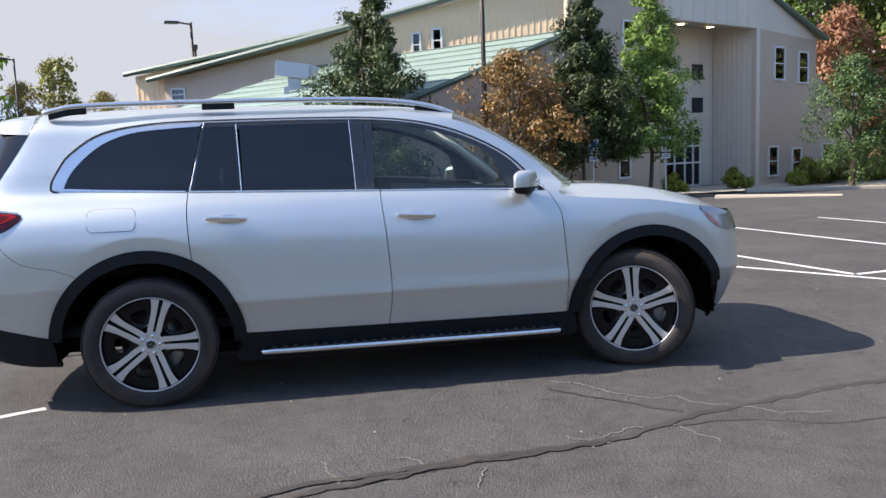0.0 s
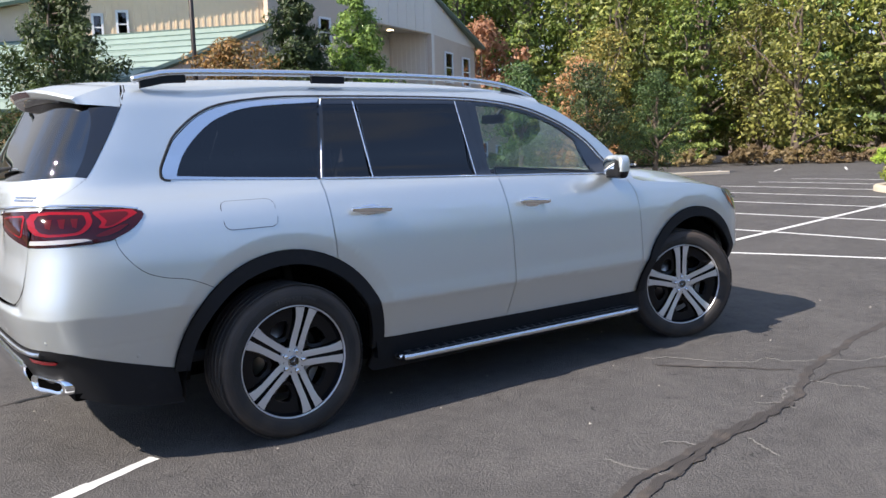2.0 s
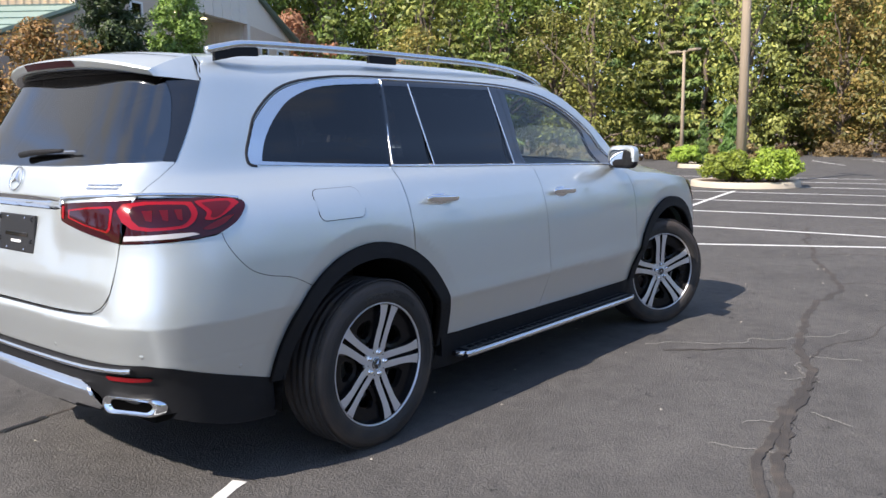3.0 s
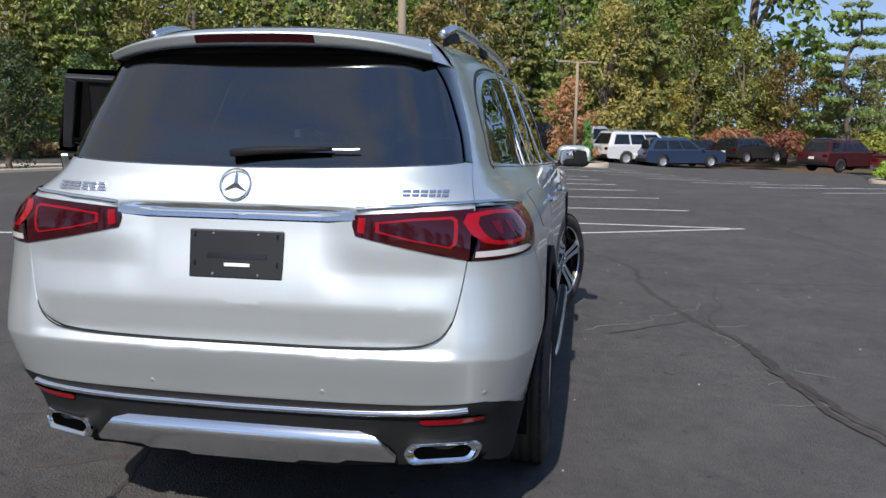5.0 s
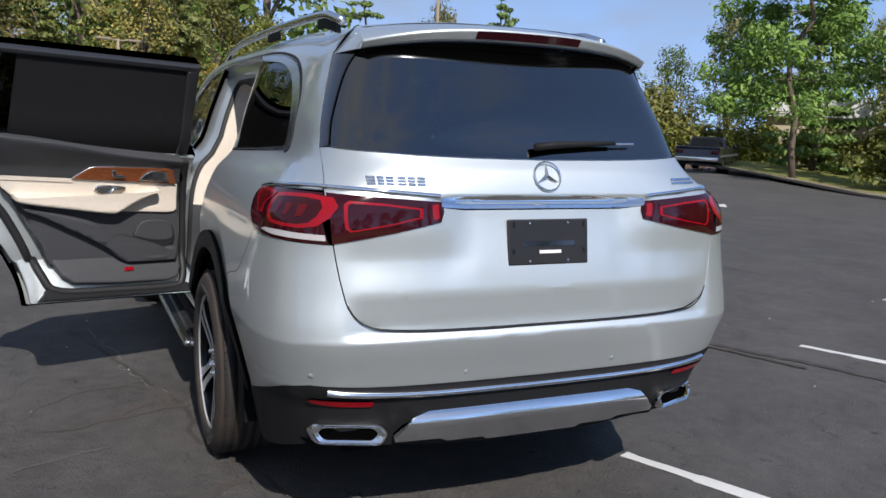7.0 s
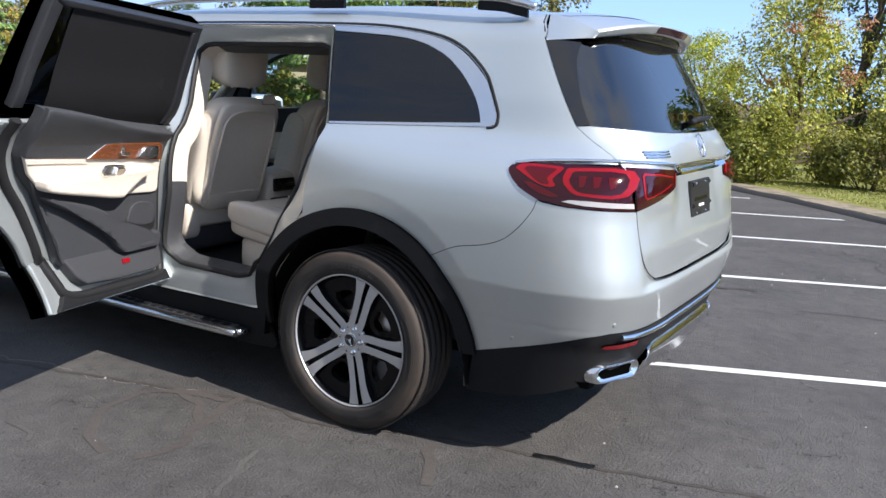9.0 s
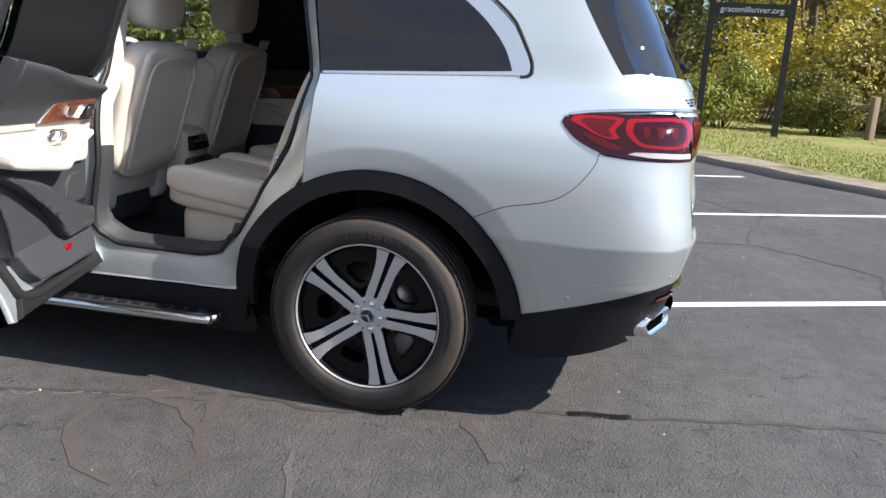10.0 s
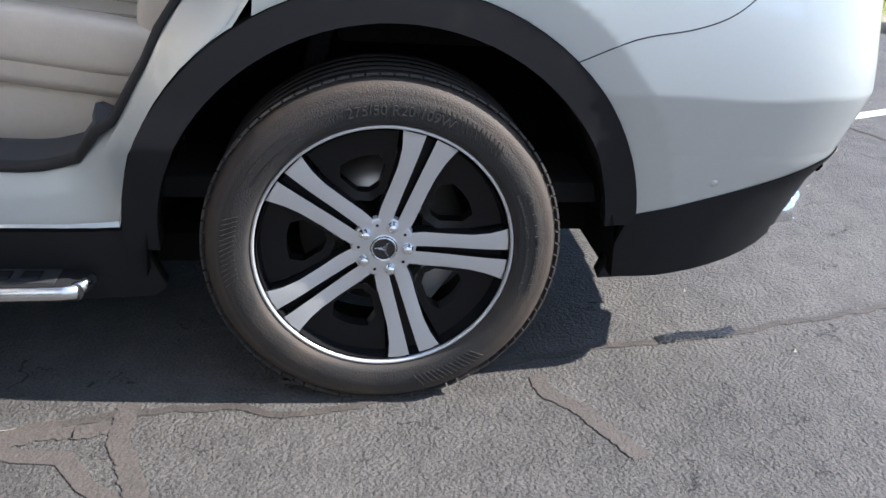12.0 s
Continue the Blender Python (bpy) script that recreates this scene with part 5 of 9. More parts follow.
def pad(outline, d0, d1, s, inset=.014):
    """A padded piece of trim on the inner side of the skin: rises from depth d0 to d1, its rim rounded."""
    pts = [Vector((x, z)) for x, z in outline]
    if sum(a.x * b.y - b.x * a.y for a, b in zip(pts, pts[1:] + pts[:1])) < 0:
        pts.reverse()
    n = len(pts)
    out = []
    for k in range(n):
        a, b = (pts[k] - pts[k - 1]).normalized(), (pts[(k + 1) % n] - pts[k]).normalized()
        m = Vector((-(a.y + b.y), a.x + b.x))
        out.append(m.normalized() if m.length > 1e-6 else Vector((-a.y, a.x)))
    bm, rings = bmesh.new(), []
    for f, g in ((0, 0), (0, .72), (.12, .88), (.45, .97), (1, 1)):
        rings.append([bm.verts.new((*(p + m * inset * f), d0 + (d1 - d0) * g)) for p, m in zip(pts, out)])
    for a, b in zip(rings, rings[1:]):
        for k in range(n):
            bm.faces.new((a[k], a[(k + 1) % n], b[(k + 1) % n], b[k]))
    bmesh.ops.triangulate(bm, faces=[bm.faces.new(rings[-1])], ngon_method="EAR_CLIP")
    for axis in (0, 1):
        lo, hi = min(p[axis] for p in pts), max(p[axis] for p in pts)
        for k in range(math.floor(lo / .035), math.ceil(hi / .035) + 1):
            co, no = [0, 0, 0], [0, 0, 0]
            co[axis], no[axis] = k * .035, 1
            bmesh.ops.bisect_plane(bm, geom=bm.verts[:] + bm.edges[:] + bm.faces[:], plane_co=co, plane_no=no, dist=1e-4)
    for v in bm.verts:
        w = body(v.co.x, v.co.y) - normal(v.co.x, v.co.y) * v.co.z
        v.co = (w.x, s * w.y, w.z)
    bmesh.ops.recalc_face_normals(bm, faces=bm.faces[:])
    if sum(f.normal.y * f.calc_area() for f in bm.faces) * s > 0:
        bmesh.ops.reverse_faces(bm, faces=bm.faces[:])
    return smooth(bm, 55)


def rear_door_inside(door, s):
    """Inner side of the rear door: painted panel, charcoal card and window frame, cream band, walnut strip, bin."""
    shell = [(x + (.012 if x < .9 else -.012), min(z, 1.27)) for x, z in rear_door_outline()]
    part("inner_panel", skin(shell, off=-.092, lip=-.02, side=s, step=.05), SILVER, door, "silver painted inner panel")
    part("inner_frame", pad([(.362, 1.706), (1.352, 1.700), (1.338, 1.654), (.42, 1.664)], .05, .086, s), FRAME_TRIM, door, "black window frame trim")
    part("inner_frame", pad([(.362, 1.706), (.420, 1.664), (.355, 1.300), (.300, 1.300), (.335, 1.55)], .05, .086, s), FRAME_TRIM, door)
    part("inner_frame", pad([(1.352, 1.700), (1.372, 1.250), (1.312, 1.255), (1.290, 1.654)], .05, .086, s), FRAME_TRIM, door)
    part("window_blind", skin([(.465, 1.26), (.482, 1.672), (1.290, 1.668), (1.315, 1.24)], off=-.072, lip=.004, side=s), SHADE, door, "black mesh window blind")
    part("blind_pull", skin([(1.17, 1.38), (1.20, 1.38), (1.195, 1.43), (1.168, 1.43)], off=-.074, lip=-.006, side=s), CLAD, door)
    card = [(.40, 1.315), (.415, 1.12), (.455, 1.03), (.535, .935), (.612, .775), (.69, .580), (.735, .515), (.79, .480), (1.0, .468), (1.28, .466), (1.335, .482), (1.358, .53), (1.35, .80), (1.345, 1.08), (1.328, 1.255), (.85, 1.285)]
    part("door_card", pad(card, .095, .140, s, .010), DARK_TRIM, door, "charcoal door trim")
    part("door_seal", band(spl([(.34, 1.28), (.36, 1.10), (.41, .98), (.485, .87), (.57, .70), (.645, .530), (.72, .452), (1.0, .440), (1.30, .438), (1.375, .47), (1.390, .62), (1.386, .92), (1.372, 1.22)], 4), .040, -.024, side=s, off=-.092), SEAL, door)
    top = [(.402, 1.322), (.85, 1.292), (1.328, 1.260), (1.332, 1.07), (.90, 1.100), (.775, 1.108), (.415, 1.130)]
    part("upper_trim", pad(top, .135, .158, s), DARK_TRIM, door)
    cream = [(.417, 1.128), (.60, 1.118), (.775, 1.106), (1.05, 1.086), (1.325, 1.064), (1.330, .905), (1.315, .888), (1.28, .883), (1.175, .888), (1.0, .895), (.75, .925), (.535, .958), (.455, 1.04)]
    part("cream_trim", pad(cream, .135, .154, s), LEATHER, door, "cream leather door trim")
    arm = spl([(.500, 1.010), (.507, .972), (.56, .946), (.75, .917), (.955, .889), (1.005, .898), (1.06, .935), (1.14, .990), (1.205, 1.036), (1.190, 1.046), (1.12, 1.020), (1.04, .988), (.95, .982), (.75, .992), (.58, 1.012), (.500, 1.010)], 3)[:-1]
    part("armrest", pad(arm, .150, .212, s, .020), LEATHER, door, "cream leather armrest")
    part("cream_stitching", band([(.44, 1.090), (.60, 1.082), (.78, 1.072)], .004, -.003, side=s, off=-.155), SEAM, door)
    wood = [(.775, 1.108), (.852, 1.196), (.872, 1.206), (.909, 1.210), (1.10, 1.209), (1.235, 1.204), (1.268, 1.193), (1.288, 1.170), (1.312, 1.068), (1.05, 1.088)]
    part("walnut_strip", pad(wood, .150, .166, s, .006), WALNUT, door, "glossy walnut veneer strip")
    part("wood_moulding", band([(.77, 1.108), (.850, 1.199), (.872, 1.210), (.909, 1.214), (1.10, 1.213), (1.235, 1.208)], .005, -.004, side=s, off=-.160), SATIN, door)
    grille = spl([(1.105, 1.105), (1.125, 1.145), (1.155, 1.176), (1.19, 1.184), (1.235, 1.178), (1.252, 1.150), (1.262, 1.092), (1.18, 1.096), (1.105, 1.105)], 3)[:-1]
    g = part("speaker_grille", pad(grille, .160, .176, s, .004), SATIN, door, "satin metal speaker grille")
    part("speaker_mesh", skin([(1.205 + .030 * math.cos(k * .45), 1.140 + .030 * math.sin(k * .45)) for k in range(14)], off=-.1775, lip=-.002, side=s, step=.05), SATIN_DARK, g)
    switch = part("seat_switch", pad([(.955, 1.190), (.972, 1.192), (.985, 1.150), (.978, 1.140), (.962, 1.143)], .160, .180, s, .004), SATIN, door, "chrome seat-shaped switch")
    part("switch_base", pad([(.966, 1.134), (.980, 1.128), (1.025, 1.124), (1.030, 1.140), (1.018, 1.146), (.975, 1.148)], .160, .180, s, .004), SATIN, switch)
    cup = spl([(.882, 1.018), (.892, 1.050), (.93, 1.060), (1.02, 1.054), (1.045, 1.042), (1.032, 1.005), (1.00, .994), (.91, .997), (.882, 1.018)], 3)[:-1]
    grip = part("inner_handle", pad(cup, .146, .164, s, .006), SATIN, door, "chrome inner door handle")
    part("handle_recess", pad([(.900, 1.022), (.906, 1.044), (.935, 1.050), (.975, 1.046), (.955, 1.010), (.915, 1.008)], .160, .1655, s, .003), SATIN_DARK, grip)
    part("handle_lever", pad([(.955, 1.012), (.975, 1.047), (1.020, 1.044), (1.034, 1.036), (1.022, 1.010), (.99, 1.003)], .160, .178, s, .006), SATIN, grip)
    # the bin's rolled lip sweeps down to the hinge side
    lip = spl([(.545, .925), (.70, .893), (.86, .850), (.95, .800), (1.04, .735), (1.12, .700), (1.20, .688), (1.322, .696), (1.325, .625), (1.285, .570), (1.20, .563), (1.13, .577), (1.04, .636), (.93, .725), (.80, .800), (.66, .860), (.555, .905), (.545, .925)], 3)[:-1]
    part("door_pocket", pad(lip, .135, .182, s, .020), DARK_TRIM, door)
    recess = spl([(1.083, .728), (1.113, .806), (1.176, .838), (1.274, .830), (1.316, .798), (1.320, .706), (1.20, .698), (1.083, .728)], 3)[:-1]
    part("pocket_recess", pad(recess, .135, .146, s, .012), SEAL, door)
    part("recess_floor", pad([(1.10 + (x - 1.083) * .88, .738 + (z - .71) * .82) for x, z in recess], .140, .150, s, .010), DARK_TRIM, door)
    part("lower_trim", pad([(.66, .462), (1.40, .452), (1.42, .404), (.60, .408)], .090, .112, s, .006), CLAD, door, "black lower door trim")
    part("door_reflector", pad([(1.045, .522), (1.095, .522), (1.097, .540), (1.047, .540)], .135, .148, s, .003), RED_BRIGHT, door, "small red door reflector")
    bm = bmesh.new()
    q = body(.335, 1.0)
    box(bm, (.030, .070, .110), (q.x + .012, s * (q.y - .062), q.z), turn=Matrix.Rotation(radians(-8), 4, "Y"), bevel=.006)
    part("door_latch", smooth(bm), CLAD, door, "black door latch")


def make_rear_door(s):
    door = part("rear_door", skin(rear_door_outline(), lip=.07, side=s, step=.024), SILVER, suv, "open silver rear door" if s > 0 else "")
    handle_on(door, .488, 1.116, s)
    # bright divider, black frames, panes
    part("quarter_light", skin([(.372, 1.684), (.560, 1.688), (.577, 1.282), (.290, 1.291)], off=-.004, lip=.003, side=s), SMOKED, door, "small fixed privacy pane")
    part("door_window", skin([(.585, 1.688), (1.266, 1.686), (1.277, 1.258), (.592, 1.281)], off=-.004, lip=.003, side=s), SMOKED, door, "privacy glass door window")
    part("window_divider", band([(.5655, 1.690), (.582, 1.277)], .008, .004, side=s), SATIN, door)
    part("pillar_trim", skin([(1.278, 1.694), (1.352, 1.690), (1.372, 1.254), (1.288, 1.256)], off=0, lip=.02, side=s), GLOSS_BLACK, door)
    part("pillar_moulding", band([(1.272, 1.694), (1.283, 1.258)], .006, .004, side=s), SATIN, door)
    part("door_frame", skin([(.368, 1.706), (1.352, 1.706), (1.352, 1.680), (.366, 1.678)], off=-.001, lip=.05, side=s), GLOSS_BLACK, door)
    part("door_frame", skin([(.266, 1.289), (.362, 1.706), (.380, 1.706), (.292, 1.289)], off=-.001, lip=.05, side=s), GLOSS_BLACK, door)
    part("belt_moulding", band([(x, z + .004) for x, z in belt(.268, 1.430, 12)], .014, .006, side=s), SATIN, door)
    part("door_post", band([(.275, 1.292), (.371, 1.704)], .008, .006, side=s), SATIN, door)
    rear_door_inside(door, s)
    if s > 0:
        hinge = Vector((1.425, .905, .8))
        door.matrix_local = Matrix.Translation(hinge + Vector((-.13, 0, .02))) @ Matrix.Rotation(radians(-73), 4, "Z") @ Matrix.Rotation(radians(1.5), 4, "Y") @ Matrix.Translation(-hinge + Vector((.015, 0, 0)))
    return door


def make_front_door(s):
    door = part("front_door", skin(front_door_outline(), lip=.05, side=s), SILVER, suv)
    handle_on(door, 1.642, 1.082, s)
    pane = spl([(1.432, 1.674), (1.60, 1.664), (1.75, 1.636), (1.93, 1.584), (2.08, 1.520)], 4) + [(2.20, 1.440), (2.275, 1.222), (1.415, 1.250)]
    part("door_window", skin(pane, off=-.004, lip=.003, side=s), CLEAR, door, "greenish clear door window").visible_shadow = False
    part("pillar_trim", skin([(1.358, 1.692), (1.420, 1.688), (1.404, 1.250), (1.378, 1.252)], off=0, lip=.02, side=s), GLOSS_BLACK, door)
    part("door_frame", skin(spl([(1.42, 1.700), (1.60, 1.685), (1.78, 1.650), (2.05, 1.560), (2.28, 1.432), (2.42, 1.295), (2.48, 1.222)], 4) + [(2.275, 1.220), (2.20, 1.440)]
         + spl([(2.08, 1.520), (1.93, 1.584), (1.75, 1.636), (1.60, 1.664), (1.432, 1.674)], 4), off=-.001, lip=.02, side=s), GLOSS_BLACK, door)
    part("belt_moulding", band([(x, z + .004) for x, z in belt(1.438, 2.46, 12)], .014, .006, side=s), SATIN, door)
    card = [(x, min(z, 1.235)) for x, z in front_door_outline()]
    door_inside(door, s, 1.47, 2.55, [(x, max(z, .46)) for x, z in card], False)
    # mirror
    bm = pillow((.115, .235, .150), (0, 0, 0), e=.55)
    for v in bm.verts:
        if v.co.x > 0:
            v.co.x *= 1.25 - .25 * abs(v.co.y) / .12
        v.co.x += -.16 * (v.co.y / .235) * (v.co.y > 0)
    bmesh.ops.bisect_plane(bm, geom=bm.verts[:] + bm.edges[:] + bm.faces[:], plane_co=(0, 0, -.028), plane_no=(0, 0, 1), clear_inner=True)
    turn = Matrix.Translation((2.350, s * .995, 1.266)) @ Matrix.Diagonal((1, s, 1, 1))
    bm.transform(turn)
    if s < 0:
        bmesh.ops.reverse_faces(bm, faces=bm.faces[:])
    shell = part("mirror_shell", bm, SILVER, door, "silver door mirror")
    bm = pillow((.11, .225, .145), (0, 0, 0), e=.55)
    for v in bm.verts:
        v.co.x += -.16 * (v.co.y / .235) * (v.co.y > 0)
    bm.transform(turn @ Matrix.Translation((-.004, 0, -.004)))
    part("mirror_base", bm, CLAD, door)
    bm = bmesh.new()
    box(bm, (.07, .12, .030), (2.385, s * .905, 1.208), turn=Matrix.Rotation(s * radians(14), 4, "X"), bevel=.010)
    part("mirror_stalk", smooth(bm), GLOSS_BLACK, door)
    bm = pillow((.012, .185, .115), (0, 0, 0), e=.45)
    bm.transform(turn @ Matrix.Translation((-.054, .0, -.006)) @ Matrix.Rotation(radians(-9), 4, "Y"))
    part("mirror_glass", bm, MIRROR, door, "mirror glass")
    bm = bmesh.new()
    tube(bm, [(2.425, s * .915, 1.272), (2.430, s * 1.01, 1.274), (2.385, s * 1.095, 1.276)], .007, 8)
    part("mirror_indicator", smooth(bm), WHITE_LENS, door)
    return door


MIRROR = mat("mirror_glass", (0.9, 0.9, 0.9), 0.02, metal=1.0, vary=0.01, rough_vary=0.005)
for s in (1, -1):
    make_rear_door(s)
    make_front_door(s)
    # running board with studs and a bright edge
    bm = bmesh.new()
    box(bm, (1.96, .185, .030), (1.625, s * .876, .287), bevel=.012)
    step = part("running_board", smooth(bm), CLAD, suv, "black running board")
    edge = spl([(.635, s * .895, .292), (.66, s * .942, .292), (.75, s * .968, .292), (1.6, s * .975, .290), (2.45, s * .972, .287), (2.57, s * .952, .287), (2.615, s * .905, .287)], 5)
    bm = bmesh.new()
    tube(bm, edge, .013, 8)
    for v in bm.verts:
        v.co.z = .291 + (v.co.z - .291) * 1.3
    part("bright_edge", smooth(bm), SATIN, step, "brushed aluminium edge")
    bm = bmesh.new()
    box(bm, (1.84, .118, .004), (1.625, s * .878, .302), bevel=.001)
    part("step_plate", bm, SATIN_DARK, step, "grey metal step plate")
    for k in range(30):
        x = .74 + k * .062
        for y, w in ((.850, .034), (.905, .040)):
            bm = bmesh.new()
            box(bm, (w, .034, .006), (x + (.02 if y > .85 else 0), s * y, .306), bevel=.002)
            part("step_stud", bm, CLAD, step)

# ---- door opening on the left: jamb, seal, sill ----
def resample(pts, n):
    p = [Vector((q[0], q[1])) for q in pts]
    d = [0.0]
    for a, b in zip(p, p[1:]):
        d.append(d[-1] + (b - a).length)
    return [(float(np.interp(d[-1] * k / n, d, [q.x for q in p])), float(np.interp(d[-1] * k / n, d, [q.y for q in p]))) for k in range(n + 1)]


segs = (
    ([(.364, 1.712)] + rear_cut + arc(ax, az, aro, 60, 3, 12) + [(.572, .404)], [(.412, 1.64), (.322, 1.30), (.350, 1.05), (.480, .77), (.59, .590)]),
    ([(.572, .404), (1.447, .398)], [(.59, .590), (.65, .530), (.74, .508), (1.12, .512), (1.195, .555)]),
    (mid_cut + [(1.410, 1.70)], [(1.195, .555), (1.215, .66), (1.180, .90), (1.212, 1.26), (1.252, 1.605)]),
    ([(1.410, 1.70), (.364, 1.712)], [(1.252, 1.605), (1.20, 1.645), (.46, 1.655), (.412, 1.64)]),
)
outer, inner = [], []
for o, i in segs:
    outer += resample(o, 16)[:-1]
    inner += resample(i, 16)[:-1]
for s in (1,):
    bm, rings = bmesh.new(), []
    for f, d in ((0, -.002), (.06, -.018), (.16, -.022), (.45, -.045), (.8, -.060), (.93, -.085), (1.0, -.088)):
        ring = []
        for o, i in zip(outer, inner):
            a, z = o[0] + (i[0] - o[0]) * f, o[1] + (i[1] - o[1]) * f
            q = body(a, z) + normal(a, z) * d
            ring.append(bm.verts.new((q.x, s * q.y, q.z)))
        rings.append(ring)
    n = len(outer)
    for a, b in zip(rings, rings[1:]):
        for k in range(n):
            bm.faces.new((a[k], a[(k + 1) % n], b[(k + 1) % n], b[k]))
    bmesh.ops.recalc_face_normals(bm, faces=bm.faces[:])
    part("door_jamb", smooth(bm, 40), SILVER, suv, "silver painted door jamb")
    part("opening_seal", band(inner, .020, .018, side=s, off=-.086, closed=True), SEAL, suv, "black rubber door seal")
    bm, rings = bmesh.new(), []
    for d, g in ((-.085, 0.0), (-.16, -.012), (-.20, .02)):
        ring = []
        for o, i in zip(outer, inner):
            cx, cz = .85, 1.08
            a, z = i[0] + (cx - i[0]) * g * -1, i[1] + (cz - i[1]) * g * -1
            q = body(a, z) + normal(a, z) * d
            ring.append(bm.verts.new((q.x, s * q.y, q.z)))
        rings.append(ring)
    for a, b in zip(rings, rings[1:]):
        for k in range(n):
            f = bm.faces.new((a[k], a[(k + 1) % n], b[(k + 1) % n], b[k]))
            f.material_index = 1 if 38 <= k < 50 else 0
    bmesh.ops.recalc_face_normals(bm, faces=bm.faces[:])
    trim = part("opening_trim", smooth(bm), DARK_TRIM, suv, "charcoal opening trim with a cream pillar cover")
    trim.data.materials.append(LEATHER)
bm = bmesh.new()
box(bm, (.40, .030, .004), (.90, .845, .468), turn=Matrix.Rotation(radians(-32), 4, "X"), bevel=.001)
part("sill_plate", bm, SATIN, suv, "brushed metal sill plate")
bm = bmesh.new()
box(bm, (.012, .05, .03), (.405, .80, .93), bevel=.004)
tube(bm, [(.40, .835, .955), (.43, .845, .950), (.43, .845, .915), (.40, .835, .91)], .006, 8)
part("door_striker", smooth(bm), CHROME, suv)

# ---- cabin ----
bm = bmesh.new()
box(bm, (3.4, 1.50, .06), (.95, 0, .455), bevel=.02)
part("cabin_floor", bm, CARPET, suv, "black carpet")
bm = bmesh.new()
box(bm, (1.05, 1.25, .05), (-.42, 0, .80), bevel=.02)
box(bm, (.05, 1.25, .62), (.09, 0, 1.0), turn=Matrix.Rotation(radians(-14), 4, "Y"), bevel=.02)
part("luggage_floor", bm, CARPET, suv)


def seat(x, y, z, s, front):
    """A leather armchair seat facing +x, its cushion's front edge at x."""
    chair = new("front_seat" if front else "rear_seat")
    chair.parent = suv
    chair["label"] = "cream leather seat"
    chair.location = (x, y, z)
    bm = pillow((.60, .53, .17), (-.29, 0, -.045), turn=Matrix.Rotation(radians(-7), 4, "Y"), e=.34)
    part("cushion", bm, LEATHER, chair)
    for d in (-.165, .165):
        bm = pillow((.56, .10, .13), (-.29, d * 1.38, .0), turn=Matrix.Rotation(radians(-7), 4, "Y"), e=.5)
        part("cushion_bolster", bm, LEATHER, chair)
    bm = pillow((.50, .47, .20), (-.30, 0, -.19), e=.3)
    part("seat_base", bm, LEATHER if not front else DARK_TRIM, chair)
    lean = Matrix.Rotation(radians(-17 if front else -22), 4, "Y")
    tall = .595 if front else .70
    bm = pillow((.15, .52, tall), (0, 0, tall / 2 - .02), e=.40)
    for v in bm.verts:
        w = v.co.z / tall
        v.co.y *= 1.04 - .22 * max(0, w - .35) ** 1.5
        v.co.x += .035 * math.sin(w * math.pi) - .02
    bm.transform(Matrix.Translation((-.56, 0, .0)) @ lean)
    back = part("backrest", bm, LEATHER, chair)
    for d in (-1, 1):
        bm = pillow((.16, .10, tall - .10), (.03, d * .225, tall / 2 - .07), e=.5)
        bm.transform(Matrix.Translation((-.56, 0, .0)) @ lean)
        part("back_bolster", bm, LEATHER, chair)
    if front:
        bm = pillow((.05, .44, .60), (-.065, 0, .27), e=.30)
        for v in bm.verts:
            if v.co.x < -.07 and .05 < v.co.z < .50 and abs(v.co.y) < .17:
                v.co.x += .012
        bm.transform(Matrix.Translation((-.56, 0, .0)) @ lean)
        part("back_shell", bm, LEATHER, chair)
        m = Matrix.Translation((-.56, 0, .0)) @ lean
        pts = spl([(-.094, -.19, .02), (-.096, -.19, .35), (-.094, -.16, .50), (-.092, 0, .535), (-.094, .16, .50), (-.096, .19, .35), (-.094, .19, .02)], 6)
        bm = bmesh.new()
        tube(bm, [m @ Vector(q) for q in pts], .008, 6)
        part("shell_piping", smooth(bm), LEATHER, chair)
        bm = bmesh.new()
        box(bm, (.012, .36, .06), (-.094, 0, .045), bevel=.005)
        bm.transform(m)
        part("shell_band", bm, LEATHER, chair)
        bm = bmesh.new()
        box(bm, (.010, .085, .045), (-.086, -.10, .60), bevel=.004)
        bm.transform(m)
        part("back_tab", bm, LEATHER, chair)
        bm = bmesh.new()
        loop = [(-.0915, -.10 + a, .60 + b) for a, b in ((-.045, -.025), (.045, -.025), (.045, .025), (-.045, .025), (-.045, -.025))]
        tube(bm, [m @ Vector(q) for q in loop], .003, 6)
        part("tab_seam", bm, SEAM, chair)
        for d in (-.21, .21):
            bm = pillow((.18, .12, .22), (-.50, d, -.10), e=.5)
            part("side_cover", bm, LEATHER, chair)
    hx = -.56 + math.tan(radians(-17)) * .62
    bm = pillow((.16, .315, .255), (hx + .045, 0, .735 if front else .80), turn=Matrix.Rotation(radians(-6), 4, "Y"), e=.48)
    part("headrest", bm, LEATHER, chair)
    bm = bmesh.new()
    for d in (-.06, .06):
        tube(bm, [(hx + .04, d, .60), (hx + .045, d, .74)], .007, 8)
    part("headrest_post", bm, CHROME, chair)
    for d in (-.09, .09):
        bm = bmesh.new()
        tube(bm, spl([(-.02, d * 1.1, .038), (-.15, d, .052), (-.30, d, .036), (-.50, d, .02)], 5), .004, 6)
        part("seat_stitching", bm, SEAM, chair)
    return chair


seat(1.92, .365, .80, 1, True)
seat(1.90, -.365, .80, -1, True)
seat(1.03, .395, .765, 1, False)
seat(1.03, -.395, .765, -1, False)

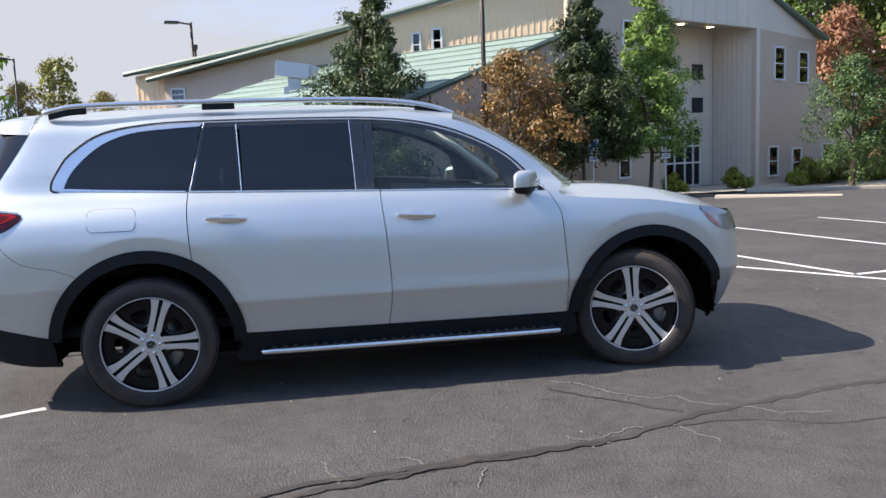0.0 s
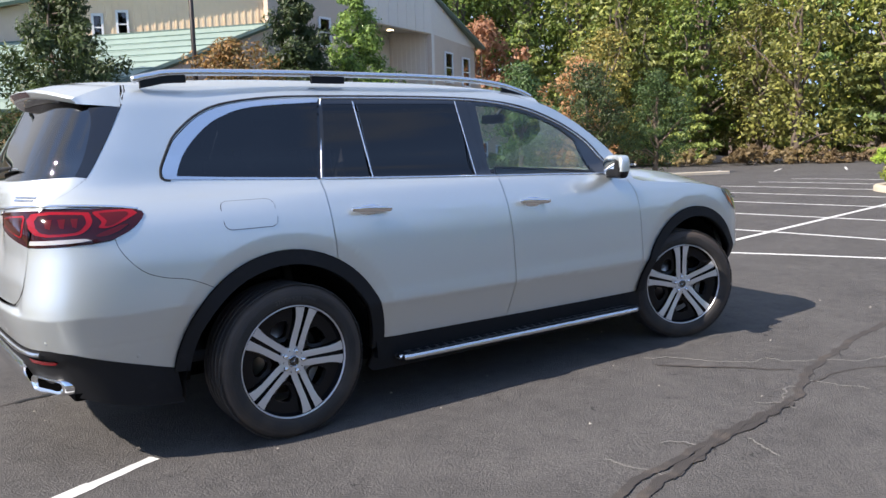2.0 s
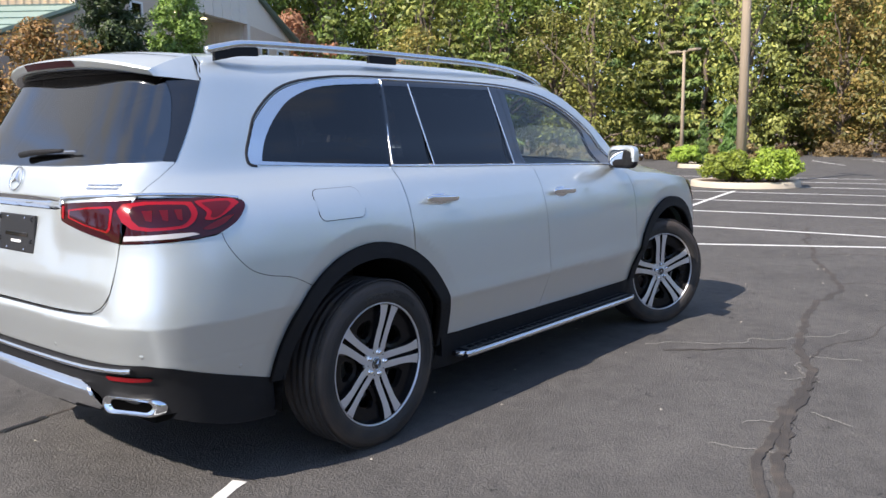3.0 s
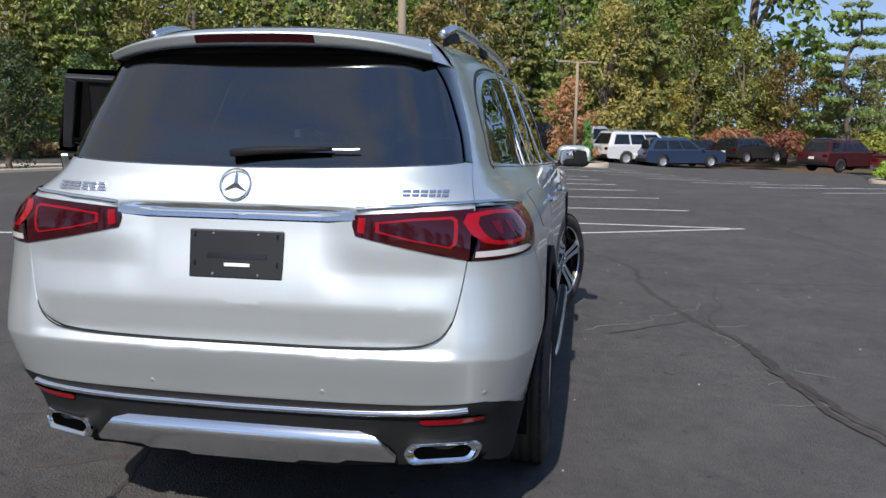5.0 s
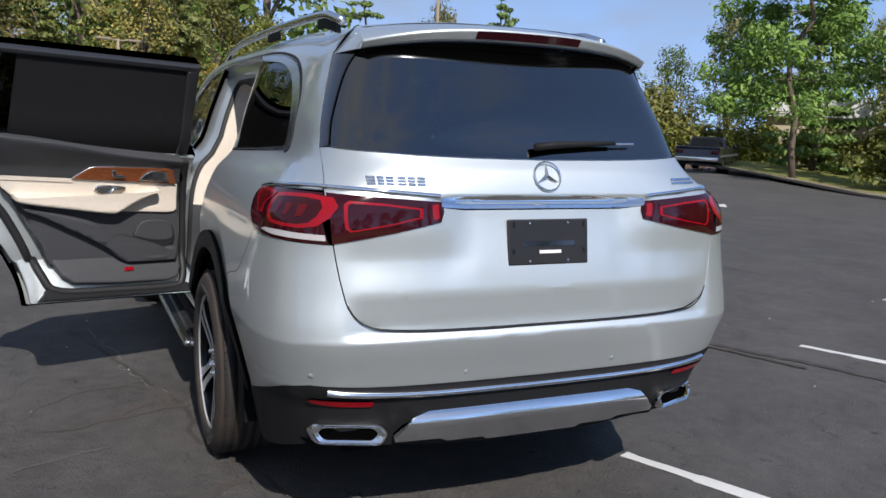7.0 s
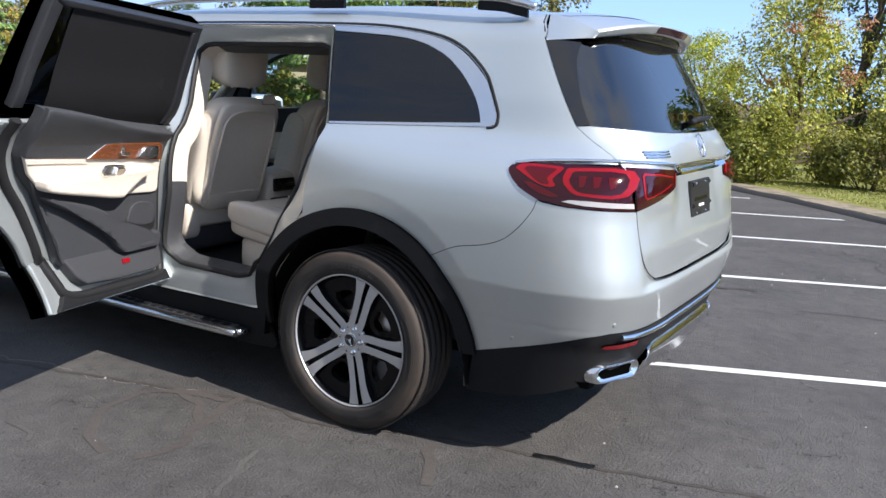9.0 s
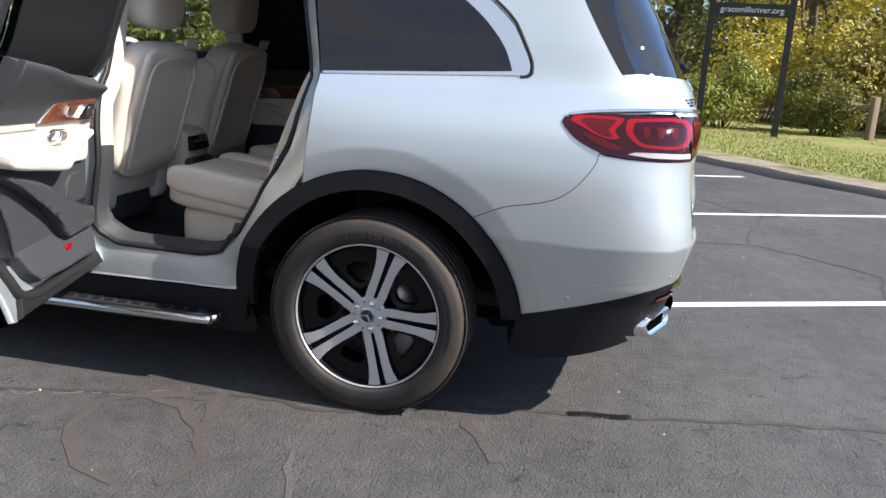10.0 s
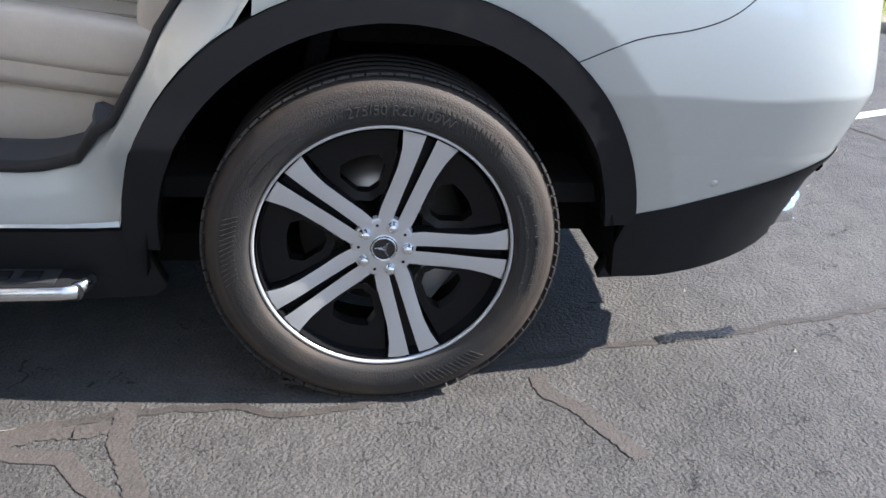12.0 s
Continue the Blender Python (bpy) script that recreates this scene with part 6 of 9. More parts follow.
bm = pillow((.55, .24, .22), (1.50, 0, .83), e=.3)
part("centre_console", bm, LEATHER, suv, "cream centre console")
bm = bmesh.new()
box(bm, (.62, .20, .34), (1.50, 0, .62), bevel=.02)
part("console_base", smooth(bm), DARK_TRIM, suv)
bm = bmesh.new()
box(bm, (.03, .17, .075), (1.225, 0, .86), turn=Matrix.Rotation(radians(12), 4, "Y"), bevel=.008)
vent = part("console_vent", smooth(bm), GLOSS_BLACK, suv, "black rear air vents")
for y in (-.042, .042):
    for k in range(3):
        bm = bmesh.new()
        box(bm, (.006, .066, .005), (1.205 + .004 * k, y, .843 + .018 * k))
        part("vent_slat", bm, CLAD, vent)
# dashboard and steering wheel
bm = pillow((.42, 1.46, .30), (2.47, 0, 1.05), e=.35)
part("dashboard", bm, DARK_TRIM, suv, "charcoal dashboard")
bm = pillow((.30, 1.44, .12), (2.38, 0, .90), e=.4)
part("dashboard_lower", bm, LEATHER, suv)
bm = bmesh.new()
box(bm, (.03, .78, .14), (2.25, .18, 1.17), turn=Matrix.Rotation(radians(-14), 4, "Y"), bevel=.010)
part("dash_screen", smooth(bm), GLOSS_BLACK, suv, "wide dark display")
bm = bmesh.new()
m = Matrix.Translation((2.06, .375, 1.07)) @ Matrix.Rotation(radians(-24), 4, "Y")
tube(bm, [m @ Vector((0, .185 * math.cos(2 * math.pi * k / 40), .185 * math.sin(2 * math.pi * k / 40))) for k in range(41)], .016, 8, caps=False)
wheel_ring = part("steering_wheel", smooth(bm), DARK_TRIM, suv, "dark leather steering wheel")
bm = pillow((.06, .15, .13), (0, 0, 0), e=.5)
bm.transform(m)
part("wheel_boss", bm, DARK_TRIM, wheel_ring)
for t in (0, 180, 270):
    bm = bmesh.new()
    tube(bm, [m @ Vector((0, .06 * math.cos(radians(t)), .06 * math.sin(radians(t)))), m @ Vector((0, .18 * math.cos(radians(t)), .18 * math.sin(radians(t))))], .014, 8)
    part("wheel_spoke", bm, SATIN, wheel_ring)
bm = bmesh.new()
box(bm, (.02, .24, .065), (2.12, 0, 1.60), bevel=.015)
tube(bm, [(2.12, 0, 1.60), (2.2, 0, 1.67)], .012, 8)
part("cabin_mirror", smooth(bm), DARK_TRIM, suv)
for s in (1, -1):
    bm = bmesh.new()
    tube(bm, spl([(1.22, s * .60, 1.655), (1.15, s * .585, 1.625), (1.0, s * .585, 1.62), (.93, s * .60, 1.655)], 5), .011, 8)
    part("grab_handle", smooth(bm), HEADLINER, suv)
    # pillar between the doors, inside
    bm = bmesh.new()
    box(bm, (.10, .07, .75), (1.40, s * .77, .86), bevel=.02)
    box(bm, (.10, .05, .44), (1.36, s * .655, 1.46), turn=Matrix.Rotation(s * radians(18), 4, "X"), bevel=.02)
    part("pillar_cover", smooth(bm), LEATHER, suv)
    bm = bmesh.new()
    tube(bm, [(2.60, s * .745, 1.24), (2.25, s * .66, 1.50), (2.0, s * .60, 1.64)], .03, 8)
    part("windscreen_pillar_cover", smooth(bm), HEADLINER, suv)


# ---- the place: ground, lot, verge ----
U, V = Vector((0.879, 0.477, 0)), Vector((0.477, -0.879, 0))


def uv(u, v, z=0.0):
    p = U * u + V * v
    return Vector((p.x, p.y, z))


def fall(x, y):
    """The lot drains gently towards the hall."""
    return -0.42 * ease((y - 7) / 19) + dip(x, y) + lean(x, y)


def lean(x, y):
    """Along the bays the lot and its verge slope down a little."""
    u, v = U.x * x + U.y * y, V.x * x + V.y * y
    return -0.024 * min(max(v - 2.5, 0.0), 20.0) * ease((12 - u) / 9)


def dip(x, y):
    """Past the second row the lot falls away, most of all towards the far cars."""
    return -(0.22 + 0.46 * ease((2 - y) / 10)) * ease((x - 14) / 24)


GRASS_SOIL = mat("verge_turf", (0.185, 0.195, 0.040), 0.9, vary=0.3, grain=25, broad=0.8, bump=0.6, bump_scale=60, dirt=((0.27, 0.22, 0.085), 0.9, 0.50))
LITTER = mat("leaf_litter", (0.11, 0.065, 0.035), 0.95, vary=0.35, grain=9, broad=0.5, bump=0.8, bump_scale=14, dirt=((0.10, 0.12, 0.03), 0.25, 0.55))
GRAVEL = mat("gravel_edge", (0.25, 0.205, 0.145), 0.95, vary=0.8, grain=38, broad=7, bump=1.0, bump_scale=45, dirt=((0.085, 0.085, 0.045), 1.7, 0.50))
KERB = mat("pale_concrete_kerb", (0.46, 0.40, 0.31), 0.85, vary=0.15, grain=40, bump=0.3, bump_scale=80)
BERM = mat("asphalt_berm", (0.016, 0.015, 0.015), 0.95, vary=0.5, bump=1.0, bump_scale=30, dirt=((0.10, 0.085, 0.06), 4.0, 0.68))
BLADE = mat("grass_blade", (0.225, 0.245, 0.045), 0.6, vary=0.25, island=0.4)

bm = bmesh.new()
rows = []
for i in range(49):
    t = 2 * math.pi * i / 48
    rows.append(t)
rings = [[bm.verts.new((r * math.cos(t), r * math.sin(t), -1.15 if r < 300 else -1.2)) for t in rows[:-1]] for r in (40, 90, 200, 700, 2500)]
mid = bm.verts.new((0, 0, -1.15))
for k in range(48):
    bm.faces.new((mid, rings[0][k], rings[0][(k + 1) % 48]))
for a, b in zip(rings, rings[1:]):
    for k in range(48):
        bm.faces.new((a[k], b[k], b[(k + 1) % 48], a[(k + 1) % 48]))
tagged(part("ground", bm, LITTER), "brown leaf-littered ground reaching to the horizon", "ground", kind="structure")

# lot edge: along the verge, then round by the woods
EDGE = [(-6.7, -30), (-6.6, -6), (-6.52, 2.35), (-6.15, 5.3), (-5.95, 8.3), (-5.1, 12.8), (-3.6, 17.5), (0.5, 24.0), (8.0, 31.0), (22, 35), (38, 28), (47, 14), (50, 0), (49, -14), (44, -30)]


def lot_bm(step=1.6):
    bm = bmesh.new()
    f = bm.faces.new([bm.verts.new(uv(u, v)) for u, v in EDGE])
    f.normal_update()
    if f.normal.z < 0:
        f.normal_flip()
    bmesh.ops.triangulate(bm, faces=[f])
    for axis in (0, 1):
        for k in range(-34, 46):
            co, no = [0, 0, 0], [0, 0, 0]
            co[axis], no[axis] = k * step, 1
            bmesh.ops.bisect_plane(bm, geom=bm.verts[:] + bm.edges[:] + bm.faces[:], plane_co=co, plane_no=no)
    for v in bm.verts:
        v.co.z = fall(v.co.x, v.co.y)
    for f in bm.faces:
        f.smooth = True
    return bm


tagged(part("car_park", lot_bm(), ASPHALT), "worn dark asphalt car park with sealed cracks", "car park", kind="structure")

# verge: gravel lip, turf rising a little to the hedge
edge_path = spl([(uv(u, v).x, uv(u, v).y) for u, v in EDGE[:10]], 6)


def offset_path(path, d):
    out = []
    for i, p in enumerate(path):
        a, b = Vector(path[max(i - 1, 0)]), Vector(path[min(i + 1, len(path) - 1)])
        t = (b - a).normalized()
        out.append(Vector(p) + Vector((t.y, -t.x)) * d)
    return out


def strip_bm(d0, z0, d1, z1, rough=0.0, n=4):
    bm, prev = bmesh.new(), None
    for j in range(n + 1):
        f = j / n
        row = [bm.verts.new((p.x, p.y, lean(p.x, p.y) + z0 + (z1 - z0) * f + rough * noise.noise((p.x * .5, p.y * .5, 3)))) for p in offset_path(edge_path, d0 + (d1 - d0) * f)]
        if prev:
            for k in range(len(row) - 1):
                bm.faces.new((prev[k], prev[k + 1], row[k + 1], row[k]))
        prev = row
    bmesh.ops.recalc_face_normals(bm, faces=bm.faces[:])
    if sum(f.normal.z for f in bm.faces) < 0:
        bmesh.ops.reverse_faces(bm, faces=bm.faces[:])
    return smooth(bm, 80)


OUT = 1 if (offset_path(edge_path, 1.0)[14] - Vector((0, 0))).length > Vector(edge_path[14]).length else -1
tagged(part("gravel_edge", strip_bm(OUT * .10, .030, OUT * .85, .035, .03), GRAVEL), "strip of pale gravel and dirt along the lot", "gravel", kind="structure")
tagged(part("grass_verge", strip_bm(OUT * .50, .020, OUT * 9.5, .01, .06, 30), GRASS_SOIL), "mown green grass verge beside the lot", "grass", kind="structure")
tagged(part("hedge_bank", strip_bm(OUT * 9.2, -.04, OUT * 60, .5, .25, 6), LITTER), "rough ground under the hedges", "ground", kind="structure")
bm, prev = bmesh.new(), None
for d, z in ((-.20, -.006), (-.15, .040), (-.04, .070), (.10, .066), (.26, .02)):
    row = [bm.verts.new((p.x + .09 * noise.noise((p.x * 2.3, p.y * 2.3, d)), p.y + .09 * noise.noise((p.y * 2.3, p.x * 2.3, d + 5)), lean(p.x, p.y) + z * (.8 + .7 * noise.noise((p.x * 1.7, p.y * 1.7, 0))))) for p in offset_path(edge_path, OUT * d)]
    if prev:
        for k in range(len(row) - 1):
            bm.faces.new((prev[k], prev[k + 1], row[k + 1], row[k]))
    prev = row
bmesh.ops.recalc_face_normals(bm, faces=bm.faces[:])
tagged(part("asphalt_kerb", smooth(bm, 80), BERM), "low crumbling black asphalt kerb", "kerb", kind="structure")

# grass blades on the nearer verge
rng = np.random.default_rng(5)
vs, fs = [], []
inner_e, outer_e = offset_path(edge_path, OUT * .9), offset_path(edge_path, OUT * 7.5)
for _ in range(60000):
    k = rng.integers(8, min(38, len(inner_e) - 1))
    f = rng.random() ** 1.2
    t = rng.random()
    p = inner_e[k].lerp(inner_e[k + 1], t).lerp(outer_e[k].lerp(outer_e[k + 1], t), f)
    a, h = rng.random() * 6.28, .014 + .026 * rng.random()
    w, z = .008, .050 - .045 * f + lean(p.x, p.y)
    dx, dy = math.cos(a) * w, math.sin(a) * w
    i = len(vs)
    vs += [(p.x - dx, p.y - dy, z), (p.x + dx, p.y + dy, z), (p.x + dy * 2.5, p.y - dx * 2.5, z + h)]
    fs.append((i, i + 1, i + 2))
me = bpy.data.meshes.new("grass")
me.from_pydata(vs, [], fs)
tagged(part("grass", me, BLADE), "short green grass blades on the verge", "grass", kind="stuff")


# ---- markings, cracks ----
def painted(points, width, material, z, name, label, category, ragged=0.0, kind="structure", seed=0):
    """A strip laid on the asphalt along points."""
    r = random.Random(seed)
    pts, dense = [Vector((*p[:2], 0)) for p in points], []
    for a, b in zip(pts, pts[1:]):
        n = max(1, int((b - a).length / (.06 if ragged else .6)))
        dense += [a.lerp(b, k / n) for k in range(n)]
    dense.append(pts[-1])
    bm, prev = bmesh.new(), None
    for i, p in enumerate(dense):
        d = (dense[min(i + 1, len(dense) - 1)] - dense[max(i - 1, 0)]).normalized()
        s = Vector((-d.y, d.x, 0))
        wob = min(ragged, width * (.10 if material is LINE else .9)) * noise.noise((p.x * 7, p.y * 7, seed))
        w1, w2 = width / 2 * (1 + ragged * 2 * (r.random() - .5) * 4), width / 2 * (1 + ragged * 2 * (r.random() - .5) * 4)
        h, drop = z + fall(p.x, p.y), .0003 if material in (RUST_STAIN, SCUFF) else .0012
        row = [bm.verts.new((p + s * (wob + w1)).to_tuple()[:2] + (h - drop,)), bm.verts.new((p + s * (wob + w1 * .9)).to_tuple()[:2] + (h,)),
               bm.verts.new((p + s * (wob - w2 * .9)).to_tuple()[:2] + (h,)), bm.verts.new((p + s * (wob - w2)).to_tuple()[:2] + (h - drop,))]
        if prev:
            for k in range(3):
                bm.faces.new((prev[k], prev[k + 1], row[k + 1], row[k]))
        prev = row
    bmesh.ops.recalc_face_normals(bm, faces=bm.faces[:])
    if sum(f.normal.z for f in bm.faces) < 0:
        bmesh.ops.reverse_faces(bm, faces=bm.faces[:])
    return tagged(part(name, bm, material), label, category, kind=kind)


def bay_line(a, b, w=.085):
    painted([a, b], w, LINE, .004, "parking_line", "worn white painted parking line", "road marking")


# bays that run to the verge, a little askew of it
for k, v0 in enumerate((.43, 3.13, 5.83, 8.53, 11.23, 13.93, 16.63)):
    start = -1.0 - .05 * k
    end = float(np.interp(v0, [e[1] for e in EDGE[1:8]], [e[0] for e in EDGE[1:8]])) + (.55 if k else .9)
    worn = start - .30

    def on(u):
        return uv(u, v0 + .085 * u)
    bay_line(on(worn), on(end))
    painted([on(start + .05), on(worn)], .060, LINE, .0035, "worn_line_end", "flaking worn end of a parking line", "road marking", ragged=.06, seed=k)
# double row ahead, with its spine and slanting end line
for k in range(8):
    sx, sy = 6.8 + 2.27 * k, 1.75 + .36 * k
    bay_line((sx, sy), (sx - .17 * 5.2, sy + .985 * 5.2))
    if k:
        bay_line((sx, sy), (sx + .15 * 5.5, sy - .988 * 5.5))
bay_line((6.8, 1.75), (16.2, 3.24))
bay_line((5.3, 3.85), (9.95, -3.55))
for k in range(7):
    u = 12.5 + 2.66 * k
    bay_line(uv(u, 14.5), uv(u, 19.5))
for k in range(6):
    bay_line(uv(26 + 2.7 * k, 14), uv(26 + 2.7 * k, 19.5))
for k in range(8):
    bay_line(uv(8 + 2.7 * k, -9.5), uv(8 + 2.7 * k, -14.5))
for k in range(9):
    bay_line(uv(33, -7 + 2.7 * k), uv(38.5, -7 + 2.7 * k))
# turn arrow
bm = bmesh.new()
o = [(-.75, -.07), (.15, -.07), (.15, -.25), (.75, 0), (.15, .25), (.15, .07), (-.75, .07)]
c = Vector((9.0, -9.8, 0))
prism(bm, o, .004, lambda x, y, d: tuple(c + V * x + U * y + Vector((0, 0, d))))
bmesh.ops.recalc_face_normals(bm, faces=bm.faces[:])
tagged(part("painted_arrow", bm, LINE), "white arrow painted on the asphalt", "road marking", kind="structure")


def jag(points, amount, seed, levels=4):
    """Break a line into ever smaller kinks."""
    r = random.Random(seed)
    pts = [Vector((p[0], p[1])) for p in points]
    for k in range(levels):
        out = [pts[0]]
        for a, b in zip(pts, pts[1:]):
            d = b - a
            out += [(a + b) / 2 + Vector((-d.y, d.x)) * amount * r.uniform(-1, 1), b]
        pts = out
    return [tuple(p) for p in pts]


def crack(points, w, seed, material=None, label="dark sealed crack in the asphalt", ragged=.035, z=.003):
    if material is CRACK:
        painted(jag(points, .22, seed), w * .55, CRACK, .0024, "crack", label, "crack", ragged=.05, seed=seed)
    else:
        painted(jag(spl(points, 3), .07, seed, 3), w, material or SEALER, z, "crack", label, "crack", ragged=ragged, seed=seed)


def wander(a, b, n, amp, seed):
    r = random.Random(seed)
    a, b = Vector(a), Vector(b)
    d = (b - a)
    s = Vector((-d.y, d.x)).normalized()
    return [tuple(a + d * k / n + s * (amp * (r.random() - .5) if 0 < k < n else 0)) for k in range(n + 1)]


HAIR = "pale hairline crack in the asphalt"
# the long sealed crack past the right-hand side
LONG = [(-.9, -3.20), (-.3, -3.0), (.22, -2.79), (.7, -2.55), (1.05, -2.44), (1.55, -2.34), (2.14, -2.26), (2.45, -2.20), (2.71, -2.08), (3.02, -1.95), (3.69, -1.80), (4.4, -1.66), (5.7, -1.55), (7.4, -.85), (10, -.06)]
crack(LONG, .055, 1)
crack([(.1, -2.70), (.7, -2.45), (1.05, -2.38), (1.5, -2.31), (2.1, -2.24), (2.4, -2.2)], .045, 2, z=.0045)
crack(wander((1.0, -2.47), (1.7, -2.30), 6, .03, 3), .030, 3, z=.0058)
for i, pts in enumerate((((2.44, -1.12), (2.62, -1.30), (2.78, -1.53)), ((2.78, -1.53), (3.05, -1.64), (3.27, -1.85)), ((2.64, -2.09), (2.43, -2.13), (2.28, -2.30)), ((.94, -2.15), (.97, -2.30), (1.0, -2.44)),
                         ((1.69, -2.40), (1.64, -2.52), (1.61, -2.62)), ((2.80, -2.07), (2.86, -2.22), (2.93, -2.37)), ((2.38, -2.25), (2.28, -2.17), (2.2, -2.10)), ((1.45, -2.34), (1.40, -2.24), (1.30, -2.18)), ((3.3, -1.9), (3.5, -2.05), (3.75, -2.10)))):
    crack(pts, .013, 30 + i, CRACK, HAIR)
# brown tracks of old sealer
for i, pts in enumerate((((-.40, .86), (-.459, .997), (-.503, 1.087), (-.576, 1.193)), ((.575, .96), (.553, 1.128), (.506, 1.269), (.49, 1.40)), ((.60, 1.03), (.72, 1.05), (.90, 1.10)))):
    painted(jag(spl(pts, 3), .05, 70 + i, 3), .048, RUST_STAIN, .0032, "brown_stain", "worn brown streak of old sealer on the asphalt", "stain", ragged=.04, seed=70 + i)
crack(wander((2.35, -1.30), (2.95, -1.90), 5, .06, 50), .020, 51)
# a brown ring and a pale drag mark where wheels were turned on the spot
ring = [(.69 - .24 * math.cos(t) - .16 * math.sin(t), 1.42 + .27 * math.cos(t) - .14 * math.sin(t)) for t in [.30 * k for k in range(20)]]
painted(ring, .042, RUST_STAIN, .0030, "tyre_mark", "faint brown ring rubbed on the asphalt by a turned tyre", "stain", ragged=.05, seed=90)
painted([(.13, 1.34), (.10, 1.46), (.03, 1.60), (-.02, 1.72)], .022, SCUFF, .0034, "scuff_mark", "short pale scuff on the asphalt", "stain", ragged=.07, seed=91)
painted([(1.24, 1.70), (1.12, 1.78), (.95, 1.79), (.90, 1.84)], .020, SCUFF, .0034, "scuff_mark", "short pale scuff on the asphalt", "stain", ragged=.07, seed=92)
crack([(9.85, -4.17), (8.6, -4.5), (7.23, -4.77), (5.6, -5.1), (4.4, -5.3), (3.1, -5.4)], .030, 42)
crack([(4.9, -2.4), (5.2, -3.6), (5.45, -4.3), (5.6, -4.9)], .022, 28)
crack(wander((2.8, -2.1), (4.9, -2.4), 5, .12, 52), .014, 53)
crack(wander((5.7, -1.55), (6.4, -2.5), 4, .15, 54), .016, 55)
crack(wander((7.4, -.85), (8.6, -2.6), 5, .2, 56), .020, 57)
crack(wander((9.85, -4.17), (14, -6.5), 7, .4, 58), .030, 59)
# crack past the left-hand wheel that runs off behind the tail
crack([(2.3, 1.52), (1.58, 1.30), (1.14, 1.17), (.8, 1.06), (.47, .97), (.13, 1.00), (-.34, .80), (-.73, .71), (-.88, .68), (-1.07, .65), (-1.5, .53), (-2.06, .42), (-2.17, .36), (-3.0, .05), (-4.4, -.35)], .024, 11)
crack([(-.78, .70), (-.86, .685), (-.95, .668), (-1.03, .655)], .040, 12, DARK_STAIN, "fresh black tar on a crack", .04, .0055)
crack(wander((.7, 1.06), (2.3, 1.44), 9, .07, 13), .008, 14, CRACK, HAIR, .006, .0045)
crack([(-1.29, -2.73), (-1.6, -2.84), (-1.9, -2.9), (-2.15, -2.76), (-2.35, -2.58), (-2.68, -2.28), (-2.62, -1.95), (-2.58, -1.64), (-2.70, -1.3), (-2.79, -1.01)], .022, 18)
crack(wander((-1.89, -2.95), (-2.17, -4.29), 5, .12, 19), .018, 20)
crack(wander((-2.17, -4.29), (-3.9, -5.6), 6, .25, 25), .020, 26)
crack(wander((-2.17, -4.29), (-1.2, -6.2), 6, .25, 23), .022, 24)
crack(wander((4.5, 3.5), (12, 9), 9, .6, 43), .030, 44)
# specks of grit
PEBBLE = mat("grit", (0.30, 0.275, 0.235), 0.9, random_tone=0.4)
vs, fs = [], []
r = random.Random(3)
for _ in range(170):
    x, y = r.uniform(-5, 8), r.uniform(-6, 4)
    s = r.uniform(.003, .009)
    i = len(vs)
    for dx, dy, dz in ((-1, -1, 0), (1, -1, 0), (1, 1, 0), (-1, 1, 0), (0, 0, 1.1)):
        vs.append((x + dx * s * r.uniform(.6, 1), y + dy * s * r.uniform(.6, 1), .001 + dz * s))
    fs += [(i, i + 1, i + 4), (i + 1, i + 2, i + 4), (i + 2, i + 3, i + 4), (i + 3, i, i + 4)]
me = bpy.data.meshes.new("grit")
me.from_pydata(vs, [], fs)
tagged(part("grit", me, PEBBLE), "loose pale grit on the asphalt", "grit", kind="stuff")

# ---- plants ----
GREEN = leaf("green_leaves", (0.050, 0.092, 0.018), (0.215, 0.305, 0.050))
OLIVE = leaf("olive_leaves", (0.095, 0.112, 0.026), (0.36, 0.35, 0.085))
GOLD = leaf("yellow_leaves", (0.28, 0.25, 0.04), (0.55, 0.42, 0.06))
ORANGE = leaf("orange_leaves", (0.15, 0.130, 0.035), (0.46, 0.25, 0.07))
DARK = leaf("dark_leaves", (0.028, 0.055, 0.017), (0.105, 0.165, 0.045))
MIDGREEN = leaf("mid_green_leaves", (0.050, 0.098, 0.022), (0.260, 0.370, 0.070))
RED = leaf("red_leaves", (0.27, 0.105, 0.05), (0.42, 0.22, 0.11))
TURNING = leaf("turning_leaves", (0.105, 0.120, 0.032), (0.370, 0.265, 0.075))
PINE = leaf("pine_needles", (0.060, 0.105, 0.033), (0.235, 0.320, 0.080))
CEDAR = leaf("cedar_sprays", (0.075, 0.105, 0.026), (0.315, 0.335, 0.085))
HEDGE = leaf("hedge_leaves", (0.095, 0.135, 0.024), (0.370, 0.370, 0.052))
DRY = leaf("dry_brush_leaves", (0.15, 0.11, 0.055), (0.30, 0.215, 0.10))
LIME = leaf("lime_leaves", (0.190, 0.235, 0.030), (0.560, 0.540, 0.080))
BARK = mat("grey_bark", (0.13, 0.10, 0.075), 0.9, vary=0.3, grain=20, bump=0.8, bump_scale=30, stretch=(1, 1, .25))


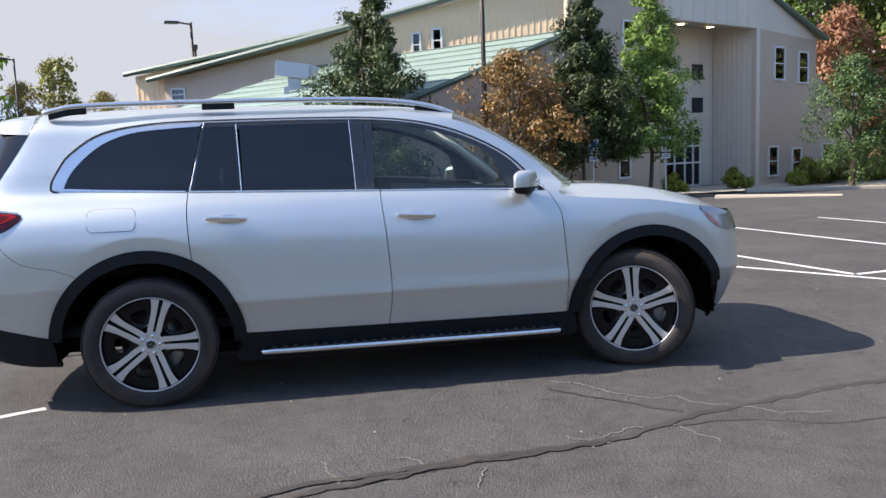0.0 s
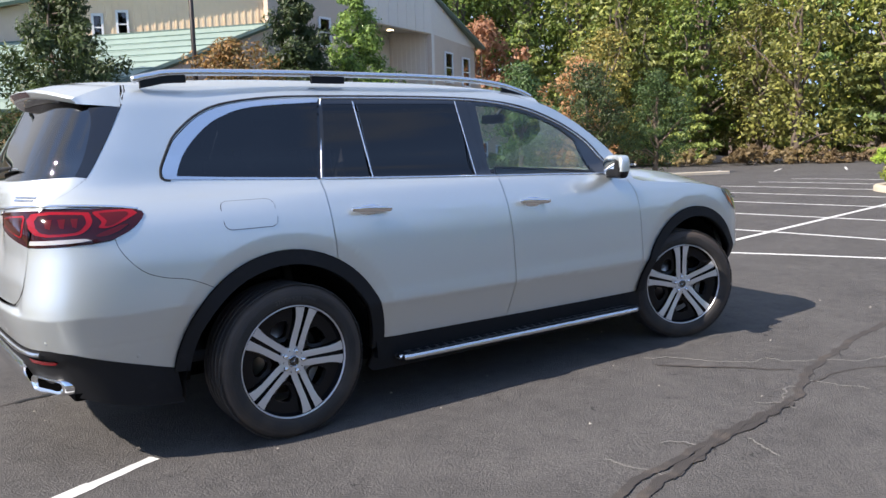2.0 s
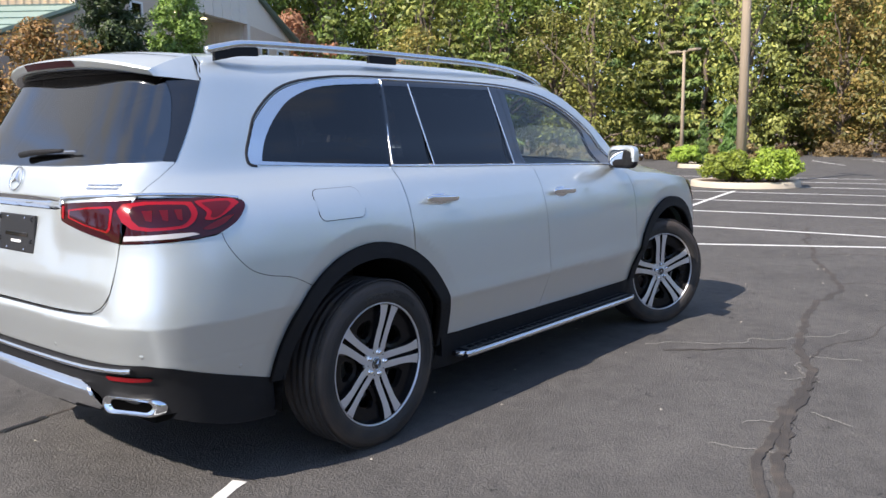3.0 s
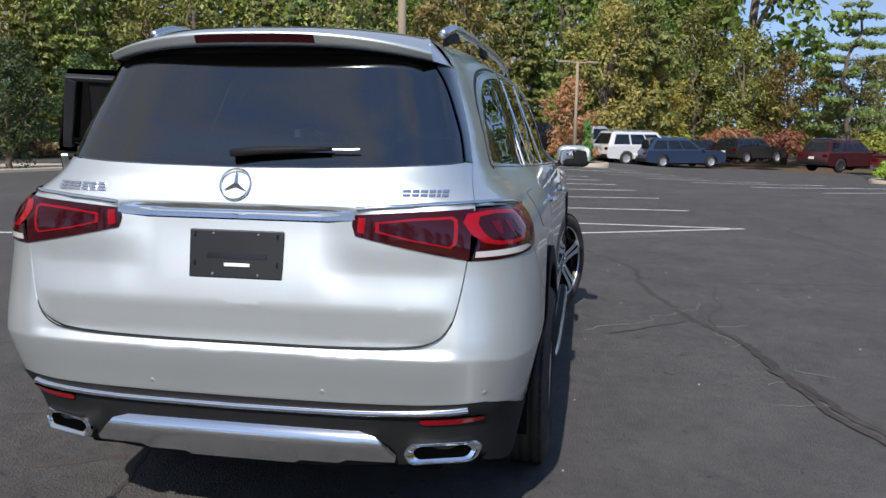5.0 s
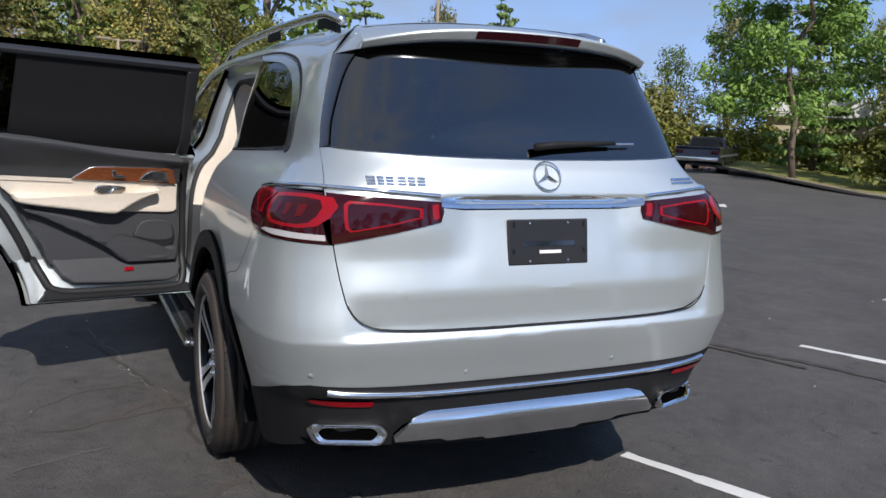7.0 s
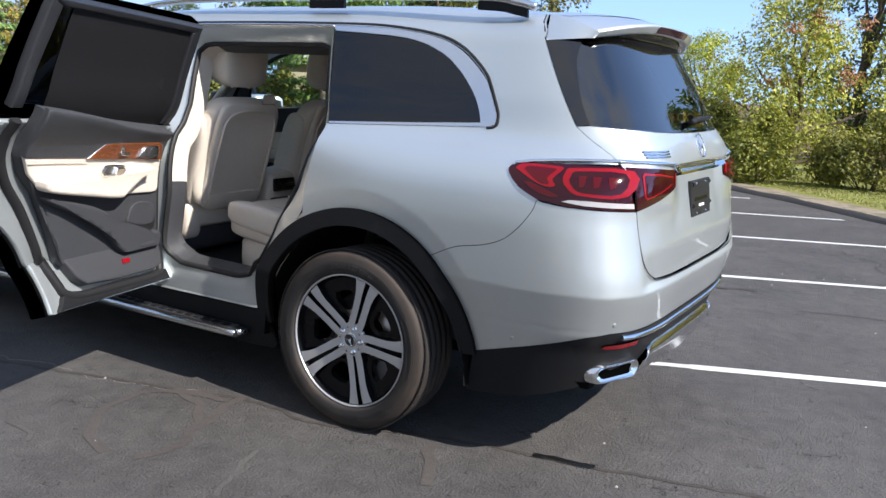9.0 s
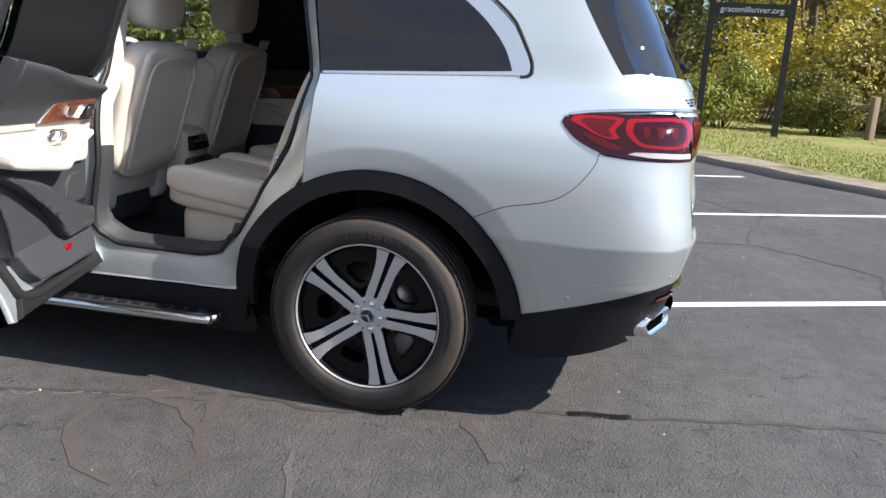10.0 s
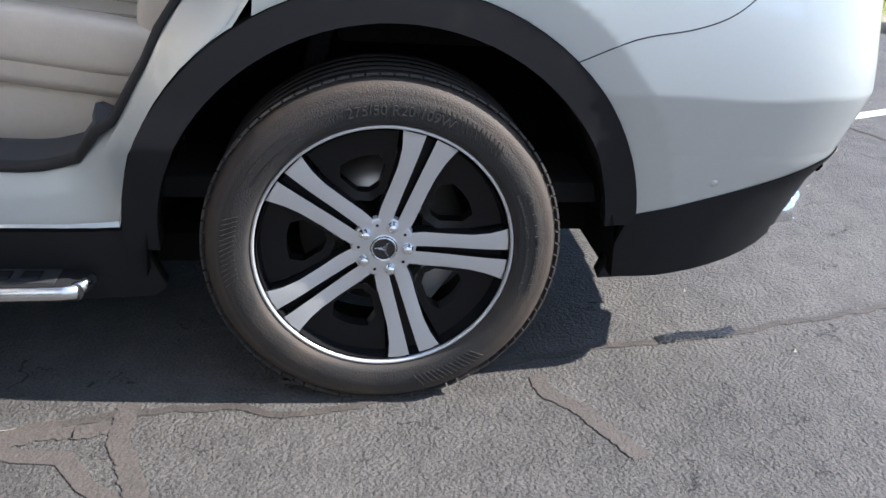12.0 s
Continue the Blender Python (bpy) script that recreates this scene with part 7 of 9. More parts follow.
def leaf_cloud(name, spots, per, size, seed, long=1.0, droop=0.0, flat=.75):
    """Many small leaf sprays round clump centres: (x, y, z, radius)."""
    g = np.random.default_rng(seed)
    sp = np.array(spots)
    n = len(sp) * per
    c = np.repeat(sp, per, 0)
    d = g.normal(size=(n, 3))
    d /= np.linalg.norm(d, axis=1)[:, None]
    d[:, 2] *= flat
    p = c[:, :3] + d * (c[:, 3] * g.random(n) ** .42)[:, None]
    a = g.normal(size=(n, 3)) * .6 + d * 1.5 + np.array([-.35, 0, .7])
    a /= np.linalg.norm(a, axis=1)[:, None]
    b = np.cross(a, g.normal(size=(n, 3)))
    b /= np.linalg.norm(b, axis=1)[:, None] + 1e-9
    b[:, 2] -= droop
    e = np.cross(a, b)
    s = (size * (.6 + .8 * g.random(n)))[:, None]
    q = np.stack([p - b * s * long, p + e * s * .5 - b * s * .1, p + b * s * long, p - e * s * .5 + b * s * .15], 1).reshape(-1, 3)
    f = np.arange(n * 4).reshape(-1, 4)
    me = bpy.data.meshes.new(name)
    me.vertices.add(n * 4)
    me.vertices.foreach_set("co", q.ravel())
    me.loops.add(n * 4)
    me.loops.foreach_set("vertex_index", f.ravel())
    me.polygons.add(n)
    me.polygons.foreach_set("loop_start", np.arange(n) * 4)
    me.update(calc_edges=True)
    return me


def limb(bm, a, b, r0, r1, r, n=5):
    pts, a, b = [], Vector(a), Vector(b)
    for k in range(n + 1):
        t = k / n
        pts.append(a.lerp(b, t) + Vector((r.uniform(-1, 1), r.uniform(-1, 1), r.uniform(-.5, .5))) * (b - a).length * .05 * math.sin(math.pi * t))
    tube(bm, pts, [r0 + (r1 - r0) * k / n for k in range(n + 1)], 7)


def broad_tree(h, spread, low, leaves, seed, label, clumps=60, per=70, size=.16, group="trees round the car park", category="tree", gap=.25):
    """A broad-leaved tree: tapered trunk, limbs, an uneven open crown."""
    r = random.Random(seed)
    e = thing("tree", (0, 0, 0), label, category, group)
    bm = bmesh.new()
    limb(bm, (0, 0, -.1), (r.uniform(-.2, .2), r.uniform(-.2, .2), h * .62), .028 * h, .010 * h, r, 7)
    spots = []
    for k in range(clumps):
        t = r.uniform(0, 6.283)
        z = low + (h - low) * (k + .5) / clumps
        w = math.sin(math.pi * min(1, .10 + .90 * (z - low) / (h - low))) ** .6
        w = max(w, .22 if z > h * .8 else .5)
        rad = spread * w * r.uniform(.25, 1.02)
        lobe = 1 + gap * math.sin(3 * t + seed) + gap * .6 * math.sin(5 * t - seed * 2 + z)
        spots.append((rad * lobe * math.cos(t), rad * lobe * math.sin(t), min(z + r.uniform(-.3, .3), h), spread * r.uniform(.20, .36)))
    for s in spots[::7]:
        limb(bm, (0, 0, max(low * .8, s[2] * .55)), (s[0] * .9, s[1] * .9, s[2]), .010 * h, .003 * h, r)
    part("trunk", smooth(bm, 50), BARK, e)
    part("crown", leaf_cloud("crown", spots, per, size, seed), leaves, e)
    return e


def conifer(h, spread, low, leaves, seed, label, tiers=16, size=.17, group="trees round the car park", ragged=.35, per=46, taper=.75, girth=.014, flat=.45):
    """A needle tree: straight trunk, tiers of drooping boughs."""
    r = random.Random(seed)
    e = thing("conifer", (0, 0, 0), label, "tree", group)
    bm = bmesh.new()
    limb(bm, (0, 0, -.1), (r.uniform(-.15, .15), r.uniform(-.15, .15), h), girth * h, .003 * h, r, 9)
    spots = []
    for k in range(tiers):
        f = k / (tiers - 1)
        z = low + (h - low) * f
        reach = spread * (1 - f) ** taper * r.uniform(1 - ragged, 1.05) + .15
        for j in range(5 if f < .7 else 3):
            t = r.uniform(0, 6.283)
            q = reach * r.uniform(.7, 1.05)
            if q > .7:
                limb(bm, (0, 0, z), (q * math.cos(t) * .9, q * math.sin(t) * .9, z - q * .05), .018, .006, r, 3)
            for m in (.45, .75, 1.0):
                spots.append((q * m * math.cos(t), q * m * math.sin(t), z + q * m * .06 + r.uniform(-.1, .1), (.20 + .16 * reach) * r.uniform(.6, 1.1)))
    part("trunk", smooth(bm, 50), BARK, e)
    part("crown", leaf_cloud("crown", spots, per, size, seed, 1.35, .15, flat), leaves, e)
    return e


def bush(w, d, h, leaves, seed, label, name="bush", per=120, size=.07, group="", clumps=26):
    r = random.Random(seed)
    e = thing(name, (0, 0, 0), label, "bush" if name == "bush" else name, group)
    spots = []
    for k in range(clumps):
        t, q = r.uniform(0, 6.283), r.random() ** .5
        z = h * (.18 + .72 * r.random() * (1 - .5 * q * q))
        spots.append((w / 2 * q * .85 * math.cos(t), d / 2 * q * .85 * math.sin(t), z, min(w, h) * r.uniform(.16, .28)))
    bm = bmesh.new()
    for s in spots[::3]:
        limb(bm, (s[0] * .15, s[1] * .15, -.03), (s[0] * .8, s[1] * .8, s[2]), .018, .005, r, 3)
    part("stem", smooth(bm, 50), BARK, e)
    part("foliage", leaf_cloud("foliage", spots, per, size, seed), leaves, e)
    return e


def put(ob, x, y, z=0.0, turn=0.0, k=1.0, tall=1.0):
    z += dip(x, y) + lean(x, y)
    ob.matrix_world = pose(x, y, z, 0, 0, turn) @ Matrix.Diagonal((k, k, k * tall, 1))
    return ob


def again(ob, x, y, z=0.0, turn=0.0, k=1.0, tall=1.0):
    z += dip(x, y) + lean(x, y)
    c = copy_thing(ob, pose(x, y, z, 0, 0, turn))
    c.matrix_basis = pose(x, y, z, 0, 0, turn) @ Matrix.Diagonal((k, k, k * tall, 1))
    return c


WOOD = "trees of the wood round the car park"
protos = [
    broad_tree(14, 3.9, 1.2, GREEN, 1, "tall green woodland tree in full leaf", 105, 60, .144, WOOD),
    broad_tree(12, 3.6, .8, OLIVE, 2, "olive-green woodland tree turning for autumn", 100, 60, .144, WOOD),
    broad_tree(15, 4.2, 2.0, GREEN, 3, "tall green woodland tree in full leaf", 110, 60, .149, WOOD),
    conifer(11, 3.1, .5, CEDAR, 4, "broad yellowish-green pine with low boughs", 17, .135, WOOD, .35, 44, .6),
    conifer(14, 3.4, .8, PINE, 5, "dark green conifer with dense boughs", 18, .148, WOOD, .35, 40),
    broad_tree(10, 3.0, .7, TURNING, 6, "woodland tree with leaves turning orange", 90, 72, .128, WOOD),
    broad_tree(13, 3.8, 1.0, OLIVE, 7, "olive-green woodland tree turning for autumn", 105, 60, .144, WOOD),
    broad_tree(8, 2.6, .6, GOLD, 8, "small tree with bright yellow leaves", 80, 70, .12, WOOD),
    broad_tree(7, 2.4, .6, RED, 9, "small tree with pinkish-red autumn leaves", 80, 70, .12, WOOD),
    broad_tree(14, 4.0, 1.2, GREEN, 10, "tall green woodland tree deep in the wood", 60, 42, .27, WOOD),
    broad_tree(12, 3.8, 1.0, OLIVE, 12, "olive-green woodland tree deep in the wood", 60, 42, .27, WOOD),
]
used = set()


def plant(i, x, y, z=0.0, turn=0.0, k=1.0, tall=1.0):
    if i in used:
        return again(protos[i], x, y, z, turn, k, tall)
    used.add(i)
    return put(protos[i], x, y, z, turn, k, tall)


r = random.Random(11)


def belt_of(az0, az1, d0, d1, step, kinds, k0=.85, k1=1.2, centre=(0, 0), z=-.3):
    az = az0
    while (az < az1) if az1 > az0 else (az > az1):
        d = r.uniform(d0, d1)
        spot = (r.choice(kinds), centre[0] + d * math.cos(radians(az)), centre[1] + d * math.sin(radians(az)), z, r.uniform(0, 360), r.uniform(k0, k1), r.uniform(.9, 1.12))
        # no trees where the cars stand at the edge of the lot
        if not (40 < spot[1] < 59 and -15 < spot[2] < -5.5):
            plant(*spot)
        az += math.copysign(step, az1 - az0) * r.uniform(.6, 1.4)


# the wood behind the bays, two deep, from beside the hall round to the far cars
belt_of(54, -13, 48, 52, 3.4, [3, 1, 3, 5, 0, 6, 4, 3], .75, 1.0)
belt_of(55, -15, 55, 60, 3.6, [0, 2, 6, 0, 4, 1, 2], 1.0, 1.3)
belt_of(58, -14, 66, 72, 3.2, [9, 10, 9], 1.2, 1.55)
# low trees and pines round to the verge
belt_of(-13, -40, 62, 68, 3.4, [1, 5, 6, 5, 7], .66, .86)
belt_of(-12, -36, 76, 84, 3.0, [10, 10, 9], .62, .80)
belt_of(-40, -62, 48, 56, 4.0, [1, 6, 0, 3, 5, 7], .5, .75)
belt_of(-56, -69, 36, 42, 4.5, [0, 6, 1], .62, .82)
belt_of(-70, -86, 78, 88, 2.6, [10, 9, 10], .34, .46)
belt_of(-87, -98, 40, 50, 3.2, [4, 4, 0, 4], .72, .98, z=-.5)
belt_of(-98, -128, 31, 38, 4.5, [7, 5, 6, 7, 1], .7, .95, z=-.5)
belt_of(-99, -130, 46, 54, 5.5, [9, 10], .9, 1.2)
# behind the walk, seen in the glass alone
belt_of(132, 244, 52, 66, 9.0, [9, 10, 9], .7, 1.0)
# beyond the hall
belt_of(95, 116, 60, 66, 2.4, [10, 9, 5, 10], .66, .84)
# behind the cars at the edge of the lot
for i, x, y, t, k in ((1, 61.5, -5.0, 10, .95), (6, 62.5, -8.6, 80, .85), (1, 62.0, -12.2, 150, .8), (5, 61.5, -15.4, 200, .8), (6, 66.0, -10.4, 260, 1.0), (0, 67.0, -6.8, 300, 1.0)):
    plant(i, x, y, -.3, t, k)
# trees that stand out
plant(8, 31.5, 36.0, -.4, 0, 1.15, 1.1)
plant(8, 33.0, 29.0, -.3, 60, .85)
plant(5, 36.5, 30.5, -.3, 120, .8)
plant(7, 49.5, -5.2, -.2, 0, .72)
plant(5, 46.7, -2.1, -.2, 40, .9)
plant(7, 34.9, -21.4, -.2, 70, .72)
plant(8, 41.0, -0.2, -.2, 30, .62)
tall_pine = conifer(12.5, 3.4, 2.4, PINE, 31, "tall thin pine with sparse boughs against the sky", 13, .10, WOOD, .6, 50)
put(tall_pine, 56.0, -18.0, -.3, 0, 1.06)
again(tall_pine, 45.1, -24.3, -.3, 90, .80, .95)
again(protos[4], 40.5, -21.4, -.3, 10, .68)
big_pine = conifer(11.5, 4.3, 2.6, MIDGREEN, 33, "large open pine with spreading boughs at the edge of the lot", 15, .085, WOOD, .45, 150, .5, .013, .75)
put(big_pine, 20.9, -24.4, .1, 40)
again(protos[4], 25.1, -29.9, -.2, 200, .82)
again(protos[3], 17.2, -26.7, -.1, 130, .85)
again(protos[1], 14.0, -26.3, -.1, 20, .62)
maple = broad_tree(4.3, 1.9, .35, LIME, 41, "young maple with yellow-green leaves, reddish at the top", 130, 120, .044, WOOD)
put(maple, 1.35, -18.1, -.02, 0, 1.0, 1.04)
rr = random.Random(44)
part("red_sprays", leaf_cloud("red_sprays", [(rr.uniform(-1.5, 1.5), rr.uniform(-1.2, 1.2), rr.uniform(2.2, 3.9), .26) for _ in range(13)], 70, .045, 45), RED, maple, "sprays of reddish leaves")
again(maple, 4.3, -21.0, -.02, 80, .85)
plant(7, -5.6, -23.5, -.1, 30, .8)
plant(7, -9.5, -21.0, -.1, 130, .72)
plant(5, -6.8, -27.0, -.1, 10, .8)
plant(1, -1.8, -28.0, -.1, 99, .9)

# hedges along the verge and by the far cars
hedge = bush(3.0, 2.0, 2.3, HEDGE, 51, "loose green hedge with yellowing leaves", "hedge", 270, .049, "hedges along the verge", 46)
put(hedge, -.6, -16.4, -.02, 0, .8)
for x, y, t, k in ((-2.9, -17.2, 40, 1.0), (1.6, -16.0, 80, .95), (-5.0, -17.0, 120, .9), (3.6, -17.8, 10, 1.1), (6.0, -19.6, 60, 1.1), (8.2, -21.6, 33, 1.1), (10.4, -23.2, 77, 1.1)):
    again(hedge, x, y, -.02, t, k * .8)
brush = bush(2.8, 2.2, 2.0, TURNING, 52, "tangle of brown and green brushwood", "bush", 190, .055, "brushwood behind the fence", 36)
put(brush, -7.6, -17.6, -.05)
golden = bush(4.4, 2.8, 3.6, GOLD, 57, "tall tangle of golden autumn leaves", "bush", 130, .062, "brushwood behind the fence", 48)
put(golden, -7.2, -20.6, -.05)
for x, y, t, k in ((-10.2, -19.6, 70, 1.1), (-4.4, -21.6, 150, .9), (-13.4, -18.6, 20, 1.2)):
    again(golden, x, y, -.05, t, k)
for x, y, t, k in ((-9.9, -16.4, 50, .9), (-12.0, -15.0, 90, 1.0), (-6.6, -20.0, 140, 1.3), (-10.8, -19.4, 10, 1.4), (-14.6, -16.3, 44, 1.3), (-8.8, -23, 60, 1.6)):
    again(brush, x, y - .6, -.05, t, k)
dark_hedge = bush(4.2, 2.6, 3.0, HEDGE, 53, "dense dark green hedge", "hedge", 80, .12, "hedges by the far cars", 50)
put(dark_hedge, 35.6, -28.5, -.1)
for x, y, t, k in ((39.0, -27.0, 30, 1.0), (32.6, -29.8, 60, 1.0), (29.8, -30.9, 110, 1.0), (26.6, -31.7, 10, 1.0), (42.6, -25.0, 70, 1.0), (23.2, -32.0, 50, 1.0), (46.6, -22.1, 90, .9), (49.5, -18.2, 40, .9), (60.5, -7.0, 20, 1.1), (60.8, -16.6, 75, 1.0), (60.0, -3.6, 55, 1.1)):
    again(dark_hedge, x, y, -.1, t, k)
rust = bush(5.2, 3.0, 2.6, RED, 54, "wide rust-coloured shrub behind the far cars", "bush", 110, .11, "rust-coloured shrubs", 46)
put(rust, 57.6, -10.6, -.1, 0, 1.1)
again(rust, 57.8, -13.9, -.1, 60, 1.05)
willow = bush(7, 5, 5.2, OLIVE, 55, "pale straggling tree in thin leaf", "bush", 110, .14, "straggling trees by the far cars", 60)
put(willow, 38.7, -30.9, -.1)
again(willow, 44.2, -28.6, -.1, 77, .9)
scrub = bush(5.0, 2.6, 1.3, DRY, 56, "low brown scrub at the edge of the wood", "bush", 70, .12, "scrub at the edge of the wood", 30)
put(scrub, 46.0, 4.0, -.3)
for k in range(20):
    az = 50 - 3.3 * k
    spot = (46.5 * math.cos(radians(az)) + r.uniform(-1, 1), 46.5 * math.sin(radians(az)), -.35, r.uniform(0, 360), r.uniform(.7, 1.1))
    if az > -2:
        again(scrub, *spot)


# ---- planted islands and lamp posts ----
POLE = mat("weathered_timber_pole", (0.30, 0.24, 0.17), 0.85, vary=0.2, grain=20, bump=0.4, stretch=(1, 1, .1))
STEEL = mat("bronze_steel", (0.05, 0.042, 0.036), 0.5, metal=0.4)
SOIL = mat("bark_mulch", (0.10, 0.06, 0.035), 0.95, vary=0.4, bump=0.8)
CONE = leaf("dense_column_leaves", (0.057, 0.133, 0.028), (0.133, 0.247, 0.048))
BOX = leaf("clipped_bush_leaves", (0.133, 0.209, 0.023), (0.380, 0.494, 0.057))

column = thing("columnar_shrub", (0, 0, 0), "narrow upright green evergreen shrub", "shrub", "columnar shrubs on the islands")
rr = random.Random(8)
part("foliage", leaf_cloud("foliage", [(rr.uniform(-.12, .12), rr.uniform(-.12, .12), .15 + 1.75 * k / 26, .20 - .004 * k) for k in range(27)], 150, .045, 8, 1.6, -.5), CONE, column)
bm = bmesh.new()
limb(bm, (0, 0, -.05), (0, 0, 1.6), .03, .01, rr)
part("stem", bm, BARK, column)
round_bush = bush(1.25, 1.25, .92, BOX, 61, "rounded bright green bush", "bush", 240, .045, "bushes on the islands", 34)


def island(x, y, rad, z=0.0):
    bm = bmesh.new()
    lathe(bm, [(rad, -.1), (rad, .11), (rad - .03, .145), (rad - .15, .15), (rad - .17, .12)], 40)
    bm.transform(Matrix.Rotation(radians(90), 4, "X"))
    for v in bm.verts:
        v.co.z = abs(v.co.z) if v.co.z > -.09 and abs(v.co.z) > .05 else v.co.z
    e = thing("kerbed_island", (x, y, z + dip(x, y)), "round planting island with a pale concrete kerb", "kerb", "planting islands", "structure")
    ring = part("kerb_ring", smooth(bm, 40), KERB, e)
    bm = bmesh.new()
    bmesh.ops.create_circle(bm, cap_ends=True, radius=rad - .16, segments=32, matrix=Matrix.Translation((0, 0, .125)))
    part("mulch_bed", bm, SOIL, e)
    return e


def lamp_post(x, y, h, arms, name="lamp_post", label="weathered parking lot lamp post", z=0.0, turn=0.0, material=None, r0=.10, drop=.0):
    e = thing(name, (x, y, z + dip(x, y)), label, "lamp post", "lamp posts of the car park", turn=turn)
    bm = bmesh.new()
    tube(bm, [(0, 0, -.2), (0, 0, h * .5), (0, 0, h)], [r0, r0 * .85, r0 * .7], 12)
    part("pole", smooth(bm, 40), material or POLE, e)
    bm = bmesh.new()
    lathe(bm, [(r0 * 2.2, 0), (r0 * 2.2, .04), (r0 * 1.1, .06)], 16)
    bm.transform(Matrix.Rotation(radians(-90), 4, "X"))
    for v in bm.verts:
        v.co.z = abs(v.co.z)
    part("base_plate", smooth(bm), STEEL, e)
    for s in arms:
        bm = bmesh.new()
        tube(bm, [(0, 0, h - .08), (s * .45, 0, h - .02)], .035, 8)
        arm = part("arm", bm, material or POLE, e)
        bm = bmesh.new()
        box(bm, (.55, .30, .10), (s * .72, 0, h - .02), bevel=.03)
        head = part("lamp_head", smooth(bm), STEEL if material is STEEL else POLE, e)
    return e


island(18.2, 3.7, 1.30)
lamp_post(17.9, 3.72, 7.6, (-1, 1), turn=40, r0=.13, label="tall tan lamp post standing in a planting island")
put(round_bush, 17.6, 3.9, .12)
again(round_bush, 17.9, 2.95, .12, 90, 1.08)
put(column, 18.6, 4.25, .12, 0, .95)
island(30.5, 9.4, 1.3)
again(column, 30.3, 9.6, .12, 0, .9)
again(round_bush, 29.9, 10.2, .12, 30, 1.0)
lamp_post(33.5, 11.9, 5.0, (-1, 1), turn=60, label="distant lamp post with a crossbar head", r0=.09)
island(35.5, -0.7, 1.4)
again(column, 35.3, -1.1, .12, 0, 1.0)
again(round_bush, 35.0, -0.3, .12, 0, .9)
lamp_post(36.0, -0.5, 4.7, (-1, 1), turn=-65, label="distant lamp post with a crossbar head", r0=.09)
island(31.3, -13.4, 1.4)
again(column, 30.9, -13.9, .12, 20, 1.1)
again(round_bush, 31.1, -12.8, .12, 0, 1.1)
lamp_post(31.4, -13.5, 8.2, (1,), turn=-30, label="tall slim lamp post on a planting island", r0=.09)
lamp_post(-2.3, 28.6, 7.05, (-1,), turn=12, material=STEEL, label="dark steel lamp post with one lamp head", r0=.07, z=-.3)
lamp_post(-12.6, 42, 7.3, (-1,), turn=12, material=STEEL, label="dark steel lamp post with one lamp head", r0=.07, z=-.3)
lamp_post(7.0, 18.8, 8.2, (-1,), turn=12, material=STEEL, label="dark steel lamp post with one lamp head", r0=.08, z=-.3)

# ---- the hall ----
TAN = mat("tan_metal_siding", (0.56, 0.45, 0.35), 0.7, vary=0.06, grain=8, broad=.3, dirt=((0.44, 0.36, 0.28), .35, .56))
CREAM = mat("cream_metal_siding", (0.80, 0.61, 0.39), 0.55, vary=0.06, grain=8, broad=.3)
PALE = mat("pale_grey_siding", (0.70, 0.64, 0.55), 0.6, vary=0.06, grain=8, broad=.3)
GREEN_ROOF = mat("pale_green_metal_roof", (0.33, 0.43, 0.37), 0.45, metal=0.2, vary=0.1, grain=3, broad=.4)
GREEN_TRIM = mat("green_roof_trim", (0.10, 0.15, 0.12), 0.5)
FRAME = mat("white_window_frame", (0.72, 0.72, 0.70), 0.5)
PANE = glass("window_pane", (0.05, 0.06, 0.07), 1.6)
SKY_BACKING = mat("pale_sky_backing", (0.22, 0.25, 0.27), 0.8)
OPENING_SHADE = mat("painted_opening_shade", (0.03, 0.03, 0.032), 0.9)
SOFFIT = mat("soffit_board", (0.42, 0.38, 0.32), 0.7)
GLOW = bpy.data.materials.new("soffit_lamp")
GLOW.use_nodes = True
GLOW.node_tree.nodes["Principled BSDF"].inputs["Emission Color"].default_value = (1, .85, .6, 1)
GLOW.node_tree.nodes["Principled BSDF"].inputs["Emission Strength"].default_value = 2.5
GALV = mat("galvanised_steel", (0.55, 0.56, 0.57), 0.35, metal=0.8, vary=0.1)

hall = thing("hall_building", (0, 0, 0), "large two-storey metal-clad hall in tan and cream with green roofs", "building")


def wall_frame(p0, az):
    d = Vector((math.cos(radians(az)), math.sin(radians(az)), 0))
    return Vector((*p0, 0)), d, Vector((d.y, -d.x, 0))


def wall(p0, az, outline, material, name="wall", thick=.2, rib=0.0, flip=1):
    """A clad wall: an outline of (along, height) on a vertical plane, with raised ribs."""
    o, d, n = wall_frame(p0, az)
    n = n * flip
    bm = bmesh.new()
    prism(bm, outline, -thick, lambda a, z, t: tuple(o + d * a + Vector((0, 0, z)) + n * t))
    bmesh.ops.recalc_face_normals(bm, faces=bm.faces[:])
    w = part(name, bm, material, hall)
    if not rib:
        return o, d, n
    # ribs
    lo, hi = min(a for a, _ in outline), max(a for a, _ in outline)
    bm = bmesh.new()
    a = lo + rib / 2
    while a < hi:
        zs = []
        for (a0, z0), (a1, z1) in zip(outline, outline[1:] + outline[:1]):
            if (a0 - a) * (a1 - a) < 0:
                zs.append(z0 + (z1 - z0) * (a - a0) / (a1 - a0))
        zs.sort()
        for z0, z1 in zip(zs[::2], zs[1::2]):
            c = o + d * a + n * .008 + Vector((0, 0, (z0 + z1) / 2))
            box(bm, (.05, .02, z1 - z0), c, turn=Matrix.Rotation(math.atan2(d.y, d.x), 4, "Z"))
        a += rib
    tagged(part("siding_ribs", bm, material, w), kind="stuff")
    return o, d, n


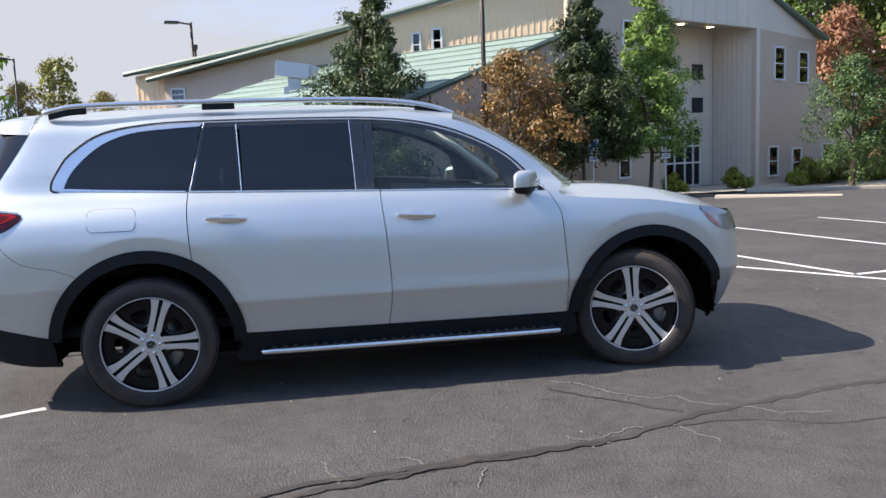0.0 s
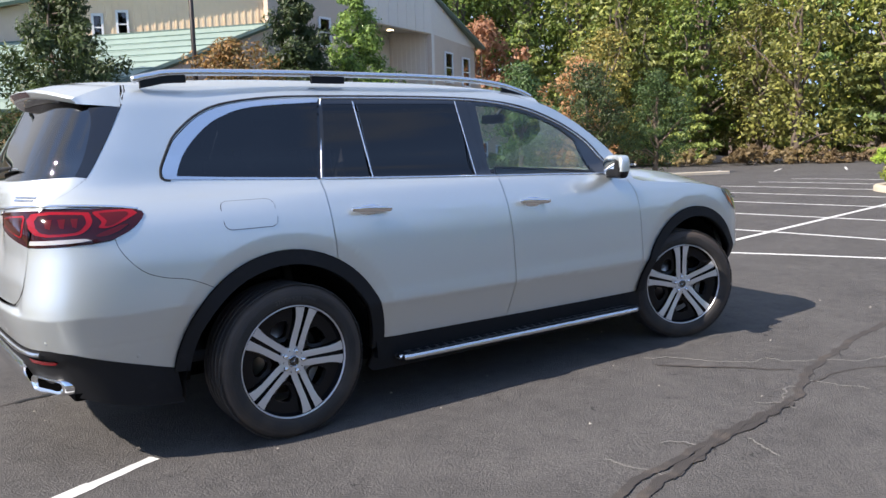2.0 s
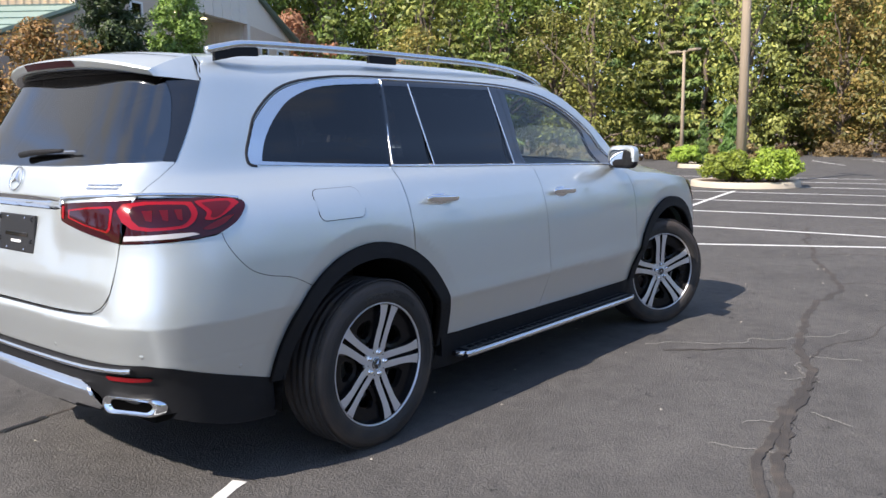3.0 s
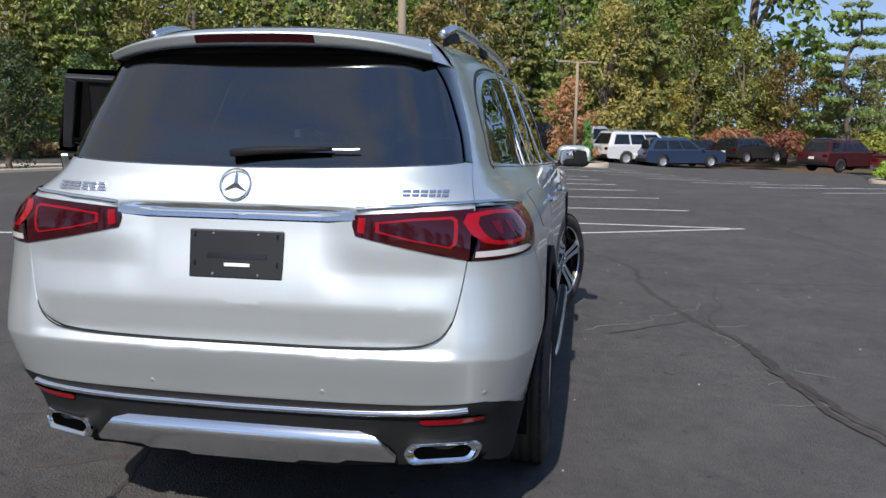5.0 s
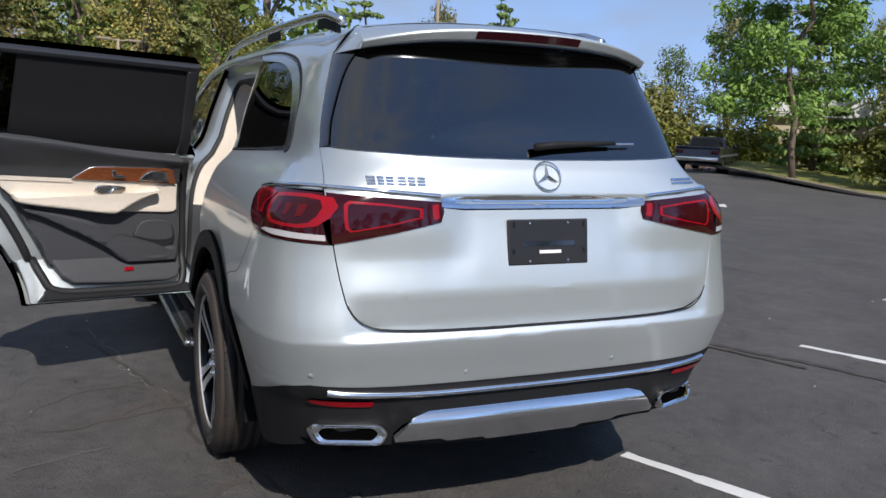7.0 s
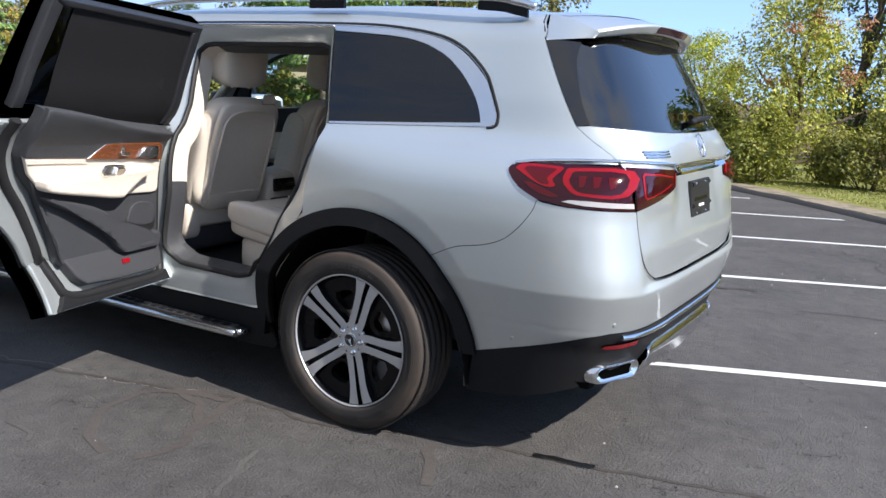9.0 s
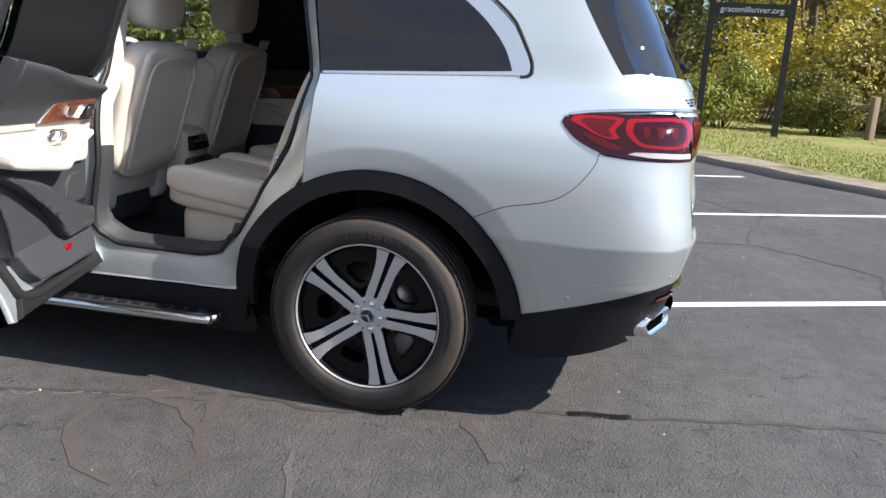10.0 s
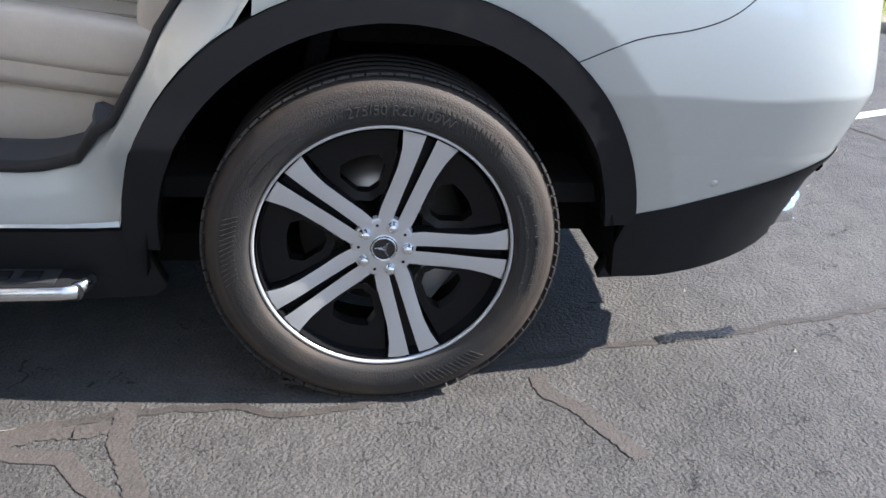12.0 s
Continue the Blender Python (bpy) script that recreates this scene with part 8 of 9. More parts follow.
def window_in(p0, az, a0, a1, z0, z1, flip=1, panes=1):
    o, d, n = wall_frame(p0, az)
    n = n * flip
    turn = Matrix.Rotation(math.atan2(d.y, d.x), 4, "Z")
    c = o + d * (a0 + a1) / 2 + Vector((0, 0, (z0 + z1) / 2))
    bm = bmesh.new()
    t = .07
    box(bm, (a1 - a0 + t, .08, t), c + Vector((0, 0, (z1 - z0) / 2)) + n * .03, turn=turn)
    box(bm, (a1 - a0 + t, .10, t), c - Vector((0, 0, (z1 - z0) / 2)) + n * .04, turn=turn)
    box(bm, (t, .08, z1 - z0), c + d * (a1 - a0) / 2 + n * .03, turn=turn)
    box(bm, (t, .08, z1 - z0), c - d * (a1 - a0) / 2 + n * .03, turn=turn)
    box(bm, (a1 - a0, .05, .04), c + n * .03, turn=turn)
    win = part("window_frame", bm, FRAME, hall, "white window frame")
    for s in (-1, 1):
        bm = bmesh.new()
        box(bm, (a1 - a0 - t, .01, (z1 - z0) / 2 - .05), c + Vector((0, 0, s * (z1 - z0) / 4)) + n * .018, turn=turn)
        part("pane", bm, PANE, win)
    # pale sheet behind the panes; its colour stands for reflected sky
    bm = bmesh.new()
    box(bm, (a1 - a0, .01, z1 - z0), c + n * .006, turn=turn)
    part("window_blind", bm, SKY_BACKING, win)


MID, COR, BACK = (10.69, 21.66), (19.66, 24.78), (18.9, 26.9)
# brown gable wall to the right of the corner, down to the low wing's eave on the left
wall(MID, 19.1, [(-7.5, -.6), (4.46, -.6), (4.46, 8.6), (0, 7.9), (0, 5.26), (-4.73, 3.52), (-7.5, 2.5)], TAN)
window_in(MID, 19.1, 2.45, 3.0, 4.78, 5.78)
window_in(MID, 19.1, 2.2, 2.73, .22, 1.45)
# cream clerestory and the brown gable beyond
wall((10.81, 21.93), 156.6, [(0, -.6), (0, 7.40), (4.5, 6.52), (7.75, 5.92), (16.7, 4.70), (16.7, -.6)], CREAM, flip=-1, rib=.22)
wall(MID, 156.6, [(7.3, 2.6), (7.3, 5.95), (9.1, 5.45), (15.3, 4.5), (15.3, 2.4)], TAN, flip=-1)
window_in((10.81, 21.93), 156.6, 4.47, 4.80, 4.92, 5.74, -1)
window_in((10.81, 21.93), 156.6, 5.25, 5.54, 4.82, 5.63, -1)
window_in(MID, 156.6, 14.45, 15.0, 3.68, 4.12, -1)
# window wall to the right, fascia over the porch, porch walls
wall(COR, 31, [(0, -.6), (5.3, -.6), (5.3, 5.62), (0, 5.80)], TAN)
wall(COR, 31, [(0, 5.80), (5.3, 5.62), (5.35, 5.75), (0.3, 7.3), (-2.5, 8.6), (0, 8.6)][:4] + [(0, 7.4)], PALE, thick=.25)
for a0, a1, z0, z1 in ((1.42, 2.28, 3.84, 5.15), (3.56, 4.44, 3.76, 5.06), (1.0, 1.80, -.1, 1.10), (3.1, 3.9, -.2, .98)):
    window_in(COR, 31, a0, a1, z0, z1)
wall(MID, 19.1, [(4.46, 5.95), (9.5, 5.80), (9.5, 8.2), (4.46, 8.6)], PALE, thick=.25, rib=.6)
wall(BACK, 19.1, [(-5.2, -.6), (0, -.6), (0, 6.3), (-5.2, 6.3)], PALE, rib=.6)
o, d, n = wall_frame(COR, 109.1)
wall(COR, 109.1, [(0, -.6), (2.4, -.6), (2.4, 6.3), (0, 5.9)], PALE, flip=-1, rib=.25)
wall((14.9, 23.1), 109.1, [(0, -.6), (2.4, -.6), (2.4, 6.3), (0, 6.1)], TAN, flip=1)
bm = bmesh.new()
c0, c1 = Vector((14.9, 23.1, 5.97)), Vector((19.66, 24.78, 5.83))
q = Vector((-.326, .946, 0)) * 2.5
bm.faces.new([bm.verts.new(v) for v in (c0, c1, c1 + q + Vector((0, 0, .2)), c0 + q + Vector((0, 0, .2)))])
part("soffit", bm, SOFFIT, hall, "boarded soffit over the porch")
for f in (.40, .72):
    bm = bmesh.new()
    bmesh.ops.create_circle(bm, cap_ends=True, radius=.15, segments=16, matrix=Matrix.Translation(c0.lerp(c1, f) + q * .45 + Vector((0, 0, .05))))
    part("downlight", bm, GLOW, hall, "small lit downlight")
# entrance glazing, and small openings laid on as dark panels
turn = Matrix.Rotation(radians(19.1), 4, "Z")
o, d, n = wall_frame(BACK, 19.1)
ent = part("entrance_frame", (lambda b: [box(b, (.07, .10, 2.45), o + d * a + n * .06 + Vector((0, 0, .75)), turn=turn) for a in (-3.42, -2.85, -2.28, -1.70, -1.22, -.80)] and
                              [box(b, (2.7, .10, .07), o + d * -2.1 + n * .06 + Vector((0, 0, z)), turn=turn) for z in (-.40, .55, 1.25, 1.95)] and b)(bmesh.new()), FRAME, hall, "white-framed glazed entrance")
for k, (a0, a1) in enumerate(((-3.42, -2.85), (-2.85, -2.28), (-2.28, -1.70), (-1.70, -1.22), (-1.22, -.80))):
    for z0, z1 in ((-.40, .55), (.55, 1.25), (1.25, 1.95)):
        bm = bmesh.new()
        box(bm, (a1 - a0 - .06, .012, z1 - z0 - .06), o + d * (a0 + a1) / 2 + n * .05 + Vector((0, 0, (z0 + z1) / 2)), turn=turn)
        part("pane", bm, PANE, ent)
# flat panel behind the panes, coloured dark for the unlit interior
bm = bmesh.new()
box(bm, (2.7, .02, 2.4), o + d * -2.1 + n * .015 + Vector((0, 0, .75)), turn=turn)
part("entrance_dark", bm, OPENING_SHADE, ent)
# each opening is a solid box; its shade is in the colour
for z in (4.29, 2.93):
    bm = bmesh.new()
    box(bm, (.62, .06, .62), o + d * -.89 + n * .02 + Vector((0, 0, z)), turn=turn, bevel=.02)
    part("vent_panel", bm, OPENING_SHADE, hall, "small square opening painted dark")
# roofs
def roof_sheet(points, name="roof", ribs=14, material=None):
    p = [Vector(v) for v in points]
    bm = bmesh.new()
    n = (p[1] - p[0]).cross(p[3] - p[0]).normalized()
    n = n if n.z > 0 else -n
    top = [bm.verts.new(v + n * .06) for v in p]
    low = [bm.verts.new(v - n * .06) for v in p]
    bm.faces.new(top)
    bm.faces.new(low[::-1])
    for i in range(4):
        j = (i + 1) % 4
        bm.faces.new((top[i], low[i], low[j], top[j]))
    bmesh.ops.recalc_face_normals(bm, faces=bm.faces[:])
    w = part(name, bm, material or GREEN_ROOF, hall, "pale green standing-seam metal roof")
    bm = bmesh.new()
    for k in range(1, ribs):
        a, b = p[0].lerp(p[1], k / ribs) + n * .08, p[3].lerp(p[2], k / ribs) + n * .08
        tube(bm, [a, b], .02, 4)
    tagged(part("standing_seams", bm, material or GREEN_ROOF, w), kind="stuff")
    bm = bmesh.new()
    tube(bm, [p[0], p[1]], .10, 6)
    tube(bm, [p[1], p[2]], .10, 6)
    part("roof_trim", bm, GREEN_TRIM, w)


e156 = Vector((math.cos(radians(156.6)), math.sin(radians(156.6)), 0))
M3 = Vector((*MID, 0))
rk = Vector((math.cos(radians(199.1)), math.sin(radians(199.1)), 0))
roof_sheet([M3 + rk * 7.8 + Vector((0, 0, 2.45)), M3 + Vector((.1, 0, 5.30)), M3 + e156 * 9.5 + Vector((0, 0, 4.55)), M3 + rk * 7.8 + e156 * 10 + Vector((0, 0, 2.1))], ribs=10)
roof_sheet([M3 + e156 * 17 + Vector((0, 0, 4.76)), M3 + e156 * 7.75 + Vector((0, 0, 6.02)), M3 + e156 * 7.75 + Vector((3, 8, 7.6)), M3 + e156 * 17 + Vector((3, 8, 6.0))], ribs=14)
roof_sheet([M3 + e156 * 7.75 + Vector((0, 0, 6.02)), M3 + Vector((.2, -.2, 7.52)), M3 + Vector((3, 8, 9.2)), M3 + e156 * 7.75 + Vector((3, 8, 7.6))], ribs=10)
roof_sheet([M3 + e156 * 15.7 + Vector((-.2, -.5, 4.45)), M3 + e156 * 7.2 + Vector((-.2, -.5, 5.98)), M3 + e156 * 7.0 + Vector((1, 3, 6.6)), M3 + e156 * 15.7 + Vector((1, 3, 5.0))], ribs=12)
C3 = Vector((*COR, 0))
e31 = Vector((math.cos(radians(31)), math.sin(radians(31)), 0))
roof_sheet([C3 + e31 * 5.6 + Vector((.2, -.3, 5.65)), C3 + Vector((-.6, -.3, 7.75)), C3 + Vector((-3, 4, 9.2)), C3 + e31 * 5.6 + Vector((-2, 5, 7))], ribs=12, material=GREEN_TRIM)
# lean-to at the far end
wall((24.2, 27.5), 31, [(0, -.6), (5, -.6), (5, 1.9), (0, 4.2)], TAN)
window_in((24.2, 27.5), 31, .7, 1.5, 0, 1.1)
window_in((24.2, 27.5), 31, 3.0, 3.8, 0, .9)
# rooftop plant and flues
hv = thing("rooftop_air_unit", (1.45, 23.2, 3.35), "galvanised rooftop air handling unit with an angled duct", "air unit")
bm = bmesh.new()
box(bm, (.75, .7, .40), (0, 0, .2), bevel=.02)
box(bm, (.45, .45, .45), (0, 0, .55), bevel=.02)
part("duct", bm, GALV, hv)
bm = bmesh.new()
box(bm, (1.15, .75, .50), (-.05, 0, .95), turn=Matrix.Rotation(radians(8), 4, "Y"), bevel=.02)
part("hood", bm, GALV, hv)
bm = bmesh.new()
box(bm, (.35, .5, .40), (.62, 0, .90), turn=Matrix.Rotation(radians(20), 4, "Y"), bevel=.02)
part("louvre", bm, GALV, hv)
for x, y in ((-2.6, 33.0), (.9, 32.0)):
    f = thing("roof_flue", (x, y, 5.0), "thin dark flue pipe on the roof", "flue")
    bm = bmesh.new()
    tube(bm, [(0, 0, 0), (0, 0, 1.25)], .07, 10)
    part("pipe", smooth(bm), STEEL, f)
    bm = bmesh.new()
    tube(bm, [(0, 0, 1.25), (0, 0, 1.45)], .13, 10)
    part("cap", smooth(bm), STEEL, f)

# path, kerb and planting in front of the hall
bm = bmesh.new()
for a, b in (((13.0, 15.9), (15.6, 13.9)), ((15.9, 19.2), (27, 15.2))):
    a, b = Vector((*a, 0)), Vector((*b, 0))
    d = (b - a)
    box(bm, (d.length, .45 if d.length < 5 else .3, .16), (a + b) / 2 + Vector((0, 0, -.02 + fall(0, (a.y + b.y) / 2))), turn=Matrix.Rotation(math.atan2(d.y, d.x), 4, "Z"), bevel=.03)
tagged(part("pavement_kerb", bm, KERB), "pale concrete kerb before the hall", "kerb", kind="structure")
bm = bmesh.new()
o2 = [(9.0, 19.0), (16.0, 19.4), (27.2, 15.3), (30, 24), (20, 26), (11, 24)]
f = bm.faces.new([bm.verts.new((x, y, fall(x, y) + .05)) for x, y in o2])
tagged(part("hall_path", bm, KERB), "pale concrete path by the hall", "pavement", kind="structure")
tree_a = conifer(6.7, 3.0, .6, DARK, 71, "dark green spreading tree before the hall", 22, .055, "trees before the hall", .45, 100, .62, .012, .9)
put(tree_a, 3.55, 19.6, -.3)
tree_b = conifer(6.1, 1.75, 1.4, DARK, 72, "dark green pyramidal tree before the hall", 22, .050, "trees before the hall", .4, 90, .6, .011, .9)
put(tree_b, 10.1, 18.6, -.35)
tree_e = conifer(6.7, 2.0, 1.5, MIDGREEN, 76, "slim mid-green open-crowned tree before the hall", 22, .048, "trees before the hall", .5, 80, .7, .011, .8)
put(tree_e, 12.35, 18.9, -.35, 120)
tree_c = broad_tree(4.4, 1.75, .9, ORANGE, 73, "small maple turning orange before the hall", 80, 130, .055, "trees before the hall")
put(tree_c, 7.5, 17.6, -.35)
again(tree_c, 9.3, 19.2, -.35, 70, .85)
tree_d = broad_tree(4.4, 1.7, .7, DARK, 74, "dark round-headed small tree", 80, 130, .055, "trees before the hall")
put(tree_d, 20.9, 20.6, -.35)
again(tree_d, 23.3, 19.2, -.35, 60, 1.0)
again(tree_d, 26.4, 18.2, -.35, 130, .95)
shrub = bush(1.1, 1.0, .9, HEDGE, 75, "small dark shrub by the hall", "bush", 160, .05, "shrubs by the hall", 24)
put(shrub, 9.5, 19.9, -.35)
for x, y, k in ((14.5, 21.3, .9), (17.6, 22.6, 1.0), (21.6, 24.2, 1.3), (22.8, 24.6, 1.3), (24.2, 24.9, 1.4), (25.6, 25.2, 1.3), (20.4, 23.0, .8)):
    again(shrub, x, y, -.4, k * 300, k)

# blue badge parking signs
BLUE = mat("sign_blue", (0.05, 0.20, 0.45), 0.4)
SIGN_WHITE = mat("sign_white", (0.80, 0.82, 0.82), 0.4)


def badge_sign(x, y):
    e = thing("parking_sign", (x, y, -.33), "white and blue accessible parking sign on a post", "sign", "accessible parking signs", turn=-15)
    bm = bmesh.new()
    tube(bm, [(0, 0, 0), (0, 0, 1.95)], .025, 8)
    part("post", bm, GALV, e)
    bm = bmesh.new()
    box(bm, (.30, .012, .46), (0, -.03, 1.72), bevel=.004)
    p = part("plate", bm, SIGN_WHITE, e)
    bm = bmesh.new()
    box(bm, (.20, .004, .20), (0, -.038, 1.80))
    part("symbol_panel", bm, BLUE, p)
    bm = bmesh.new()
    box(bm, (.26, .012, .16), (0, -.03, 1.36), bevel=.004)
    q = part("plate", bm, SIGN_WHITE, e)
    for z in (1.57, 1.39, 1.34):
        bm = bmesh.new()
        box(bm, (.20, .004, .025), (0, -.038, z))
        part("text_bar", bm, BLUE, p if z > 1.5 else q)


badge_sign(12.63, 18.3)
badge_sign(10.1, 17.9)

# ---- parked cars ----
RUBBER = mat("far_tyre", (0.02, 0.02, 0.02), 0.8)
HUB = mat("far_hub", (0.50, 0.51, 0.53), 0.35, metal=0.6)
FAR_GLASS = mat("far_glass", (0.02, 0.025, 0.03), 0.06, coat=1.0)


def parked_car(at, heading, label, kind, colour, L, W, H, stripe=None, hub=None, metal=.3):
    """A parked car facing +x: hull with wheel cut-outs, glazed cabin, lamps, bumpers, wheels."""
    body_m = paint("car_paint", colour, metal, .35)
    e = thing("pickup_truck" if kind == "pickup" else "parked_car", (*at, fall(*at) + .005), label, "pickup truck" if kind == "pickup" else "car", "cars at the far side of the lot", turn=heading)
    wr = .36 if kind in ("suv", "pickup") else .33
    fxw, rxw = L * .31, -L * .29
    belt_z, sill = {"suv": (1.02, .32), "wagon": (.92, .25), "sedan": (.88, .22), "pickup": (1.05, .42)}[kind]
    nose = .82 if kind == "sedan" else .95
    lower = [(-L / 2 + .05, sill + .05)]
    for cx in (rxw, fxw):
        lower += [(cx - wr * 1.18, sill)] + [(cx + wr * 1.18 * math.cos(math.pi - math.pi * k / 8), max(sill, wr + wr * 1.15 * math.sin(math.pi * k / 8))) for k in range(9)] + [(cx + wr * 1.18, sill)]
    hood0 = L * .20
    top = [(L / 2 - .05, sill + .05), (L / 2, .55), (L / 2 - .06, nose * .86), (L / 2 - .35, nose * .96), (hood0, belt_z + .02), (0, belt_z + .02), (-L / 2 + .10, belt_z), (-L / 2, belt_z - .25), (-L / 2 - .02, .50)]
    outline = lower + top
    bm = bmesh.new()
    rows = []
    for s, k in ((-1, .90), (-.96, 1.0), (.96, 1.0), (1, .90)):
        rows.append([bm.verts.new((x * (1 if abs(s) < 1 else .995), s * W / 2, z if abs(s) < 1 else sill + (z - sill) * .97)) for x, z in outline])
    for a, b in zip(rows, rows[1:]):
        for i in range(len(outline)):
            j = (i + 1) % len(outline)
            bm.faces.new((a[i], a[j], b[j], b[i]))
    bm.faces.new(rows[0][::-1])
    bm.faces.new(rows[-1])
    bmesh.ops.recalc_face_normals(bm, faces=bm.faces[:])
    part("hull", smooth(bm, 30), body_m, e)
    # cabin
    if kind == "suv":
        low, hi = (-L / 2 + .12, hood0 + .05), (-L / 2 + .45, hood0 - .75)
    elif kind == "wagon":
        low, hi = (-L / 2 + .15, hood0 + .12), (-L / 2 + .70, hood0 - .80)
    elif kind == "sedan":
        low, hi = (-L / 2 + .65, hood0 + .25), (-L / 2 + 1.45, hood0 - .70)
    else:
        low, hi = (-L * .10, hood0 + .10), (-L * .06, hood0 - .65)
    def cabin(x0, x1, xt0, xt1, z0, z1, w0, w1, mat_, name, grow=0.0):
        bm = bmesh.new()
        a = [bm.verts.new(v) for v in ((x0, -w0, z0), (x1, -w0, z0), (x1, w0, z0), (x0, w0, z0))]
        b = [bm.verts.new(v) for v in ((xt0, -w1, z1), (xt1, -w1, z1), (xt1, w1, z1), (xt0, w1, z1))]
        bm.faces.new(b)
        for i in range(4):
            j = (i + 1) % 4
            bm.faces.new((a[i], a[j], b[j], b[i]))
        bmesh.ops.recalc_face_normals(bm, faces=bm.faces[:])
        bmesh.ops.bevel(bm, geom=[q for q in bm.edges if len(q.link_faces) == 2], offset=.05, segments=2, affect="EDGES")
        return part(name, smooth(bm, 40), mat_, e)
    cabin(low[0], low[1], hi[0], hi[1], belt_z - .02, H, W / 2 - .08, W / 2 - .26, body_m, "cabin")
    # side glass split by pillars, screens
    n = 3 if kind in ("suv", "wagon") else 2
    for s in (-1, 1):
        for k in range(n):
            f0, f1 = .06 + .88 * k / n + .015, .06 + .88 * (k + 1) / n - .015
            bm = bmesh.new()
            vs = []
            for f, g in ((f0, .10), (f1, .10), (f1, .80), (f0, .80)):
                x = (low[0] + (low[1] - low[0]) * f) * (1 - g) + (hi[0] + (hi[1] - hi[0]) * f) * g
                w = (W / 2 - .08) * (1 - g) + (W / 2 - .26) * g + .012
                vs.append((x, s * w, belt_z + (H - belt_z) * g))
            bm.faces.new([bm.verts.new(v) for v in vs])
            bmesh.ops.solidify(bm, geom=bm.faces[:], thickness=.02)
            part("side_window", bm, FAR_GLASS, e)
    for end, name in ((0, "rear_screen"), (1, "windscreen")):
        bm = bmesh.new()
        vs = []
        for y, g in ((-.88, .12), (.88, .12), (.84, .88), (-.84, .88)):
            x = (low[end] * (1 - g) + hi[end] * g) + (.015 if end else -.015)
            w = (W / 2 - .08) * (1 - g) + (W / 2 - .26) * g
            vs.append((x, y * w, belt_z + (H - belt_z) * g))
        bm.faces.new([bm.verts.new(v) for v in vs])
        bmesh.ops.solidify(bm, geom=bm.faces[:], thickness=.02)
        part(name, bm, FAR_GLASS, e)
    for s in (-1, 1):
        bm = bmesh.new()
        box(bm, (.10, .30, .16), (-L / 2 + .04, s * (W / 2 - .20), belt_z - .16), bevel=.03)
        part("tail_light", smooth(bm), RED_LENS, e)
        bm = bmesh.new()
        box(bm, (.12, .34, .14), (L / 2 - .10, s * (W / 2 - .24), nose * .78), bevel=.03)
        part("headlight", smooth(bm), WHITE_LENS, e)
        bm = pillow((.12, .20, .14), (hood0 - .05, s * (W / 2 + .06), belt_z + .06), e=.5)
        part("mirror", bm, body_m, e)
        for k in range(2):
            bm = bmesh.new()
            box(bm, (.16, .03, .03), (low[0] + (low[1] - low[0]) * (.36 + .33 * k), s * (W / 2 + .005), belt_z - .12), bevel=.008)
            part("door_handle", bm, CHROME if kind == "pickup" else body_m, e)
        for cx in (rxw, fxw):
            bm = bmesh.new()
            lathe(bm, [(wr * .62, .11), (wr * .9, .12), (wr, .08), (wr, -.10), (wr * .5, -.11)], 28)
            bm.transform(Matrix.Translation((cx, s * (W / 2 - .12), wr)) @ Matrix.Diagonal((1, s, 1, 1)))
            tyre = part("tyre", smooth(bm, 40), RUBBER, e)
            bm = bmesh.new()
            lathe(bm, [(.0, .10), (.05, .105), (wr * .60, .085), (wr * .64, .11)], 24)
            bm.transform(Matrix.Translation((cx, s * (W / 2 - .12), wr)) @ Matrix.Diagonal((1, s, 1, 1)))
            part("hub", smooth(bm, 40), hub or HUB, tyre)
    bm = bmesh.new()
    box(bm, (.18, W - .10, .20), (-L / 2 + .02, 0, sill + .16), bevel=.04)
    part("rear_bumper", smooth(bm), CHROME if kind == "pickup" else CLAD, e)
    bm = bmesh.new()
    box(bm, (.01, .34, .12), (-L / 2 - .06, 0, sill + (.18 if kind == "pickup" else .42)))
    part("number_plate", bm, WHITE, e, "white number plate")
    bm = bmesh.new()
    box(bm, (L * .8, W * .8, .2), (0, 0, sill + .02))
    part("floor_pan", bm, UNDER, e)
    if kind == "pickup":
        bm = bmesh.new()
        box(bm, (L * .36, W - .24, .02), (-L / 2 + .06 + L * .19, 0, belt_z + .012))
        part("bed_floor", bm, UNDER, e)
        for s in (-1, 1):
            bm = bmesh.new()
            box(bm, (L * .38, .10, .06), (-L / 2 + .06 + L * .19, s * (W / 2 - .07), belt_z + .03), bevel=.02)
            part("bed_rail", bm, body_m, e)
        bm = bmesh.new()
        box(bm, (.08, W - .1, .08), (-L / 2 + .06, 0, belt_z + .03), bevel=.02)
        part("tailgate_rail", bm, body_m, e)
    if kind in ("suv", "wagon"):
        for s in (-1, 1):
            bm = bmesh.new()
            tube(bm, [(hi[0] + .2, s * (W / 2 - .32), H + .01), (hi[0] + .3, s * (W / 2 - .32), H + .06), (hi[1] - .3, s * (W / 2 - .32), H + .06), (hi[1] - .2, s * (W / 2 - .32), H + .01)], .02, 6)
            part("roof_rail", bm, SATIN, e)
    if stripe:
        for s in (-1, 1):
            bm = bmesh.new()
            box(bm, (L * .92, .01, .10), (0, s * (W / 2 + .004), belt_z - .32))
            part("side_stripe", bm, stripe, e)
    return e


